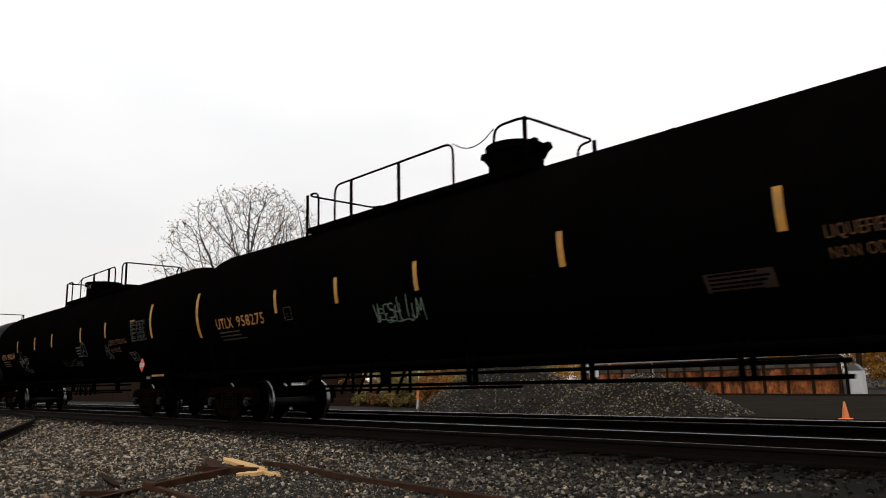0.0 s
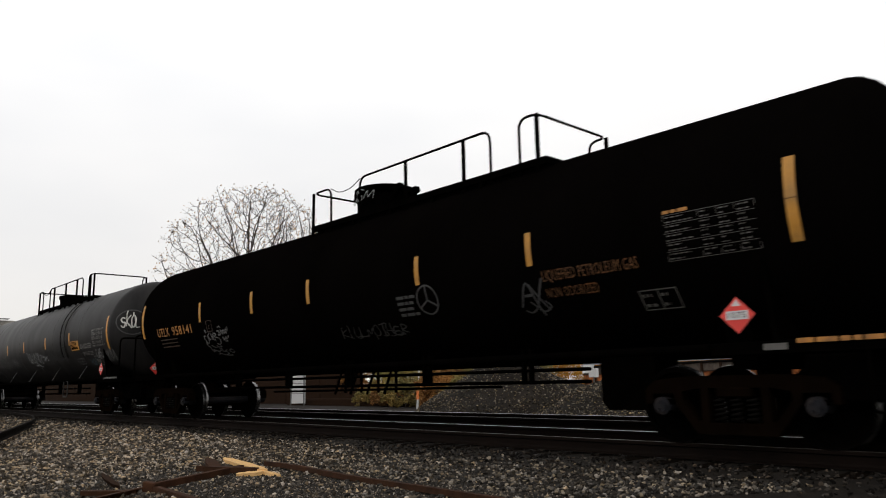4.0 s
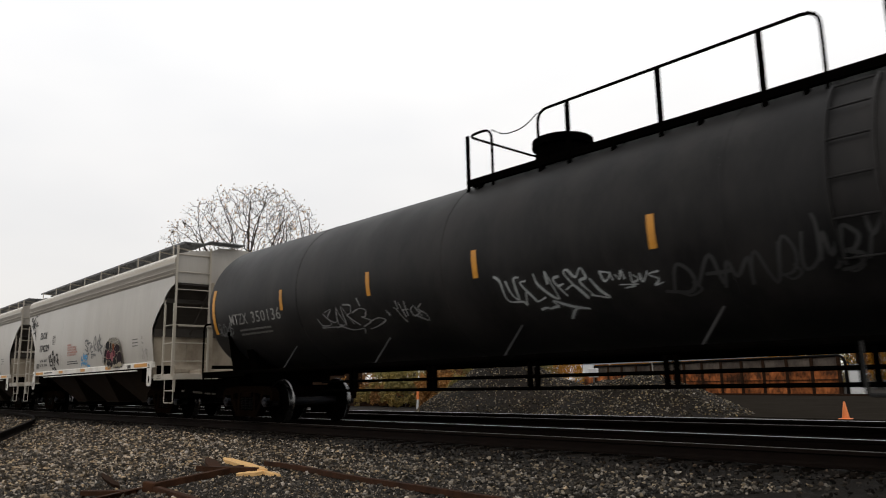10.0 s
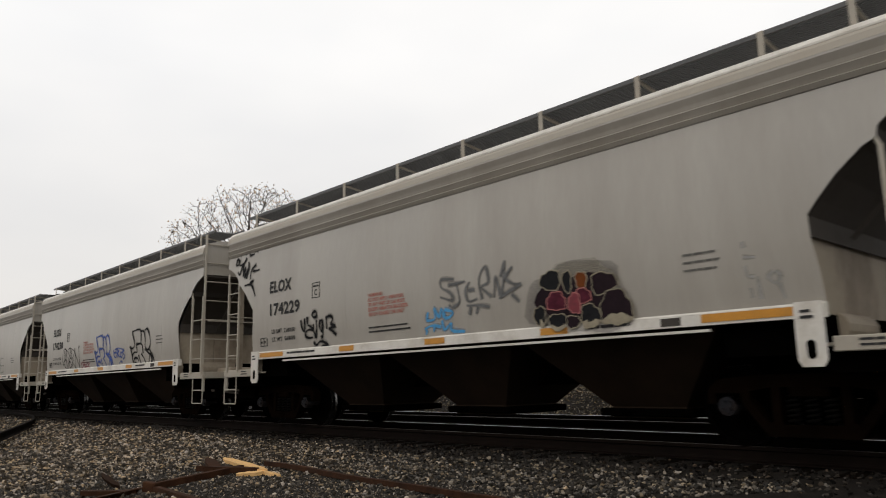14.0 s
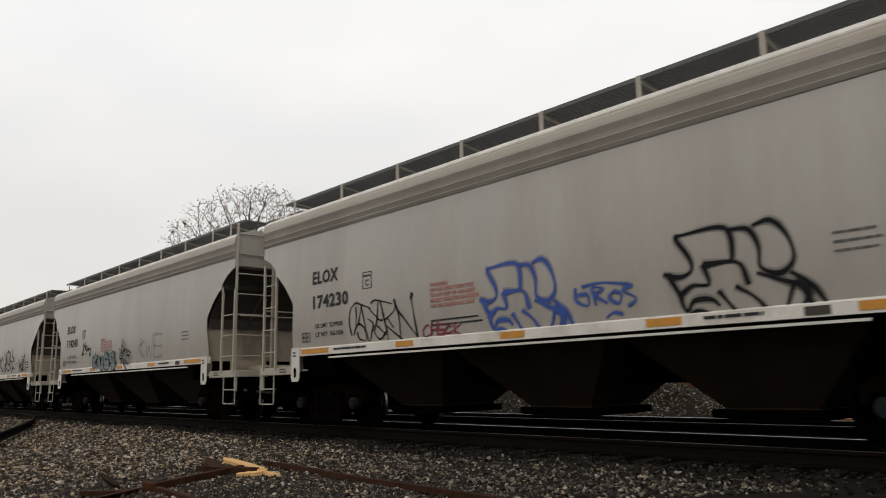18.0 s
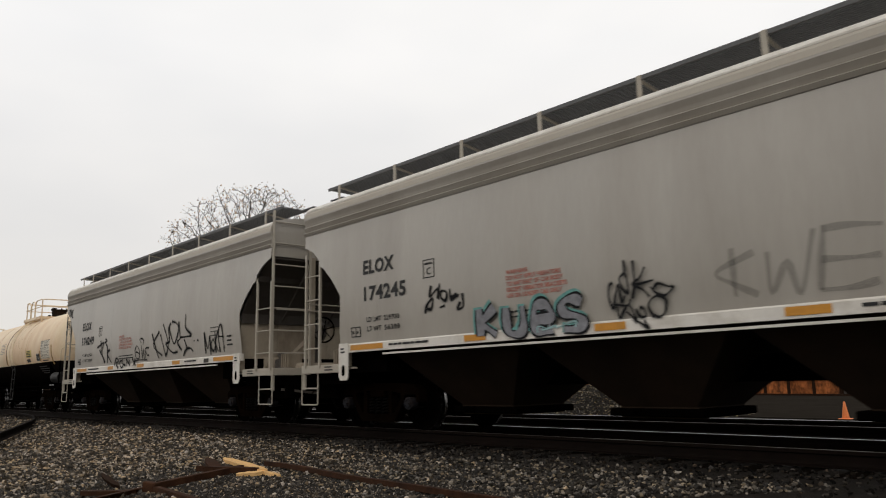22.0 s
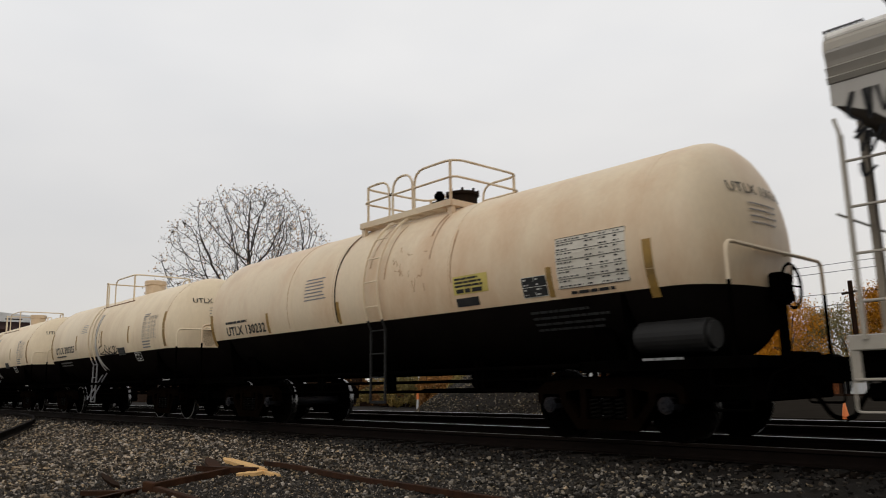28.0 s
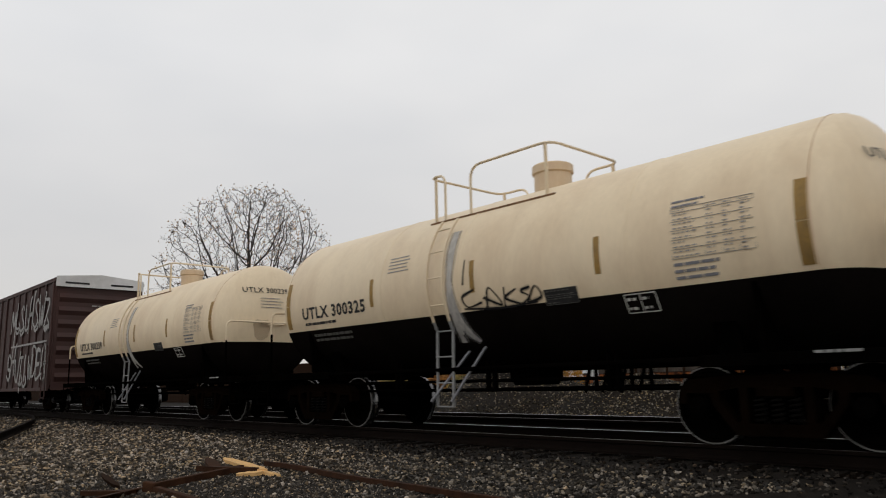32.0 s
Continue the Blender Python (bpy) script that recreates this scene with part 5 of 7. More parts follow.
        rings = [[bm.verts.new((k * (u - o), y, z)) for o, y in ((0.012, -1.573), (0.012, 1.573), (0.042, 1.573), (0.042, -1.573))] for u, z in up]
        for a, b in zip(rings, rings[1:]):
            for i in range(4):
                bm.faces.new((a[i], a[(i + 1) % 4], b[(i + 1) % 4], b[i]))
        bm.faces.new(rings[0]), bm.faces.new(rings[-1][::-1])
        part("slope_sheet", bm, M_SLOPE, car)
        for y0, y1 in ((-1.573, -0.66), (-0.66, 0.66), (0.66, 1.573)):
            bm = bmesh.new()
            box(bm, k * (5.50 if y1 - y0 > 1.2 else 5.56), k * 5.60, y0 + 0.004, y1 - 0.004, 1.10, 2.21, 0.004)
            part("end_bulkhead", bm, M_HOPD, car)
        for y in (-0.62, 0.62):
            # The posts' backlit shade is put into this darker paint.
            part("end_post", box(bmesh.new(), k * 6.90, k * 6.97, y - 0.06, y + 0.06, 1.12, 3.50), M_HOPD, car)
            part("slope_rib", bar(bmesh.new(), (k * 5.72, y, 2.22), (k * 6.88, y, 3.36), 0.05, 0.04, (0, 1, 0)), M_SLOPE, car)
            part("end_stiffener", box(bmesh.new(), k * 6.911, k * 6.96, y - 0.05, y + 0.05, 3.45, 4.30), M_HOP, car)
        bm = bmesh.new()
        box(bm, k * 5.74, k * 7.02, -1.58, -1.53, 1.00, 1.15, 0.01)
        box(bm, k * 5.74, k * 7.02, 1.53, 1.58, 1.00, 1.15, 0.01)
        box(bm, k * 6.97, k * 7.02, -1.53, 1.53, 1.00, 1.15, 0.01)
        box(bm, k * 5.40, k * 6.97, -1.53, 1.53, 1.06, 1.09)
        box(bm, k * 6.93, k * 7.0, -1.56, -1.52, 0.70, 1.0)
        part("end_platform", bm, M_HOPS, car)
        # Added dark box: the blackness under the platform is built as a solid.
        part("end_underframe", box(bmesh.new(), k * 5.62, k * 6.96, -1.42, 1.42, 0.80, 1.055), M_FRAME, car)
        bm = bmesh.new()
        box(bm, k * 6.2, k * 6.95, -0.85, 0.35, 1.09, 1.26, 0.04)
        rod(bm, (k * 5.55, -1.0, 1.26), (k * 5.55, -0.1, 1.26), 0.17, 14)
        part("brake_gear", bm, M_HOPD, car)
        # Added dark boxes: close the gaps by the truck and between the cars.
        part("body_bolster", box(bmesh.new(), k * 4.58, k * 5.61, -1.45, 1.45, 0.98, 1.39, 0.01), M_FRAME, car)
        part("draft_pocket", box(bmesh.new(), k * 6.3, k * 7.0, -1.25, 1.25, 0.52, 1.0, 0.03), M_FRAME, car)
        part("striker", box(bmesh.new(), k * 7.03, k * 7.16, -0.42, 0.30, 0.62, 1.04, 0.03), M_SLOPE, car, "dark striker plate")
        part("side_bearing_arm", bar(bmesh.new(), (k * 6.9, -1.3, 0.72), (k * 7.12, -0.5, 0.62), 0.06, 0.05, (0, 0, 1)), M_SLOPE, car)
        coupler(car, 7.525, k, M_FRAME)
        truck(car, k * 5.28)
    # ladders: tall one at each brake corner, a short one beside it
    def ladder(x0, x1, y0, y1, z0, z1, rows, w=0.042):
        for x, y, top in ((x0, y0, z1), (x1, y1, z1)):
            bm = bmesh.new()
            box(bm, x - w / 2, x + w / 2, y - w / 2, y + w / 2, z0, top)
            part("ladder_stile", bm, M_HOPS, car)
        bm = bmesh.new()
        rod(bm, (x0, y0, 0), (x1, y1, 0), 0.014, 6)
        finish(bm)
        me = bpy.data.meshes.new("ladder_rung")
        bm.to_mesh(me)
        bm.free()
        me.materials.append(M_HOPS)
        for z in rows:
            part_of("ladder_rung", me, None, car, m=pose(0, 0, z))
    for k in (1, -1):
        s = -k
        full = [1.46 + 0.455 * i for i in range(7)]
        ladder(k * 6.95, k * 6.96, s * 1.57, s * 0.68, 1.0, 4.42, full, 0.044)
        ladder(k * 6.37, k * 6.95, s * 1.60, s * 1.60, 1.1, 2.92, full[:3])
        bm = bmesh.new()
        pipe(bm, [(k * 6.37, s * 1.60, 2.90), (k * 6.34, s * 1.60, 2.97), (k * 6.32, s * 1.585, 3.05)], 0.024, 6, 0.03)
        part("ladder_foot", bm, M_HOPS, car)
        # opposite corner: side grab ladder and end grab irons
        ladder(k * 6.38, k * 6.86, -s * 1.59, -s * 1.59, 1.1, 3.1, full[:4])
        for x in (6.38, 6.86):
            bm = bmesh.new()
            pipe(bm, [(k * x, -s * 1.59, 3.08), (k * (x + 0.02), -s * 1.59, 3.18), (k * (x + 0.05), -s * 1.565, 3.28)], 0.022, 6, 0.03)
            part("ladder_foot", bm, M_HOPS, car)
        bm = bmesh.new()
        part("end_grab_iron", rod(bmesh.new(), (k * 7.0, -1.5, 2.34), (k * 7.0, 1.5, 2.34), 0.014, 6), M_HOPS, car)
        part("end_grab_iron", rod(bmesh.new(), (k * 7.0, 0.62, 1.85), (k * 7.0, 1.5, 1.85), 0.014, 6), M_HOPS, car)
        part("corner_post", rod(bm, (k * 7.0, 1.5, 1.0), (k * 7.0, 1.5, 3.3), 0.024, 6), M_HOPS, car)
        for y in (-1.57, 1.57):
            bm = bmesh.new()
            u0, u1 = k * 6.46, k * 7.0
            pipe(bm, [(u0, y, 1.02), (u0, y, 0.43), (u1, y, 0.43), (u1, y, 1.02)], 0.012, 6, 0.04)
            rod(bm, (u0, y, 0.73), (u1, y, 0.73), 0.014, 6)
            part("sill_step", bm, M_HOPS, car)
    # chutes below the floor
    for x in (-3.05, 0.0, 3.05):
        bm = bmesh.new()
        top, bot = [(x - 1.52, -1.5), (x + 1.52, -1.5), (x + 1.52, 1.5), (x - 1.52, 1.5)], [(x - 0.55, -0.62), (x + 0.55, -0.62), (x + 0.55, 0.62), (x - 0.55, 0.62)]
        a = [bm.verts.new((p[0], p[1], 1.40)) for p in top]
        b = [bm.verts.new((p[0], p[1], 0.42)) for p in bot]
        c = [bm.verts.new((p[0], p[1], 0.28)) for p in bot]
        for i in range(4):
            j = (i + 1) % 4
            bm.faces.new((a[i], a[j], b[j], b[i]))
            bm.faces.new((b[i], b[j], c[j], c[i]))
        bm.faces.new(c), bm.faces.new(a[::-1])
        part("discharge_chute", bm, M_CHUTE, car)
        bm = bmesh.new()
        box(bm, x - 0.68, x + 0.68, -0.72, 0.72, 0.30, 0.40, 0.015)
        rod(bm, (x - 0.2, -0.98, 0.36), (x - 0.2, 0.98, 0.36), 0.035, 8)
        part("outlet_gate", bm, M_FRAME, car)
    bm = bmesh.new()
    box(bm, -5.4, 5.4, -0.17, 0.17, 0.72, 1.05)
    box(bm, -4.6, 4.6, -1.5, 1.5, 1.395, 1.42)
    part("centre_sill", bm, M_FRAME, car)
    F = flat(1.612)
    for x0, x1 in ((-5.37, -4.46), (-2.52, -2.08), (-0.2, 0.25), (2.13, 2.58), (4.42, 5.45)):
        part("reflective_stripe", patch(bmesh.new(), F, x0, x1, 1.37, 1.46, 0.006), M_YEL, car)
    bars(car, F, -4.3, -3.3, 1.44, 1, 0.035, 0.03, M_BLKT, "small black line on the sill", 70)
    bars(car, F, 2.85, 3.65, 1.44, 1, 0.035, 0.03, M_BLKT, "small black line on the sill", 71)
    part("sill_plate", patch(bmesh.new(), F, 3.92, 4.17, 1.36, 1.45, 0.006), M_SLOPE, car)
    G = hopper_side(1.588)
    bars(car, G, 4.27, 4.75, 2.15, 3, 0.024, 0.065, M_SPF2, "small black stencilled lines", 73)
    for i, (line, wide) in enumerate((("WARNING", 0.40), ("DO NOT APPLY VIBRATORS", 0.96), ("TO ANY PART OF CAR BODY", 0.99), ("EXCEPT VIBRATOR BRACKETS", 1.05), ("USE ON LOADED CAR ONLY", 0.96))):
        words(line, car, G, -1.62, 2.25 - 0.082 * i, 0.056, M_REDT, "small red stencilled warning", width=wide, bold=0.06)
    bars(car, G, -1.64, -0.45, 1.74, 2, 0.025, 0.045, M_BLKT, "small black stencilled line", 75)
    table(car, G, -5.34, -5.08, 1.60, 1.76, (0.5,), 1, None, M_BLKT, "small black data frame", 76)
    bm = bmesh.new()
    for u0, u1, v0, v1 in ((-3.37, -3.11, 2.40, 2.413), (-3.37, -3.11, 2.68, 2.693), (-3.37, -3.357, 2.40, 2.69), (-3.123, -3.11, 2.40, 2.69)):
        patch(bm, G, u0, u1, v0, v1, 0.006)
    part("plate_frame", bm, M_BLKT, car, "black square outline")
    bars(car, G, -3.33, -3.15, 2.64, 1, 0.03, 0.02, M_BLKT, "small black word in the frame", 77)
    words("C", car, G, -3.29, 2.45, 0.11, M_BLKT, "", bold=0.02)
    return car


def hopper_brake(car, k):
    """Brake wheel, its gear housing, bell-crank arm, valves and reservoir on one end platform."""
    x = k * 6.92
    bm = bmesh.new()
    turned(bm, [(0.265, -0.016), (0.285, 0.0), (0.265, 0.016), (0.248, 0.0), (0.265, -0.016)], (x, -0.3, 1.96), "x", 24)
    for i in range(6):
        a = 1.0472 * i + 0.3
        rod(bm, (x, -0.3, 1.96), (x, -0.3 + 0.26 * math.cos(a), 1.96 + 0.26 * math.sin(a)), 0.012, 6)
    part("brake_wheel", bm, M_FRAME, car, "dark spoked brake wheel")
    bm = bmesh.new()
    slab(bm, [(x - k * 0.05, 1.84), (x - k * 0.05, 2.06), (x - k * 0.20, 2.14), (x - k * 0.36, 2.20), (x - k * 0.40, 1.98), (x - k * 0.33, 1.76), (x - k * 0.16, 1.74)], "y", -0.40, -0.20)
    box(bm, x - k * 0.31, x - k * 0.24, -0.36, -0.26, 1.12, 1.78)
    # Dark tone: the housing's backlit shade is put into its colour.
    part("brake_housing", bm, M_SLOPE, car, "dark cast brake housing")
    part("bell_crank", bar(bmesh.new(), (x - k * 0.28, -0.5, 1.80), (x - k * 0.95, -0.55, 1.42), 0.10, 0.035, (0, 1, 0)), M_HOPD, car)
    bm = bmesh.new()
    box(bm, x - k * 0.42, x - k * 0.22, -1.05, -0.72, 1.16, 1.46, 0.02)
    for i in range(3):
        box(bm, x - k * (0.44 - 0.08 * i), x - k * (0.40 - 0.08 * i), -1.08, -0.69, 1.17, 1.45)
    part("air_valve", bm, M_HOPD, car, "ribbed grey air valve")
    bm = bmesh.new()
    rod(bm, (x - k * 0.58, -0.92, 1.12), (x - k * 0.58, -0.92, 1.42), 0.11, 12)
    rod(bm, (x - k * 0.58, -0.92, 1.42), (x - k * 0.58, -0.92, 1.50), 0.14, 12)
    box(bm, x - k * 0.82, x - k * 0.62, -1.02, -0.70, 1.16, 1.36, 0.03)
    part("air_valve", bm, M_SLOPE, car, "dark air valve on the platform")


HOP = hopper_body()
HOPPERS = []
for i, (cx, num, limit, light, tail) in enumerate(((12.45, "174229", "230000", "56000", "blue, black and maroon graffiti"), (-2.66, "174230", "229900", "56100", "blue and black bubble graffiti"),
                                  (-17.77, "174245", "229700", "56300", "mint-outlined block graffiti"), (-32.89, "174249", "229700", "56300", "a row of black graffiti tags"))):
    car = HOP if i == 0 else copy_thing(HOP, pose(cx, 0, 0))
    car.location = (cx, 0, 0)
    tagged(car, "light grey covered hopper car with " + tail)
    HOPPERS.append((car, cx))
G = hopper_side(1.588)
# the last car runs the other way round
turned_posts = sorted(0.2 - x for x in BOARD_POSTS)
for p in HOPPERS[3][0].children:
    if p.name.startswith("board_post"):
        x = p.data.vertices[0].co.x
        i = min(range(9), key=lambda n: abs(BOARD_POSTS[n] - x))
        p.location.x += turned_posts[i] - BOARD_POSTS[i]
# wheelsets of the copies roll too
for car, cx in HOPPERS[1:]:
    for t in car.children:
        if t.name.startswith("truck"):
            for w in t.children:
                if w.name.startswith("wheelset"):
                    ROLLING.append((w, w.location.x))
for (car, cx), k in zip(HOPPERS, (-1, -1, -1, 1)):
    hopper_brake(car, k)
for (car, cx), num, lim, lit in zip(HOPPERS, ("174229", "174230", "174245", "174249"), ("230000", "229900", "229700", "229700"), ("56000", "56100", "56300", "56300")):
    words("ELOX", car, G, -4.95, 2.66, 0.225, M_BLKT, "black stencilled reporting mark", width=0.84, bold=0.05)
    words(num, car, G, -4.93, 2.20, 0.225, M_BLKT, "black stencilled car number", width=1.13, bold=0.05)
    for k in (-1, 1):
        E = lambda u, v, o=0.0, k=k: Vector((k * (6.912 + o), k * u, v))
        bars(car, E, -0.3, 0.0, 3.84, 1, 0.02, 0.03, M_BLKT, "small black end stencilling", 78)
        bars(car, E, -0.35, 0.2, 3.76, 2, 0.02, 0.05, M_BLKT, "small black end stencilling", 79)
        words("ELOX", car, E, 0.82, 3.86, 0.13, M_BLKT, "black reporting mark on the end", width=0.42, bold=0.02)
        words(num, car, E, 0.80, 3.62, 0.13, M_BLKT, "black number on the end", width=0.55, bold=0.02)
    words("LD LMT  " + lim, car, G, -4.88, 1.83, 0.08, M_BLKT, "small black load limit", width=0.88, bold=0.03)
    words("LT WT   " + lit, car, G, -4.88, 1.67, 0.08, M_BLKT, "small black light weight", width=0.88, bold=0.03)

h1, h2, h3, h4 = (c for c, _ in HOPPERS)
tag(h1, G, -6.58, 2.66, 1.15, 1.21, "5z7s9uby 0v5ugs qvkvkrqr otvs 3s2n5n4r 6q7mdngq 5i8gcmdefkgdkm jnkjic ukohnb qgzg g8o8s5v0 n9sa", M_SPK, "black tag high on the corner", 0.055)

tag(h1, G, -3.77, 1.42, 1.17, 0.73, "0t1m3i4l4u 7v7oamcj7j4f7ccc dodifcgkgr hxfzcxduguhw krjllgmlmqkq mmmdlbkd qsqi psutwqumyksivgzc c8f5j8o6r3u0 j1l4p3", M_SPK, "black sprayed tag", 0.055)
tag(h1, G, -0.20, 1.52, 0.89, 0.39, "4v3kalazemgyil jwqrnljljw 087cf9 1027 gii5odo3z0 9a83", M_SPLB, "light blue sprayed tag", 0.05)
tag(h1, G, 0.20, 1.75, 1.65, 0.70, "7s1t1n5i6c0g 4ocp 8o9b67 eocidahb digi jaiplxmmjjnb oapprbtzro wutnwizhudq9 vby5 4966 c7i6m4 e6d0 h5g0", M_SPP2, "grey sprayed tag", 0.045)
blot(h1, G, 2.78, 2.03, 1.20, 0.52, overspray(M_SPY), "dusty ochre overspray", 85, o=0.0345, p=0.8)
blot(h1, G, 2.76, 1.80, 1.66, 0.96, overspray(M_SPK2), "sooty overspray round the letters", 86, o=0.035, p=0.8)
blot(h1, G, 2.78, 1.80, 1.30, 0.62, M_SPK2, "plum-black ground of the piece", 87, o=0.0355, p=0.75)
INK = {"K": M_SPK, "P": M_SPK2, "M": M_SPM, "R": M_SPR, "O": M_SPO}
for n, (u, v, w, h, ink) in enumerate(((2.38, 2.07, 0.34, 0.26, "K"), (2.65, 2.03, 0.14, 0.28, "K"), (2.87, 2.02, 0.17, 0.23, "O"), (3.20, 1.95, 0.38, 0.27, "P"), (2.88, 1.82, 0.24, 0.19, "M"), (2.45, 1.79, 0.31, 0.24, "M"),
                                       (2.74, 1.74, 0.19, 0.26, "R"), (2.16, 1.62, 0.19, 0.27, "K"), (2.45, 1.53, 0.30, 0.21, "K"), (2.69, 1.51, 0.21, 0.16, "P"), (2.97, 1.56, 0.30, 0.30, "K"), (3.35, 1.63, 0.46, 0.44, "P"))):
    blot(h1, G, u, v, w + 0.03, h + 0.026, M_SPR2 if ink in "MR" else M_SPY, "pale outline of a bubble letter", 300 + n, o=0.036 + 0.0007 * n, p=0.85)
    blot(h1, G, u, v, w, h, INK[ink], "maroon and black bubble letter", 300 + n, o=0.0363 + 0.0007 * n, p=0.85)
tag(h1, G, 4.96, 1.55, 0.39, 0.64, "1z2v 0qcp 1l3f9e ced1 rgmds9xdtg v9z0 4852", M_SPP, "faint grey marks", 0.03)
tag(h2, G, -3.79, 1.48, 1.86, 0.72, "170i1t4y7wcs 4v4j27 7v6n5g 285g8c92 4a5482 7va2c9dfak bsgiih gxfid8 cwfynt fdj5 d8g2k9 hxjfk0 owoojh kjna jdr0 oxqiq0 ppy1 wyxiy1 wzwzxywvwx", M_SPK, "thin black sprayed tag", 0.03)
BUBBLE = "0k4i7k7p4y6zgzhnfmam ambe7e4a5478b8d5 alilkc gylxnqnirfukttqzmy 1k4a dbf6h1 mgqdw8u1 tfx9z3 5184d0 hcl7o0 r1ubx0"
tag(h2, G, -0.56, 1.40, 1.62, 0.98, BUBBLE, M_SPB, "dark blue bubble letters", 0.06)
tag(h2, G, 1.15, 1.52, 0.87, 0.44, "0x0k7e7p1p avcd awhtcnje nqkjpdrlnq ytspzgu9 4xgzwu h0m5r2", M_SPB, "dark blue sprayed letters", 0.04)
tag(h2, G, 2.41, 1.40, 1.72, 0.97, BUBBLE, M_SPK, "black bubble letters", 0.055)

spray(h2, G, "CHECK", -1.85, 1.50, 0.85, 0.14, M_SPR, "small red sprayed word", 0.035, 96, 0.1, 0.1)
tag(h3, G, -3.36, 1.85, 0.85, 0.43, "002a8i6526 7y5kdtdgfz gqlnkdghgq orpduk pgwh zjz3u1x9 e5j7", M_SPK, "black sprayed tag", 0.045)
for u, v, w, h, line in ((-2.26, 1.33, 0.51, 0.58, "7t76 st8h 9gs6"), (-1.74, 1.33, 0.50, 0.55, "7t7cc6m6scst"), (-1.24, 1.33, 0.48, 0.53, "7hrhsnmtct7n7cc6n6s8"), (-0.77, 1.33, 0.52, 0.54, "srlucu7pajmgsbm676")):
    tag(h3, G, u - 0.025, v + 0.03, w, h, line, M_SPT, "mint edge of a block letter", 0.235, o=0.037, soft_edge=False)
    tag(h3, G, u, v, w, h, line, M_SPK, "black rim of a block letter", 0.215, o=0.0395, soft_edge=False)
    tag(h3, G, u, v, w, h, line, M_SPF, "grey fill of a block letter", 0.145, o=0.042, soft_edge=False)
tag(h3, G, -1.10, 1.40, 0.62, 0.12, "000o5o5cioigzzzc", M_SPMF, "pale mint highlight across the letters", 0.025, o=0.045)
tag(h3, G, 0.06, 1.36, 0.89, 0.83, "azat7q8lbibpas fyfsfmdf luipemjjmf pnimfm 3o1n0h2b4i6n7e9h 3daccf 4c568abce4c699 eag6j6iaga n5lbpfudt7q5n6 zjwgtfphnk e4h2k0i4 oirlwjyj", M_SPK, "black sprayed tag with spiky strokes", 0.035, o=0.037)

tag(h3, G, 1.45, 1.58, 1.67, 0.65, "4u4g42 9q0h4992 cpc2gii0my oznjm1 oxtxzv nhtgyg m1s1x3", overspray(M_SPF2), "faint grey sprayed letters", 0.08, soft_edge=False)
tag(h4, G, -3.48, 1.56, 1.22, 0.72, "0oasfv 6lcd9y hvcgj1 mtqlp0 wjpez0 lzpwju", M_SPK, "black sprayed tag", 0.06)
tag(h4, G, -1.96, 1.38, 1.66, 0.29, "0b4z8p3i70 dr9jc2f7 fyegj8 l5lrq7pv uuz5 ztv6", M_SPK, "black sprayed tag", 0.055, o=0.036)
tag(h4, G, -0.44, 1.55, 1.06, 0.58, "6p2h45b4cg8o 4fbc hseyjznvlq hpj3mio1rg zjriu8y7 00c1u0", M_SPK, "black sprayed tag", 0.035)
tag(h4, G, 0.83, 1.56, 2.81, 1.0, "0n2e50 6o1c82 7la6b2dd9u dreebcg4k4 fuephcjelojtgv lumgkcn5 qzqouhrgmg o0q5t6v3 wcwb yczb per6", M_SPK, "black sprayed tag with long strokes", 0.055)
tag(h4, G, 3.94, 1.53, 1.02, 0.62, "0u22 0u68aob0 gkcdf4jbgk jtk2 pukgo3 r2pmrzvxy2 pmyl y9z8", M_SPK, "black sprayed tag", 0.045)
bars(h4, G, 5.07, 5.37, 1.92, 3, 0.035, 0.06, M_BLKT, "small black stencilled lines", 117)
tag(h4, G, -6.75, 2.55, 0.62, 0.95, "3z0r6n3j 9zbncz fzipmxop vzrqzn 2h8k5c6f aj9bgk ikiamk ujp9s0 4853b6", M_SPK, "black tag high on the corner", 0.04)


# ---- cream tank cars ----
D2 = drum(1.42, 2.37)
D3 = drum(1.44, 2.42)
car_t = tank_car("weathered cream and black tank car with rusty streaks", -47.8, 1.44, 2.42, 5.95, 6.62, 4.75, 7.3, M_TAN, 0.96, 1.32, M_BELLY, 1.86, seams=(-2.45, -0.95, 2.2, 5.6), rail_mat=M_TAN, pipe_mat=M_FRAME, brackets=False)
stripes(car_t, D3, (-3.43, -0.83, 4.18), (), 1.88, 2.30, M_YEL4, 0.09)
stripes(car_t, D3, (), (-6.0, 5.72), 1.9, 2.4, M_YEL4, 0.1, etall=(1.72, 2.45))
deck(car_t, -0.87, 1.70, 0.86, 3.84, M_TAN)
rails(car_t, (-0.81, 0.0, 0.1, 0.67, 0.72, 1.76), 0.84, 3.84, 4.55, M_TAN, foot=0.1, mid=True, hooks=0.95, posts=(), pw=0.024, round_=0.28)
part("safety_chain", pipe(bmesh.new(), [(0.0, -0.84, 4.3), (0.05, -0.86, 4.22), (0.1, -0.84, 4.3)], 0.012, 5, 0.02), M_FRAME, car_t)
for x in (-0.8, 1.65):
    bm = bmesh.new()
    box(bm, x - 0.05, x + 0.05, -0.85, -0.77, 3.5, 3.77)
    part("platform_leg", bm, M_TAN, car_t)
    part("platform_leg", box(bmesh.new(), x - 0.05, x + 0.05, 0.77, 0.85, 3.5, 3.77), M_TAN, car_t)
bm = bmesh.new()
rod(bm, (1.1, 0, 3.75), (1.1, 0, 4.14), 0.27, 20)
rod(bm, (1.1, 0, 4.14), (1.1, 0, 4.19), 0.31, 20)
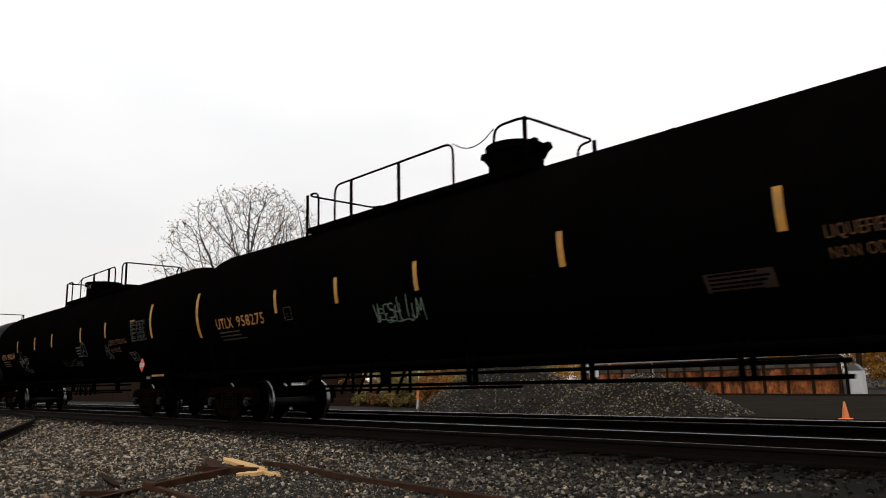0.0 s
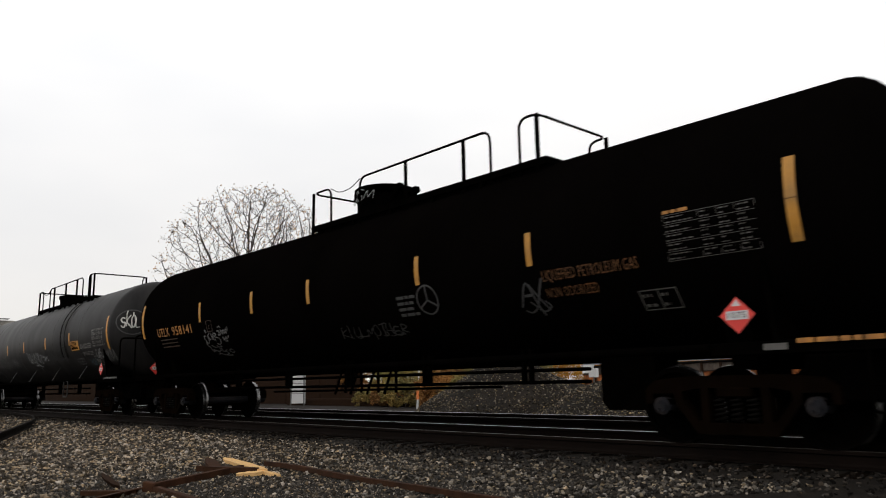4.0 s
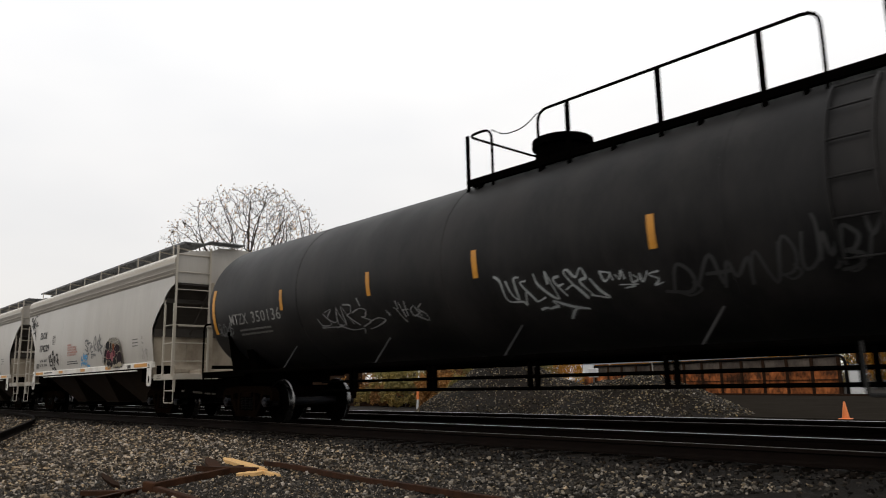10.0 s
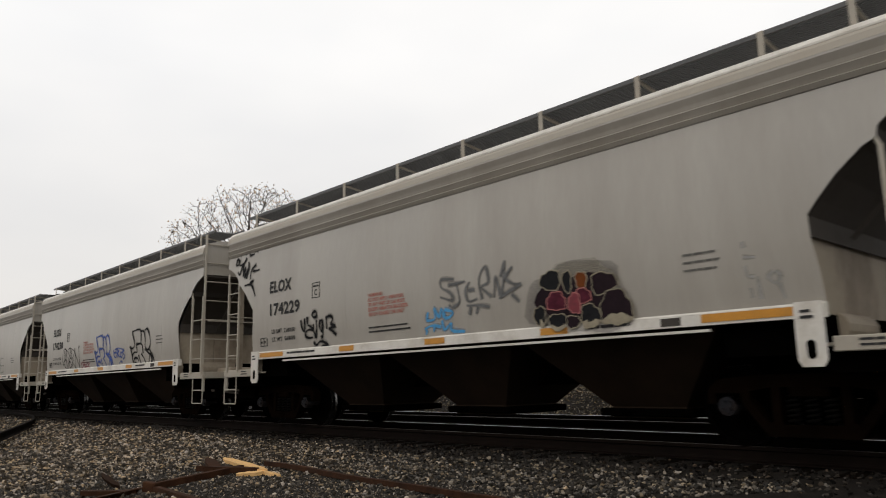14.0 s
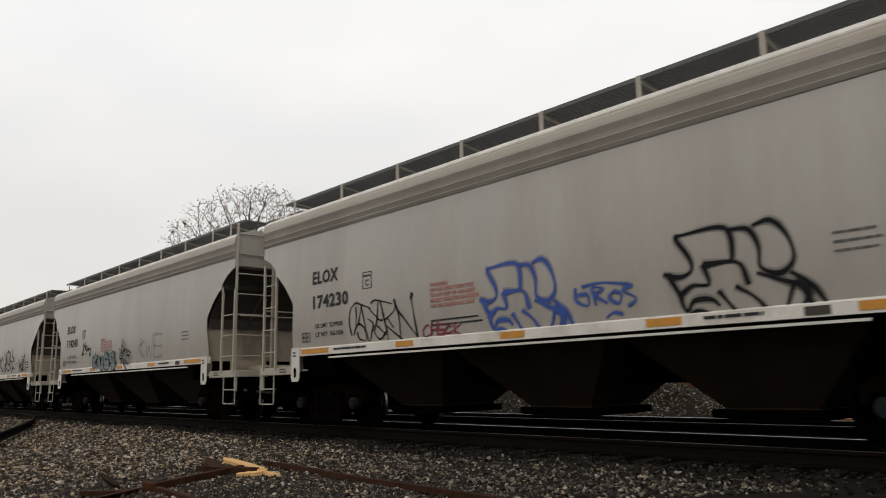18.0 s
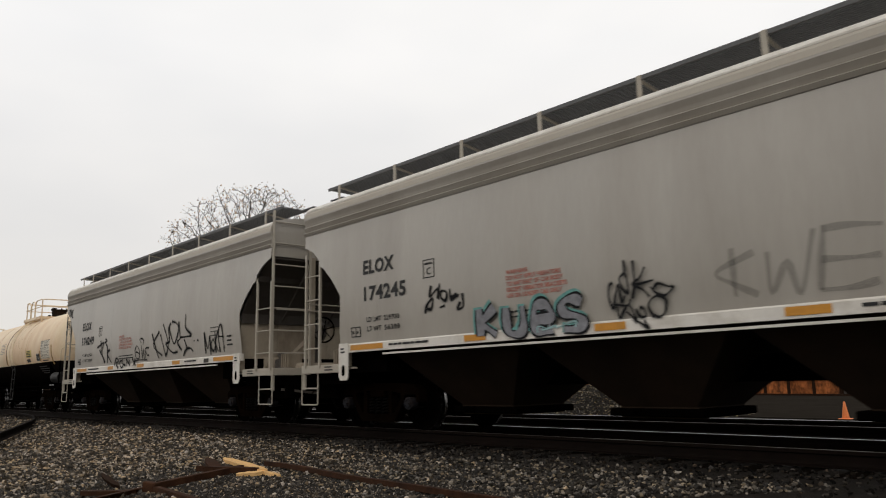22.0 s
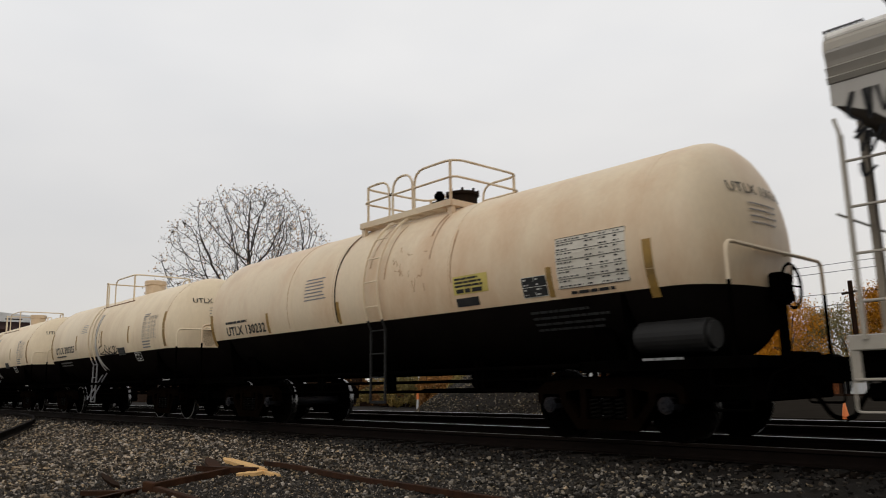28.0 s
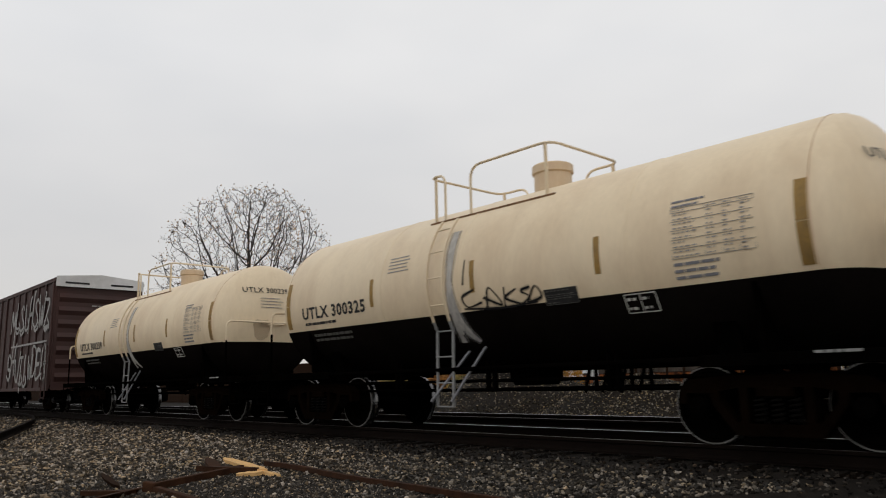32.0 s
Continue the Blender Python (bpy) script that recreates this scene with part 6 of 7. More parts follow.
for i in range(8):
    rod(bm, (1.1 + 0.28 * math.cos(0.785 * i), 0.28 * math.sin(0.785 * i), 4.19), (1.1 + 0.28 * math.cos(0.785 * i), 0.28 * math.sin(0.785 * i), 4.24), 0.025, 6)
part("manway", bm, M_CHUTE, car_t)
for x, h in ((0.0, 4.05), (0.58, 4.32)):
    bm = bmesh.new()
    rod(bm, (x, -0.1, 3.75), (x, -0.1, h), 0.06, 10)
    rod(bm, (x, -0.1, h - 0.12), (x, -0.1, h - 0.05), 0.10, 10)
    rod(bm, (x - 0.18, -0.1, h - 0.2), (x + 0.18, -0.1, h - 0.2), 0.04, 8)
    part("valve", bm, M_FRAME, car_t)
side_ladder(car_t, 0.33, 0.40, D3, 1.72, 3.85, 0.40, M_CREAM, low=0.47, lowmat=M_RESV)
words("UTLX 130232", car_t, D3, -5.3, 1.93, 0.19, M_BLKT, "black stencilled reporting mark and number", width=1.75, bold=0.04)
bars(car_t, D3, -5.3, -4.2, 2.24, 1, 0.05, 0.03, M_BLKT, "small black stencilled line", 120)
part("notice_panel", patch(bmesh.new(), D3, 2.3, 3.03, 2.10, 2.38, 0.006, 2), M_YEL3, car_t, "yellow emergency notice panel")
bars(car_t, D3, 2.34, 2.98, 2.35, 3, 0.03, 0.025, M_BLKT, "unreadable lines on the notice", 121, o=0.0105)
bars(car_t, D3, 2.36, 2.96, 2.18, 1, 0.06, 0.02, M_BLKT, "row of bold figures shown as plain bars", 122, 0.95, o=0.0105)
part("black_panel", patch(bmesh.new(), D3, 2.32, 2.80, 1.91, 2.04, 0.006, 2), M_BLKT, car_t)
table(car_t, D3, 3.68, 4.12, 1.92, 2.2, (0.5,), 4, M_BLKT, M_WHT, "black data plate with white lines", 123)
table(car_t, D3, 4.32, 5.42, 1.98, 2.66, (0.42, 0.62, 0.82), 11, M_PANELW, M_BLKT, "white ruled test data panel", 124)
bars(car_t, D3, 4.5, 5.2, 1.93, 1, 0.04, 0.03, M_BLKT, "small black line", 125)
bars(car_t, D3, -1.95, -1.2, 2.83, 7, 0.022, 0.045, M_SPF, "faded grey block of stencilling", 126)
bars(car_t, D3, 3.7, 5.0, 1.70, 4, 0.035, 0.06, M_SPD2, "dim grey block of stencilling on the belly", 127)
EH2 = lambda u, v, o=0.0: Vector((5.95 + 0.67 * math.sqrt(max(0.0, 1 - (math.hypot(u, v - 2.42) / 1.45) ** 2)) + 0.012 + o, u, v))
words("UTLX 130232", car_t, EH2, -0.75, 3.02, 0.13, M_BLKT, "black number on the tank's end", width=1.3, bold=0.012)
bars(car_t, EH2, -0.45, 0.25, 2.90, 4, 0.014, 0.07, M_SPF, "small black lines on the tank's end", 128)
bm = bmesh.new()
rod(bm, (5.40, -1.12, 1.27), (6.30, -1.12, 1.27), 0.20, 24)
rod(bm, (5.34, -1.12, 1.27), (5.40, -1.12, 1.27), 0.16, 24)
rod(bm, (6.30, -1.12, 1.27), (6.36, -1.12, 1.27), 0.16, 24)
part("air_reservoir", bm, M_RESV, car_t, "dull dark grey air reservoir")
bars(car_t, flat(1.34), 5.5, 6.1, 1.02, 1, 0.03, 0.03, M_GREYL, "small white line on the end sill", 129)
rb = mat("rust_streak", (0.36, 0.20, 0.10), 0.8, vary=0.4, scale=6, bump=0.03)
tag(car_t, D3, 0.75, 2.25, 1.0, 0.85, "0r2m3p6k 5z6v8w 4h7g9h 8m9dagcc dtfrir k8l3 p9qbsatf u5v0 m0n9 hahg rsvr", rb, "faint rusty scratches on the shell", 0.010, name="rust_mark")
for n, (x, top, run, w) in enumerate(((-0.86, 3.75, 0.5, 0.03), (0.12, 3.7, 0.9, 0.025), (0.58, 3.75, 1.2, 0.02), (1.60, 3.8, 0.6, 0.04), (1.72, 3.75, 1.0, 0.02), (2.24, 3.2, 0.9, 0.018))):
    tag(car_t, D3, x, top - run, 0.08, run, "5z8o4c70" if n % 2 else "3z1n6d40", rb, "thin rust run below the platform", w, name="rust_run")
for x in (2.2, -0.98, -2.6):
    seam(car_t, 1.44, 2.42, x, 0.014, 0.006, rb, (-20, 200), "rusty weld line")
seam(car_t, 1.44, 2.42, -0.9, 0.03, 0.012, M_CHUTE, (95, 200), "dark strap round the tank")
belly_gear(car_t, [(1.4, 2.6, 0.66, 1.1, 0.1)], (0.80, 0.64), (2.8, 4.2))


def cream_car(cx, number, mark):
    car = tank_car("cream and black tank car with " + mark, cx, 1.42, 2.37, 5.13, 5.77, 4.45, 6.95, M_CREAM, 0.98, 1.32, M_BELLY, 1.84, seams=(-2.05, -0.1, 2.9), rail_mat=M_CREAM, brackets=False, brake=0)
    stripes(car, D2, (-2.3, 0.2, 2.48), (), 2.11, 2.60, M_YEL4, 0.09)
    stripes(car, D2, (), (-5.07, 5.05), 1.9, 2.4, M_YEL4, 0.11, etall=(1.89, 2.82))
    deck(car, -1.24, 1.46, 0.9, 3.47, M_DECKB)
    rails(car, (-1.27, -0.89, 0, 0, -0.28, 1.41), 0.9, 3.47, 4.29, M_CREAM, foot=0.1, hooks=0.7, pw=0.026, round_=0.24)
    bonnet(car, 0.72, 0.32, 3.7, 4.22, M_TAN)
    side_ladder(car, -0.52, 0.36, D2, 1.60, 3.40, 0.40, M_CREAM, low=0.42, lowmat=M_GREYL)
    bm = bmesh.new()
    bar(bm, (-0.75, -1.42, 0.5), (-0.1, -1.2, 1.25), 0.03, 0.03)
    bar(bm, (-0.3, -1.42, 0.5), (0.25, -1.2, 1.3), 0.03, 0.03)
    part("ladder_brace", bm, M_SPF, car)
    tag(car, D2, -0.42, 1.30, 0.42, 1.9, "azcp8e60 8zamca93 bqdgk5z0 ak8ap4u1", M_SPILL, "pale spill stain beside the ladder", 0.12, name="drip_stain")
    words("UTLX 300325" if number else "UTLX 300239", car, D2, -4.55, 2.06, 0.21, M_BLKT, "black stencilled reporting mark and number", width=2.05, bold=0.04)
    bars(car, D2, -4.5, -3.4, 1.98, 1, 0.05, 0.03, M_BLKT, "small black stencilled line", 140)
    bars(car, D2, -4.3, -2.9, 1.74, 2, 0.05, 0.05, M_GREYT, "dim stencilling on the black belly", 141)
    bars(car, D2, -1.85, -1.3, 2.92, 5, 0.018, 0.045, M_SPP, "faded grey block of stencilling", 142)
    table(car, D2, 3.55, 4.55, 2.15, 2.76, (0.42, 0.62, 0.82), 11, None, M_SPP, "grey ruled test data table", 143)
    bars(car, D2, 3.55, 4.2, 2.10, 3, 0.035, 0.045, M_SPF, "small black lines below the table", 144)
    bars(car, D2, 3.55, 4.0, 2.86, 2, 0.025, 0.035, M_SPF, "small black heading", 145)
    table(car, D2, 1.55, 2.1, 1.78, 2.0, (), 4, M_BLKT, M_GREYT, "black panel with grey lines", 146)
    table(car, D2, 2.78, 3.22, 1.55, 1.80, (0.5,), 2, None, M_WHT, "white outlined square", 147)
    EH3 = lambda u, v, o=0.0: Vector((5.13 + 0.64 * math.sqrt(max(0.0, 1 - (math.hypot(u, v - 2.37) / 1.43) ** 2)) + 0.012 + o, u, v))
    words("UTLX 300325" if number else "UTLX 300239", car, EH3, -0.85, 3.03, 0.125, M_BLKT, "black number on the tank's end", width=1.15, bold=0.014)
    bars(car, EH3, -0.45, 0.15, 2.90, 4, 0.014, 0.06, M_SPF, "small black lines on the tank's end", 148)
    bars(car, flat(1.34), 5.0, 5.6, 1.03, 1, 0.03, 0.03, M_GREYL, "small white line on the end sill", 149)
    for x in (-5.13, 5.13):
        seam(car, 1.42, 2.37, x, 0.012, 0.004, rb, (-20, 200), "thin weld line of the tank's head")
    blot(car, EH3, -0.42, 2.14, 0.42, 0.5, overspray(M_DECKB), "brown smudge on the tank's end", 151, name="smudge")
    bm = bmesh.new()
    pipe(bm, [EH3(-0.10 - 0.16, 2.25, 0.0), EH3(-0.10 - 0.16, 2.25, 0.14), EH3(-0.10 + 0.16, 2.25, 0.14), EH3(-0.10 + 0.16, 2.25, 0.0)], 0.02, 6, 0.03)
    part("head_grab", bm, M_CREAM, car, "short grab iron on the tank's end")
    belly_gear(car, [(-0.1, 0.5, 0.72, 1.1, 0)], (0.80, 0.66), (1.4, 2.6))
    return car


car_u = cream_car(-61.77, True, "black sprayed tag")
tag(car_u, D2, -0.04, 1.83, 1.53, 0.80, "6e0a2395 b1dei2a8 j0kd pbk6q1 vbr9u5q0 t1xbz4t1 2z1i 02h0x1", M_SPK, "black sprayed tag", 0.035)
car_v = cream_car(-75.47, False, "faded stencils")

# ---- boxcar ----
car_w = thing("boxcar", "rust-brown boxcar with white roof end and pale graffiti", "boxcar", "", at=(-90.82, 0, 0))
BX, BY, BZ0, BZ1 = 7.9, 1.52, 1.02, 4.72
for s in (-1, 1):
    bm = bmesh.new()
    box(bm, -BX, BX, s * BY - 0.03, s * BY + 0.03, BZ0 - 0.15, BZ1)
    part("side_wall", bm, M_BOX, car_w)
    for i in range(17):
        x = -BX + 0.1 + 0.975 * i
        bm = bmesh.new()
        box(bm, x - 0.06, x + 0.06, s * BY + s * 0.03, s * BY + s * 0.09, BZ0 - 0.1, BZ1, 0.01)
        part("side_post", bm, M_BOX, car_w)
    bm = bmesh.new()
    box(bm, -BX, BX, s * BY + s * 0.03, s * BY + s * 0.10, BZ0 - 0.22, BZ0 - 0.1, 0.01)
    part("side_sill", bm, M_BOX, car_w)
for k in (-1, 1):
    bm = bmesh.new()
    box(bm, k * BX - 0.03, k * BX + 0.03, -BY + 0.03, BY - 0.03, BZ0 - 0.2, BZ1)
    part("end_wall", bm, M_BOX, car_w)
    for i in range(7):
        z = BZ0 + 0.25 + 0.48 * i
        bm = bmesh.new()
        slab(bm, [(k * (BX + 0.03), z - 0.16), (k * (BX + 0.11), z), (k * (BX + 0.03), z + 0.16)], "y", -BY + 0.12, BY - 0.12)
        part("end_corrugation", bm, M_BOX, car_w)
    bm = bmesh.new()
    slab(bm, [(-BY - 0.05, 4.55), (BY + 0.05, 4.55), (BY + 0.05, 4.92), (0, 5.06), (-BY - 0.05, 4.92)], "x", k * (BX + 0.115), k * (BX + 0.15))
    e = part("roof_end_panel", bm, M_BOXW, car_w, "white end panel with two black dashes")
    for y in (-0.85, 0.75):
        bm = bmesh.new()
        box(bm, k * (BX + 0.15), k * (BX + 0.158), y - 0.42, y + 0.42, 4.66, 4.73)
        part("black_dash", bm, M_BLKT, e)
    coupler(car_w, 8.3, k, M_FRAME)
    truck(car_w, k * 6.2)
bm = bmesh.new()
slab(bm, [(-BY - 0.08, 4.72), (BY + 0.08, 4.72), (BY + 0.08, 4.86), (0, 5.02), (-BY - 0.08, 4.86)], "x", -BX - 0.11, BX + 0.11)
part("roof", bm, M_BOX, car_w)
bm = bmesh.new()
box(bm, -BX, BX, -BY, BY, 0.8, 1.0)
part("underframe", bm, M_FRAME, car_w)
FB = flat(1.615)
spray(car_w, FB, "MLSIHSWZ", 2.2, 3.2, 5.4, 0.95, M_SPP, "tall pale graffiti letters", 0.16, 160, 0.05, 0.15)
spray(car_w, FB, "SHUTIWDEH", 2.0, 1.25, 5.6, 0.9, M_SPP, "tall pale graffiti letters", 0.15, 161, 0.05, 0.2)
part("scrawl_band", patch(bmesh.new(), FB, 2.4, 7.5, 2.55, 2.62, 0.006), M_SPP, car_w)
bars(car_w, head(BX + 0.14, 1), -0.3, 0.9, 3.9, 1, 0.05, 0.05, M_SPP, "small pale end stencilling", 162)
for (x, y, z0, z1) in ((BX - 0.5, -1.66, 0.5, 2.4), (BX - 0.05, -1.66, 0.5, 2.4)):
    part("ladder_stile", rod(bmesh.new(), (x, y, z0), (x, y, z1), 0.02, 6), M_BOX, car_w)
for i in range(5):
    part("ladder_rung", rod(bmesh.new(), (BX - 0.5, -1.66, 0.55 + 0.42 * i), (BX - 0.05, -1.66, 0.55 + 0.42 * i), 0.014, 6), M_BOX, car_w)

CARS = [car_a, car_b, car_c, h1, h2, h3, h4, car_t, car_u, car_v, car_w]


# ---- ground and track ----
def bed(y):
    pts = ((-2500, -0.55), (-14, -0.52), (-7, -0.46), (-3.4, -0.38), (-2.4, -0.32), (-1.8, -0.25), (-1.4, -0.205), (5.2, -0.205), (5.9, -0.27), (7.5, -0.32), (60, -0.31), (2500, -0.31))
    for (a, p), (b, q) in zip(pts, pts[1:]):
        if y <= b:
            return p + (q - p) * (y - a) / (b - a)
    return pts[-1][1]


def lumps(x, y):
    k = 1.0 if -12 < y < -1.2 and -45 < x < 6 else 0.0
    return k * 0.035 * (noise.noise(Vector((x * 0.5, y * 0.5, 3.1))) + 0.5 * noise.noise(Vector((x * 1.9, y * 1.9, 7.7))))


xs = [-2500, -900, -300, -150, -90, -65] + [-50 + 0.4 * i for i in range(141)] + [8, 12, 20, 40, 100, 300, 900, 2500]
ys = [-2500, -600, -150, -50, -25, -16] + [-12 + 0.3 * i for i in range(62)] + [7.5, 9, 12, 16, 22, 30, 45, 60, 100, 250, 700, 2500]
bm = bmesh.new()
grid = [[bm.verts.new((x, y, bed(y) + lumps(x, y))) for y in ys] for x in xs]
for a, b in zip(grid, grid[1:]):
    for j in range(len(ys) - 1):
        bm.faces.new((a[j], b[j], b[j + 1], a[j + 1]))
tagged(part("ground", bm, M_GROUND, smooth=True), "grey-brown ballast and dirt ground beside the railway", "ground", kind="structure")

RAILP = [(-0.070, -0.185), (0.070, -0.185), (0.070, -0.172), (0.018, -0.155), (0.009, -0.135), (0.009, -0.055), (0.036, -0.040), (0.036, -0.010), (0.030, -0.003), (-0.030, -0.003), (-0.036, -0.010), (-0.036, -0.040), (-0.009, -0.055), (-0.009, -0.135), (-0.018, -0.155), (-0.070, -0.172)]
me_tie = None


def railway(y0, label):
    global me_tie
    t = thing("railway_track", label, "railway track", "parallel railway tracks", kind="structure", at=(0, y0, 0))
    for s in (-1, 1):
        y = s * 0.7525
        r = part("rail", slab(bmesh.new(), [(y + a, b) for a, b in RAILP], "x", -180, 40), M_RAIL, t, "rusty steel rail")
        part("rail_head", slab(bmesh.new(), [(y - 0.031, -0.0031), (y + 0.031, -0.0031), (y + 0.027, 0.0), (y - 0.027, 0.0)], "x", -180, 40), M_RHEAD if s > 0 else M_RDULL, r, "polished running surface" if s > 0 else "dim running surface")
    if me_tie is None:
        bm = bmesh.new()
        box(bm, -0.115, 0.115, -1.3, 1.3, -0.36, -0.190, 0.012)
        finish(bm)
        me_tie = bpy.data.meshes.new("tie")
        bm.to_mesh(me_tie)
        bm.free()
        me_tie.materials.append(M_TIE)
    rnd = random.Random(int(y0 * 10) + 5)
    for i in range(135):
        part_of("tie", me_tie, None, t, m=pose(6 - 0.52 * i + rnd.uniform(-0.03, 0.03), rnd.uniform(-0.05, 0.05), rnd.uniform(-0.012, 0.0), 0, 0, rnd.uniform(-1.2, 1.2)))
    return t


railway(0.0, "near railway track with rusty rails and dark wooden ties")
railway(3.85, "far railway track with rusty rails and dark wooden ties")

# turnout leaving towards the camera's side
siding = thing("siding_track", "curving rusty rails of a siding half buried in dirt", "railway track", kind="structure")
line = [(-40.0, -0.60), (-36.0, -0.78), (-31.9, -1.28), (-27.0, -2.45), (-23.2, -3.70), (-20.2, -4.72), (-18.5, -5.30), (-15.0, -6.75), (-11.0, -8.75), (-7.0, -11.2)]
for off in (0.0, -1.5):
    pts = bend([(x, y + off * (1.05 if off else 1), -0.10) for x, y in line], 1.6, 4)
    bm = bmesh.new()
    last = None
    for i, p in enumerate(pts):
        d = (pts[min(i + 1, len(pts) - 1)] - pts[max(i - 1, 0)]).normalized()
        n = Vector((-d.y, d.x, 0))
        ring = [bm.verts.new(p + n * a + Vector((0, 0, b))) for a, b in RAILP]
        if last:
            for k in range(len(ring)):
                bm.faces.new((last[k], last[(k + 1) % len(ring)], ring[(k + 1) % len(ring)], ring[k]))
        last = ring
    part("rail", bm, M_RAIL, siding)


def stones(name, label, pts, size, material, seed, flat_z=0.7):
    """Many broken stones in one mesh: jittered icosahedra."""
    rng = np.random.default_rng(seed)
    g = (1 + 5 ** 0.5) / 2
    v = np.array([(-1, g, 0), (1, g, 0), (-1, -g, 0), (1, -g, 0), (0, -1, g), (0, 1, g), (0, -1, -g), (0, 1, -g), (g, 0, -1), (g, 0, 1), (-g, 0, -1), (-g, 0, 1)]) / 1.9
    f = np.array([(0, 11, 5), (0, 5, 1), (0, 1, 7), (0, 7, 10), (0, 10, 11), (1, 5, 9), (5, 11, 4), (11, 10, 2), (10, 7, 6), (7, 1, 8), (3, 9, 4), (3, 4, 2), (3, 2, 6), (3, 6, 8), (3, 8, 9), (4, 9, 5), (2, 4, 11), (6, 2, 10), (8, 6, 7), (9, 8, 1)])
    n = len(pts)
    pts = np.asarray(pts)
    s = np.asarray(size)[:, None, None] * 0.5
    jit = v[None] * rng.uniform(0.4, 1.25, (n, 12, 1)) * s
    jit = jit * rng.uniform(0.65, 1.3, (n, 1, 3)) * np.array([1, 1, flat_z])
    a, t = rng.uniform(0, 6.283, n), rng.normal(0, 0.5, n)
    ca, sa, ct, st = np.cos(a), np.sin(a), np.cos(t), np.sin(t)
    x, y, z = jit[..., 0], jit[..., 1], jit[..., 2]
    y, z = y * ct[:, None] - z * st[:, None], y * st[:, None] + z * ct[:, None]
    x, y = x * ca[:, None] - y * sa[:, None], x * sa[:, None] + y * ca[:, None]
    co = np.stack([x, y, z], -1) + pts[:, None, :]
    fa = (f[None] + (np.arange(n) * 12)[:, None, None]).reshape(-1, 3)
    me = bpy.data.meshes.new(name)
    me.from_pydata(co.reshape(-1, 3).tolist(), [], fa.tolist())
    return tagged(part_of(name, me, material), label, "gravel", kind="stuff")


def ground_z(x, y):
    return bed(y) + lumps(x, y)


rnd = random.Random(11)
both = ([], []), ([], [])
for x0, x1, y0, y1, count, smin, smax in ((-13, 3, -7.8, -1.35, 66000, 0.028, 0.064), (-24, -13, -7.5, -1.35, 36000, 0.038, 0.086), (-42, -24, -7.5, -1.3, 20000, 0.055, 0.11)):
    for _ in range(count):
        x, y = rnd.uniform(x0, x1), rnd.uniform(y0, y1)
        if y < -1.65 + 0.827 * (x + 2.6) or (y < -3.4 - 0.20 * (x + 10) - 3.9):
            continue
        if y < -3.35 + 0.06 * (x + 9.5) and y > -7.2 and x > -11.0 and rnd.random() < 0.8:
            continue
        if y > -2.0 + 0.45 * rnd.random() ** 2:
            continue
        s = rnd.uniform(smin, smax) * (1.25 if rnd.random() < 0.12 else 1.0)
        # Stones towards the right-hand side take the darker material.
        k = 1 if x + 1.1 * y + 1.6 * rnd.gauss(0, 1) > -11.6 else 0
        both[k][0].append((x, y, ground_z(x, y) + s * rnd.uniform(-0.1, 0.42)))
        both[k][1].append(s)
stones("ballast", "broken grey-brown ballast stones beside the track", *both[0], M_STONE, 21)
stones("damp_ballast", "dark ballast stones beside the track", *both[1], M_STONE4, 24)
pts, size = [], []
for _ in range(30000):
    x, y = rnd.uniform(-11.2, -3), rnd.uniform(-7.0, -3.1)
    if y < -1.65 + 0.827 * (x + 2.6) or y > -3.3 + 0.06 * (x + 9.5):
        continue
    s = rnd.uniform(0.012, 0.028)
    pts.append((x, y, ground_z(x, y) + s * 0.12))
    size.append(s)
stones("fine_gravel", "fine grey-brown gravel beyond the ballast edge", pts, size, M_STONE2, 22)
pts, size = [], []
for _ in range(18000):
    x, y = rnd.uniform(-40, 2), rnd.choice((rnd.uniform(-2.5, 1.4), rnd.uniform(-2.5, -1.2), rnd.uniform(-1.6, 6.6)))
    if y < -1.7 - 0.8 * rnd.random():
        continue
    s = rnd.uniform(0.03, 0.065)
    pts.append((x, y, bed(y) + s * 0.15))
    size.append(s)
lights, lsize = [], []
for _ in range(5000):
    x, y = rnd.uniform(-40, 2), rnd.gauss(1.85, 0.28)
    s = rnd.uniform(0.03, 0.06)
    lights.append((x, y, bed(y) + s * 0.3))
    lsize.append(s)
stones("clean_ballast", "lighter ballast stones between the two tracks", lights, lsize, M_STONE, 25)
stones("track_ballast", "dark ballast stones between and beside the ties", pts, size, M_STONE3, 23)


# ---- scrap in the foreground ----
def spot(x, y, dz=0.0):
    return Vector((x, y, ground_z(x, y) + dz))


scrap = thing("scrap_iron", "rusty half-buried angle-iron frame lying on the ballast", "scrap metal")


def angle_iron(a, b, w, name="frame_bar"):
    bm = bmesh.new()
    d = (b - a).normalized()
    n = Vector((-d.y, d.x, 0)).normalized()
    for dn, dz, ww, tt in ((0, 0, w, 0.012), ):
        bar(bm, a + Vector((0, 0, w / 2)), b + Vector((0, 0, w / 2)), 0.012, w, (0, 0, 1))
        bar(bm, a + n * w / 2 + Vector((0, 0, w)), b + n * w / 2 + Vector((0, 0, w)), w, 0.012, (0, 0, 1))
    return part(name, bm, M_RUST, scrap)


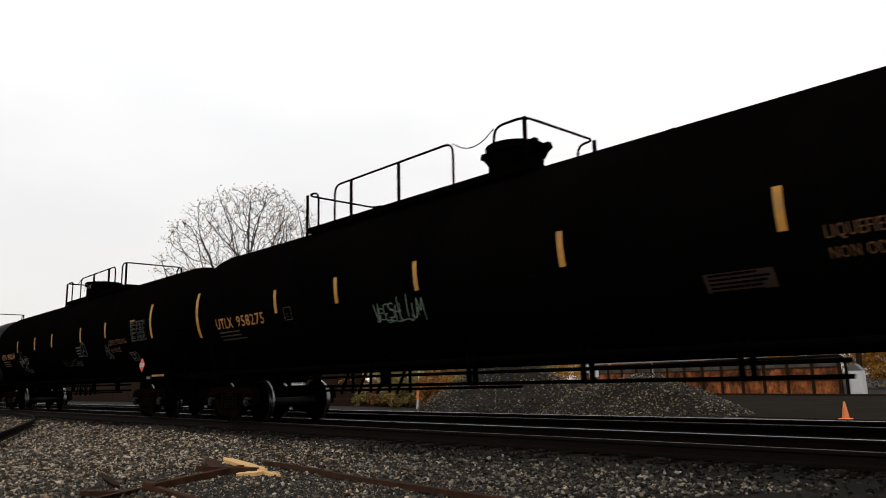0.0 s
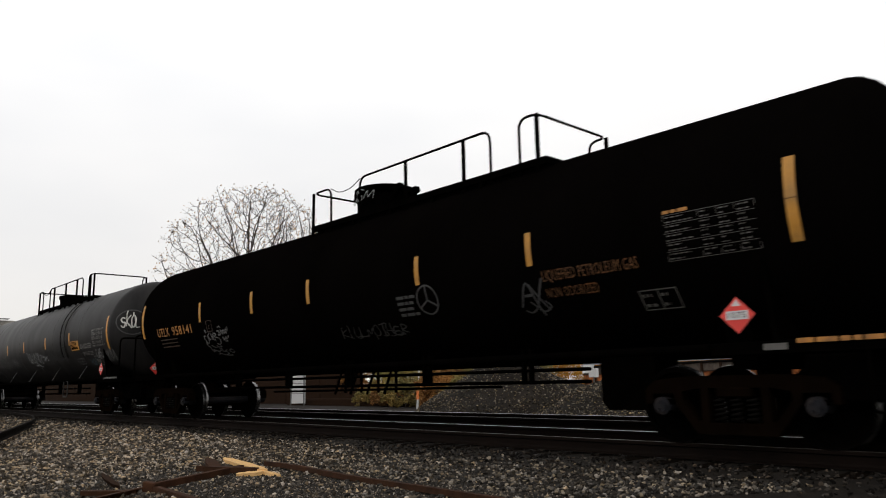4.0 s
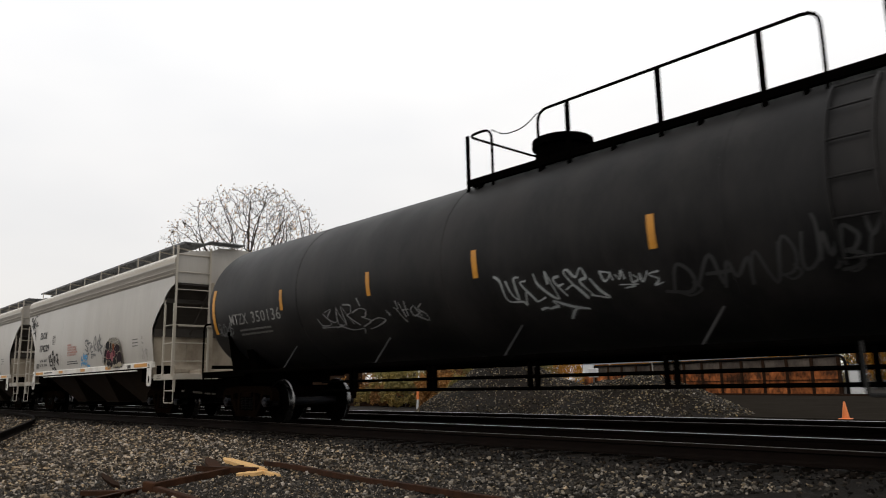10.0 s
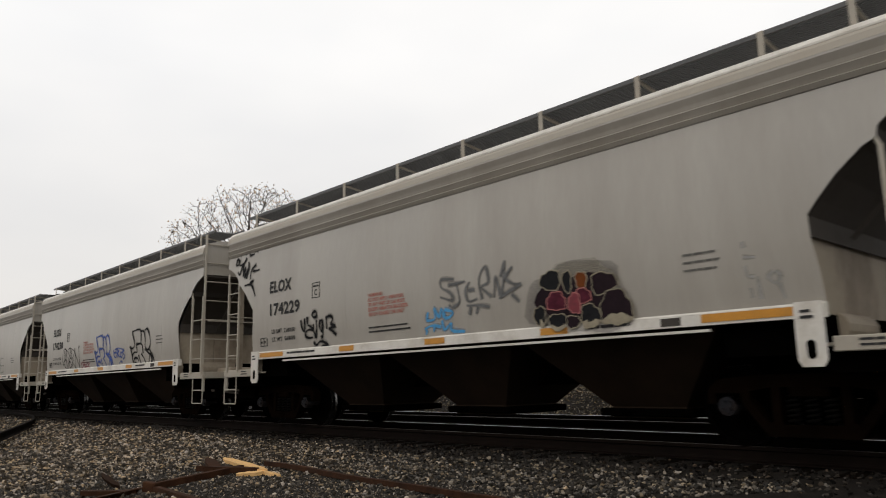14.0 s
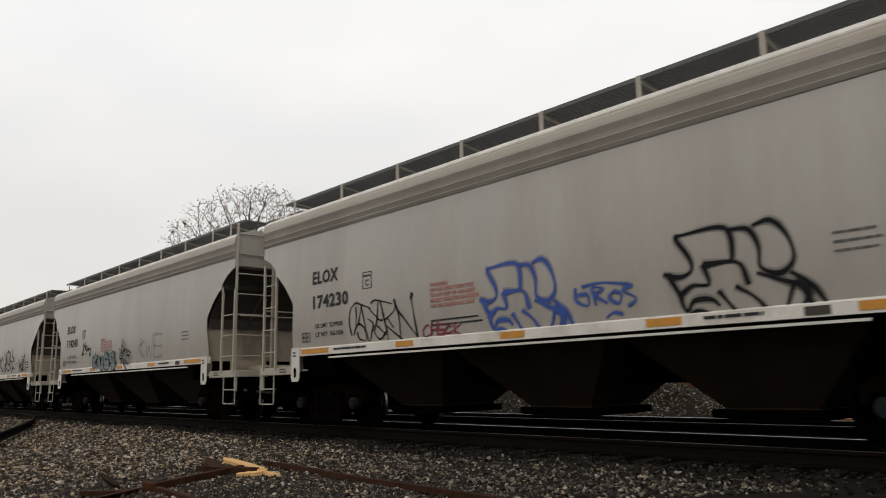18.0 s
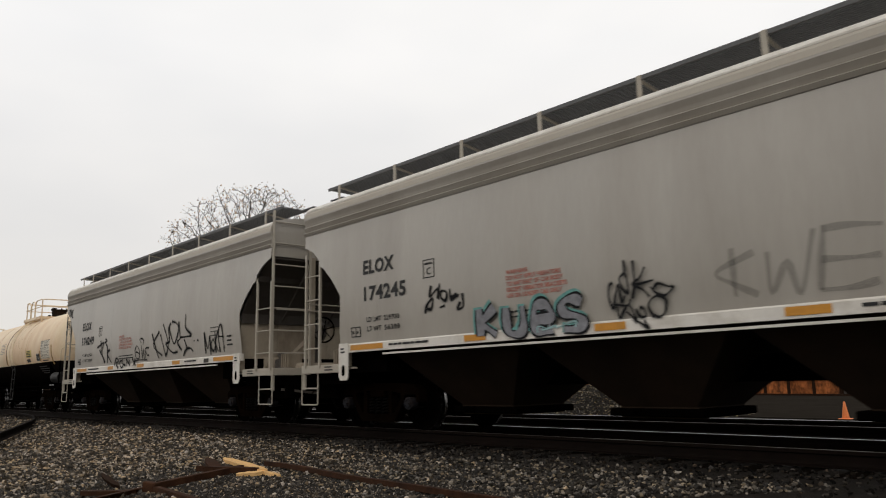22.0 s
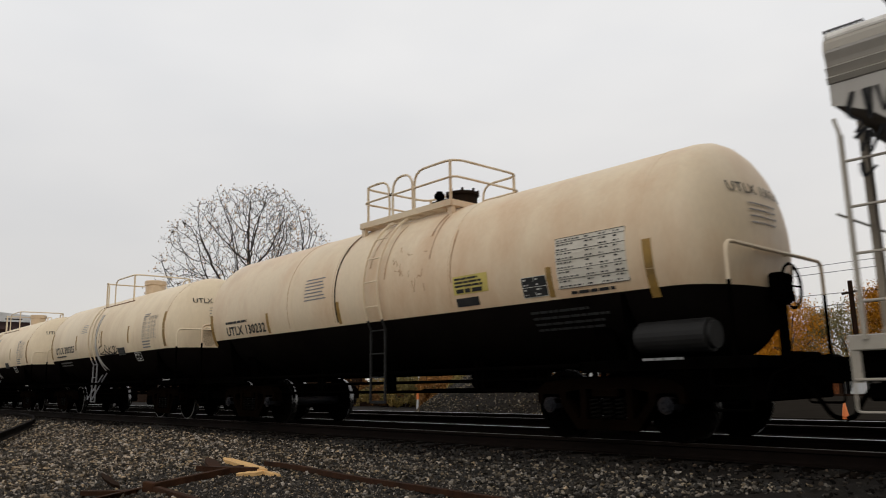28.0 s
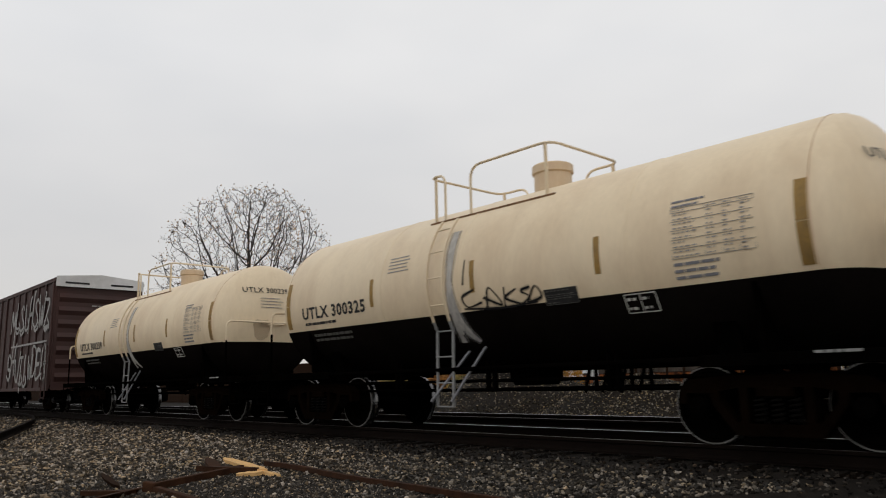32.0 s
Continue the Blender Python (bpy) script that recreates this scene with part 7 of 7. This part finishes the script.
angle_iron(spot(-9.15, -5.60, 0.0), spot(-9.75, -4.05, 0.03), 0.075)
angle_iron(spot(-9.05, -5.62, 0.0), spot(-7.2, -5.62, -0.03), 0.07)
angle_iron(spot(-9.15, -5.70, 0.0), spot(-8.80, -6.45, -0.02), 0.06)
bm = bmesh.new()
box(bm, -0.09, 0.09, -0.05, 0.05, 0, 0.13, 0.01, m=Matrix.Translation(spot(-9.05, -5.62, -0.01)) @ pose(0, 0, 0, 0, 6, 30))
part("frame_post", bm, M_RUST, scrap)
bm = bmesh.new()
a, b = spot(-10.2, -3.45, 0.0), spot(-4.6, -3.86, 0.0)
pipe(bm, [a.lerp(b, i / 10) + Vector((0, 0.02 * math.sin(i * 1.3), 0.04 + 0.01 * math.sin(i * 0.9))) for i in range(11)], 0.045, 4, 0)
tagged(part("rusty_bar", bm, M_RUST), "long rusty iron bar lying on gravel", "scrap metal")


def splinter(name, label, at, length, width, thick, yaw, tilt, material, seed, roll=0):
    r = random.Random(seed)
    bm = bmesh.new()
    n = 7
    up, dn = [], []
    for i in range(n + 1):
        t = i / n
        w = width * (0.35 + 0.65 * math.sin(math.pi * (0.15 + 0.7 * t))) * r.uniform(0.8, 1.15)
        if i in (0, n):
            w *= 0.3
        up.append((length * (t - 0.5), w / 2 + r.uniform(-0.01, 0.01)))
        dn.append((length * (t - 0.5), -w / 2 + r.uniform(-0.01, 0.01)))
    slab(bm, up + dn[::-1], "z", 0, thick)
    ob = part(name, bm, material, m=Matrix.Translation(at) @ pose(0, 0, 0, roll, tilt, yaw))
    return tagged(ob, label, "wood scrap", "broken wood scraps")


splinter("broken_board", "fresh split pine board lying on gravel", spot(-10.3, -3.76, 0.02), 1.9, 0.15, 0.05, -9, 1, M_PLANK, 3, 6)
splinter("broken_board", "fresh split pine board lying on gravel", spot(-9.45, -3.98, 0.0), 1.2, 0.12, 0.05, -3, 1, M_PLANK, 4, -6)
splinter("broken_board", "short pine splinter with a torn end", spot(-9.3, -4.2, 0.0), 0.35, 0.08, 0.05, 50, -4, M_PLANK, 5, 12)
splinter("broken_board", "thin pine splinter beside the boards", spot(-9.6, -4.1, 0.03), 0.7, 0.07, 0.03, 25, -4, M_PLANK, 15, 5)
splinter("broken_board", "weathered brown board end on the ballast", spot(-10.4, -4.2, 0.06), 0.8, 0.16, 0.06, -14, 6, M_RUST, 6, 5)
splinter("broken_board", "weathered brown board under the pine pieces", spot(-9.75, -4.3, 0.04), 0.9, 0.15, 0.07, 40, 2, M_RUST, 7)
splinter("broken_board", "weathered brown board end on the ballast", spot(-9.2, -6.05, 0.02), 0.6, 0.12, 0.05, 60, 2, M_RUST, 8)
splinter("broken_board", "dark broken stick on the ballast", spot(-10.0, -5.75, 0.05), 0.8, 0.07, 0.05, -4, 6, M_OLDW, 9, 20)

# ---- beyond the tracks ----
bm = bmesh.new()
slab(bm, [(-26, 27), (-20, 17.5), (-13.5, 12.6), (-9, 10.6), (2, 9.2), (40, 8.6), (40, 34), (-12, 33.2), (-24, 37.5), (-40, 44), (-42, 34)], "z", -0.36, -0.285)
tagged(part("asphalt_lot", bm, M_ASPH), "worn grey asphalt yard behind the tracks", "pavement", kind="structure")


def pile(x, y, rx, ry, h, seed, label, cap=9.0):
    r = random.Random(seed)
    bm = bmesh.new()
    n, rings = 40, 12
    vs = []
    for i in range(rings + 1):
        t = i / rings
        row = []
        for k in range(n):
            a = 2 * math.pi * k / n
            q = noise.noise(Vector((math.cos(a) * 1.5 + seed, math.sin(a) * 1.5, t * 2)))
            rr = t * (1 + 0.22 * q)
            z = min(h * (1 - t), cap - 0.25 * (0.3 - t) ** 2) * (1 + 0.2 * noise.noise(Vector((math.cos(a) * t * 3, math.sin(a) * t * 3, seed)))) - 0.05 * t
            row.append(bm.verts.new((rx * rr * math.cos(a), ry * rr * math.sin(a), z)))
        vs.append(row)
    for a, b in zip(vs, vs[1:]):
        for k in range(n):
            bm.faces.new((a[k], a[(k + 1) % n], b[(k + 1) % n], b[k]))
    bmesh.ops.remove_doubles(bm, verts=vs[0], dist=0.05)
    p = part("gravel_pile", bm, M_GROUND, smooth=True, m=pose(x, y, -0.31))
    tagged(p, label, "gravel pile", "gravel piles behind the tracks")
    pts, size = [], []
    for _ in range(10000):
        t, a = math.sqrt(r.random()) * 1.05, r.uniform(0, 6.283)
        q = noise.noise(Vector((math.cos(a) * 1.5 + seed, math.sin(a) * 1.5, t * 2)))
        rr = t * (1 + 0.22 * q)
        z = min(h * max(0, 1 - t), cap - 0.25 * (0.3 - t) ** 2) * (1 + 0.2 * noise.noise(Vector((math.cos(a) * t * 3, math.sin(a) * t * 3, seed)))) - 0.05 * t
        s = r.uniform(0.035, 0.085)
        pts.append((rx * rr * math.cos(a) + x, ry * rr * math.sin(a) + y, z - 0.31 + s * 0.1))
        size.append(s)
    stones("pile_stones", "loose stones on a gravel pile", pts, size, M_STONE5, seed)


pile(-19.3, 12.2, 4.5, 3.2, 2.3, 31, "flat-topped heap of grey crushed stone", 1.72)
pile(-14.0, 12.0, 4.0, 2.6, 1.55, 32, "lower heap of brownish crushed stone", 1.15)

# long low building behind the yard: rust-stained panels, a pale band above, a dark frame with a rounded end
wall = thing("wall_north", "rust-stained panel wall with a pale upper band and dark posts", "wall", kind="structure")
W0, WD = Vector((-14.24, 31.9, 0)), Vector((-0.9497, 0.3132, 0)).normalized()
WN = Vector((-WD.y, WD.x, 0))


def along(a, z, out=0.0):
    """A point on the wall's line: metres along it, height, metres out towards the tracks."""
    return W0 + WD * a + WN * out + Vector((0, 0, z))


for i in range(14):
    a, b = 0.25 + 1.62 * i, 0.25 + 1.62 * (i + 1)
    part("wall_panel", bar(bmesh.new(), along(a + 0.09, 0.12), along(b - 0.09, 0.12), 0.12, 0.80, (0, 0, 1)), M_WALL, wall)
    part("wall_panel", bar(bmesh.new(), along(a + 0.09, 0.86, 0.01), along(b - 0.09, 0.86, 0.01), 0.12, 0.64, (0, 0, 1)), M_WALL, wall)
    part("upper_panel", bar(bmesh.new(), along(a + 0.05, 1.46), along(b - 0.05, 1.46), 0.10, 0.50, (0, 0, 1)), M_WALLP, wall, "grey weathered upper panel")
    part("wall_post", bar(bmesh.new(), along(a, -0.33, 0.06), along(a, 1.72, 0.06), 0.16, 0.16), M_OLDW, wall)
part("wall_rail", bar(bmesh.new(), along(0.2, 1.19, 0.08), along(23, 1.19, 0.08), 0.08, 0.05, (0, 0, 1)), M_OLDW, wall)
part("wall_rail", bar(bmesh.new(), along(0.2, 0.53, 0.08), along(23, 0.53, 0.08), 0.08, 0.04, (0, 0, 1)), M_OLDW, wall)
part("end_frame", pipe(bmesh.new(), [along(23, 1.76, 0.1), along(-0.15, 1.76, 0.1), along(-0.15, -0.33, 0.1)], 0.07, 8, 0.45), M_PIPE, wall, "dark steel frame with a rounded corner")
part("wall_kerb", bar(bmesh.new(), along(-6, -0.26, 0.45), along(23, -0.26, 0.45), 0.3, 0.14, (0, 0, 1)), M_OLDW, wall)
part("roof_edge", bar(bmesh.new(), along(4.9, 1.90, 0.05), along(22.8, 1.98, 0.05), 0.30, 0.09, (0, 0, 1)), M_GLASSW, wall, "pale sheet-metal roof edge")
part("roof_end", bar(bmesh.new(), along(21.4, 1.62, 0.16), along(22.8, 1.62, 0.16), 0.10, 0.62, (0, 0, 1)), M_BOXW, wall, "white sheet at the roof's end")
part("wall_pipe", rod(bmesh.new(), along(14.6, 1.15, 0.14), along(14.6, 1.85, 0.14), 0.05, 8), M_CONC, wall)

cab = thing("steel_cabinet", "pale grey steel cabinet at the end of the wall", "utility cabinet", at=(-13.75, 32.1, -0.31))
bm = bmesh.new()
box(bm, -0.32, 0.32, -0.3, 0.3, 0.0, 1.28, 0.04)
part("body", bm, M_WPANEL, cab)
bm = bmesh.new()
slab(bm, [(-0.34, 1.28), (0.34, 1.28), (0.02, 1.62), (-0.22, 1.62)], "y", -0.31, 0.31)
part("lid", bm, M_GALV, cab)
bm = bmesh.new()
box(bm, -0.26, 0.26, -0.325, -0.30, 0.15, 1.18, 0.01)
part("door", bm, M_WPANEL, cab)

cone = thing("traffic_cone", "orange plastic traffic cone on asphalt", "traffic cone", at=(-6.85, 10.3, -0.285))
part("body", turned(bmesh.new(), [(0.001, 0.42), (0.018, 0.42), (0.027, 0.39), (0.085, 0.03), (0.085, 0.0)], (0, 0, 0), "z", 20), M_CONE, cone, smooth=True)
bm = bmesh.new()
box(bm, -0.13, 0.13, -0.13, 0.13, 0.0, 0.025, 0.008)
part("base", bm, M_CONE, cone)

post = thing("steel_post", "grey steel post standing on asphalt", "post", at=(-4.35, 11.2, -0.285))
part("shaft", rod(bmesh.new(), (0, 0, 0), (0, 0, 2.0), 0.085, 14), M_GALV, post)
part("cap", rod(bmesh.new(), (0, 0, 2.0), (0, 0, 2.05), 0.095, 14), M_GALV, post)

sign = thing("trackside_sign", "white three-part panel standing beside the track", "sign", at=(-36.8, 13.4, -0.31))
for i in range(3):
    bm = bmesh.new()
    box(bm, -0.02, 0.02, -0.48, 0.48, 0.12 + 0.56 * i, 0.66 + 0.56 * i, 0.006)
    part("panel", bm, M_WPANEL, sign, m=pose(0, 0, 0, 0, 0, -62))
bm = bmesh.new()
for y in (-0.42, 0.42):
    box(bm, 0.02, 0.07, y - 0.03, y + 0.03, 0, 1.75)
part("stake", bm, M_GALV, sign, m=pose(0, 0, 0, 0, 0, -62))

mark = thing("marker_stake", "short white marker stake with an orange top", "marker", at=(-24.3, 11.6, -0.31))
part("stake", rod(bmesh.new(), (0, 0, 0), (0.03, 0, 0.42), 0.05, 10), M_WPANEL, mark)
part("top", rod(bmesh.new(), (0.03, 0, 0.42), (0.05, 0, 0.78), 0.055, 10), M_CONE, mark)

low = thing("low_wall", "long low brown wall behind the far track", "wall", kind="structure")
for i in range(40):
    bm = bmesh.new()
    x = -190 + 3.9 * i
    box(bm, x, x + 3.85, 15.6, 15.9, -0.33, (2.15 if x > -75 else 2.4) + 0.06 * (i % 2), 0.02)
    part("wall_section", bm, M_OLDW, low)
bm = bmesh.new()
box(bm, -39, -27.5, 14.0, 14.4, -0.33, 0.05, 0.02)
part("kerb_block", bm, M_OLDW, low)
bx = thing("white_box", "small white box on a stake behind the gravel", "box", at=(-20.5, 19.0, -0.31))
bm = bmesh.new()
box(bm, -0.22, 0.22, -0.1, 0.1, 1.2, 1.6, 0.02)
part("box_body", bm, M_WPANEL, bx)
part("stake", rod(bmesh.new(), (0, 0, 0), (0, 0, 1.22), 0.03, 8), M_GALV, bx)


# ---- trees ----
def limbs(seed, top, spread, fork, points=3400):
    """A bare spreading tree whose limbs grow towards points of a flat-topped dome; returns tapered tubes and the twig tips."""
    rng = np.random.default_rng(seed)
    goal = []
    while len(goal) < points:
        z = rng.uniform(fork + 2.5, top)
        a, q = rng.uniform(0, 2 * math.pi), math.sqrt(rng.uniform(0.05, 1.0))
        lobe = 1 + 0.16 * math.sin(3 * a + seed) + 0.10 * math.sin(5 * a + 2.0)
        rim = spread * lobe * math.sqrt(max(0.0, 1 - ((z - top * 0.50) / (top * 0.515)) ** 2))
        if q * rim > 0.30 * rim * rng.random():
            goal.append((q * rim * math.cos(a), q * rim * math.sin(a), z - 0.5 * rng.random()))
    goal = np.array(goal)
    step = 0.36
    node = [(0.0, 0.0, step * i) for i in range(int(fork / step) + 1)]
    up = [max(0, i - 1) for i in range(len(node))]
    pos, sprouts = np.array(node), collections.Counter()
    d = np.sqrt(((goal[:, None, :] - pos[None, :, :]) ** 2).sum(-1))
    near, reach = d.argmin(1), d.min(1)
    for _ in range(110):
        keep = reach > 0.5
        goal, near, reach = goal[keep], near[keep], reach[keep]
        pull = collections.defaultdict(lambda: np.zeros(3))
        for g in np.nonzero(reach < 9.0)[0]:
            pull[int(near[g])] += (goal[g] - pos[near[g]]) / reach[g]
        if not pull:
            break
        grown = []
        for k, v in pull.items():
            if sprouts[k] > 2:
                continue
            sprouts[k] += 1
            v = v / (np.linalg.norm(v) + 1e-6) + np.array((0, 0, 0.10)) + rng.normal(0, 0.10, 3)
            grown.append(pos[k] + v / np.linalg.norm(v) * step)
            up.append(k)
        if not grown:
            break
        first, grown = len(pos), np.array(grown)
        pos = np.vstack([pos, grown])
        d = np.sqrt(((goal[:, None, :] - grown[None, :, :]) ** 2).sum(-1))
        best = d.argmin(1)
        closer = d.min(1) < reach
        near, reach = np.where(closer, best + first, near), np.where(closer, d.min(1), reach)
        if len(pos) > 9000:
            break
    node = [tuple(p) for p in pos]
    kids = collections.Counter(up[1:])
    tips = [i for i in range(1, len(node)) if not kids[i]]
    load = np.zeros(len(node))
    for i in tips:
        load[i] = 1.0
    for i in range(len(node) - 1, 0, -1):
        load[up[i]] += load[i]
    rad = 0.0135 * np.maximum(load, 1) ** 0.5
    vs, fs = [], []

    def tube(a, b, ra, rb, n):
        a, b = Vector(a), Vector(b)
        w = (b - a).normalized()
        o = w.orthogonal().normalized()
        q = w.cross(o)
        k0 = len(vs)
        for p, r in ((a, ra), (b, rb)):
            for i in range(n):
                t = 2 * math.pi * i / n
                vs.append(tuple(p + (o * math.cos(t) + q * math.sin(t)) * r))
        for i in range(n):
            j = (i + 1) % n
            fs.append((k0 + i, k0 + j, k0 + n + j, k0 + n + i))
    for i in range(1, len(node)):
        k = up[i]
        tube(node[k], node[i], min(rad[k], rad[i] * 1.25), rad[i], 8 if rad[i] > 0.12 else 4)
    ends = []
    for i in tips:
        p = Vector(node[i])
        out = (p - Vector(node[up[i]])).normalized()
        for _ in range(4):
            w = (out + Vector(rng.normal(0, 0.5, 3)) + Vector((0, 0, 0.3))).normalized()
            q = p + w * rng.uniform(0.2, 0.6)
            tube(p, q, 0.013, 0.008, 3)
            ends.append(tuple(q))
    return vs, fs, ends


def leaves(pts, size, spread, count, seed, keep=1.0):
    r = random.Random(seed)
    vs, fs = [], []
    for p in pts:
        for _ in range(count):
            if r.random() > keep:
                continue
            c = Vector(p) + Vector((r.gauss(0, spread), r.gauss(0, spread), r.gauss(0, spread)))
            a = Vector((r.gauss(0, 1), r.gauss(0, 1), r.gauss(0, 1))).normalized()
            b = a.orthogonal().normalized()
            s = size * r.uniform(0.6, 1.3)
            k = len(vs)
            vs += [tuple(c + a * s), tuple(c + b * s * 0.6), tuple(c - a * s), tuple(c - b * s * 0.6 + a.cross(b) * s * 0.25)]
            fs.append((k, k + 1, k + 2, k + 3))
    return vs, fs


def mesh_of(name, vs, fs):
    me = bpy.data.meshes.new(name)
    me.from_pydata(vs, [], fs)
    return me


tree = thing("bare_tree", "tall spreading tree, nearly bare, with few dry leaves", "tree", at=(-56.9, 21.15, -0.31))
vs, fs, tips = limbs(7, 18.1, 7.7, 4.6)
part_of("trunk", mesh_of("trunk", vs, fs), M_BARK, tree)
v2, f2 = leaves(tips, 0.085, 0.2, 1, 8, 0.9)
part_of("crown", mesh_of("crown", v2, f2), M_LEAFB, tree, "sparse dry leaves")


def leafy(x, y, h, w, seed, material, group, label, name="autumn_tree", n=260):
    r = random.Random(seed)
    t = thing(name, label, "tree" if "tree" in name else "shrub", group, at=(x, y, -0.31))
    bm = bmesh.new()
    rod(bm, (0, 0, 0), (0.1, 0, h * 0.55), 0.03 * h, 8, 0.012 * h)
    for _ in range(7):
        a = r.uniform(0, 6.283)
        z = r.uniform(0.25, 0.55) * h
        rod(bm, (0.05, 0, z), (w * 0.35 * math.cos(a), w * 0.35 * math.sin(a), z + h * r.uniform(0.15, 0.35)), 0.012 * h, 5, 0.004 * h)
    part("trunk", bm, M_BARK, t)
    clumps = []
    for _ in range(n):
        a, u = r.uniform(0, 6.283), r.random()
        z = h * (0.12 + 0.88 * u)
        rad = w * 0.5 * math.sqrt(max(0.05, 1 - ((z / h - 0.5) / 0.55) ** 2)) * r.uniform(0.45, 1.05)
        clumps.append((rad * math.cos(a), rad * math.sin(a), z + r.gauss(0, 0.05 * h)))
    v, f = leaves(clumps, 0.007 * h + 0.04, 0.05 * h, 52, seed + 1)
    part_of("crown", mesh_of("crown", v, f), material, t)
    return t


M_LEAFR = mat("russet_bush_leaf", (0.20, 0.085, 0.015), 0.85, vary=0.4, scale=0.8, fine=5, bump=0, dirt=(0.06, 0.035, 0.012), dirt_amt=0.8, dirt_scale=0.6, random=0.6)
M_LEAFG = mat("yellow_green_leaf", (0.13, 0.105, 0.025), 0.8, vary=0.3, scale=0.4, fine=3, bump=0, dirt=(0.28, 0.16, 0.03), dirt_amt=0.8, dirt_scale=0.3, random=0.5)
rnd = random.Random(77)
for i in range(15):
    t = i / 14
    x, y = -46 + 46 * t + rnd.uniform(-1, 1), 62 - 9 * t + rnd.uniform(-2, 2)
    leafy(x, y, rnd.uniform(7.0, 8.4) - 0.6 * (i % 2), rnd.uniform(6.0, 8.0), 200 + i, M_LEAFG if i % 5 == 2 else M_LEAFO, "autumn trees behind the yard", "broad autumn tree with orange and yellow leaves")
for i in range(9):
    leafy(-80 + 4.0 * i + rnd.uniform(-1, 1), 61 + rnd.uniform(-2, 2), rnd.uniform(7.4, 8.8), rnd.uniform(6.5, 8.0), 400 + i, M_LEAFO if i % 3 else M_LEAFG, "autumn trees behind the yard", "broad autumn tree with orange and yellow leaves", n=220)
for i, (x, y, h, w) in enumerate(((-27.5, 13.6, 1.2, 2.6), (-25.2, 13.9, 1.45, 2.8), (-23.0, 13.6, 1.25, 2.4), (-29.5, 14.2, 0.9, 2.2), (-31.5, 14.6, 0.8, 2.0), (-35, 17.5, 2.2, 4.0), (-31.5, 17.2, 2.4, 4.0), (-28, 17.6, 2.3, 4.2), (-24.5, 17.3, 2.5, 4.2), (-39, 18.0, 2.0, 4.0))):
    leafy(x, y, h, w, 240 + i, M_LEAFR if i % 2 else M_LEAFG, "scrubby bushes behind the far track", "low scrubby bush with orange and yellow leaves", "autumn_bush", 150)

# ---- pole line ----
for j, (x, y, top) in enumerate(((-15.6, 38.3, 6.3), (14.0, 37.0, 6.3), (-48.0, 40.0, 6.3))):
    pl = thing("utility_pole", "weathered wooden utility pole with a crossarm", "utility pole", "pole line behind the yard", at=(x, y, -0.31))
    part("pole", rod(bmesh.new(), (0, 0, 0), (0, 0, top + 0.31), 0.17, 12, 0.13), M_OLDW, pl)
    bm = bmesh.new()
    box(bm, -0.05, 0.05, -0.9, 0.9, top - 0.45, top - 0.32, 0.01, m=pose(0, 0, 0, 0, 0, 50))
    part("crossarm", bm, M_OLDW, pl)
for j, (z0, z1, y) in enumerate(((7.4, 8.3, 38.0), (7.0, 7.9, 38.6), (5.85, 5.95, 38.3), (5.2, 5.3, 38.9))):
    bm = bmesh.new()
    pipe(bm, [(-80, y + 2, z0), (-30, y + 0.5, z0 - 0.15), (-5, y, (z0 + z1) / 2 - 0.3), (40, y - 2, z1)], 0.018, 5, 0)
    tagged(part("overhead_wire", bm, M_PIPE), "thin overhead wire of the pole line", "wire", "overhead wires", "structure")


# ---- the train rolls past ----
TRAVEL = ((0, -80.21), (2, -71.64), (4, -63.14), (6, -54.65), (8, -46.16), (10, -37.68), (12, -29.26), (14, -20.90), (16, -12.55), (18, -4.19),
          (20, 4.18), (22, 12.52), (24, 20.81), (26, 29.07), (28, 37.33), (30, 45.62), (32, 53.79))


def travel(t):
    for (a, p), (b, q) in zip(TRAVEL, TRAVEL[1:]):
        if t <= b:
            return p + (q - p) * (t - a) / (b - a)
    return TRAVEL[-1][1]


def motions():
    for car in CARS:
        x = car.location.x
        walk(car, [(t, pose(x + s, 0, 0)) for t, s in TRAVEL])
    for w, x in ROLLING:
        walk(w, [(4 * i / 30, pose(x, 0, 0.457, 0, math.degrees(travel(4 * i / 30) / 0.457), 0)) for i in range(241)])


motions()
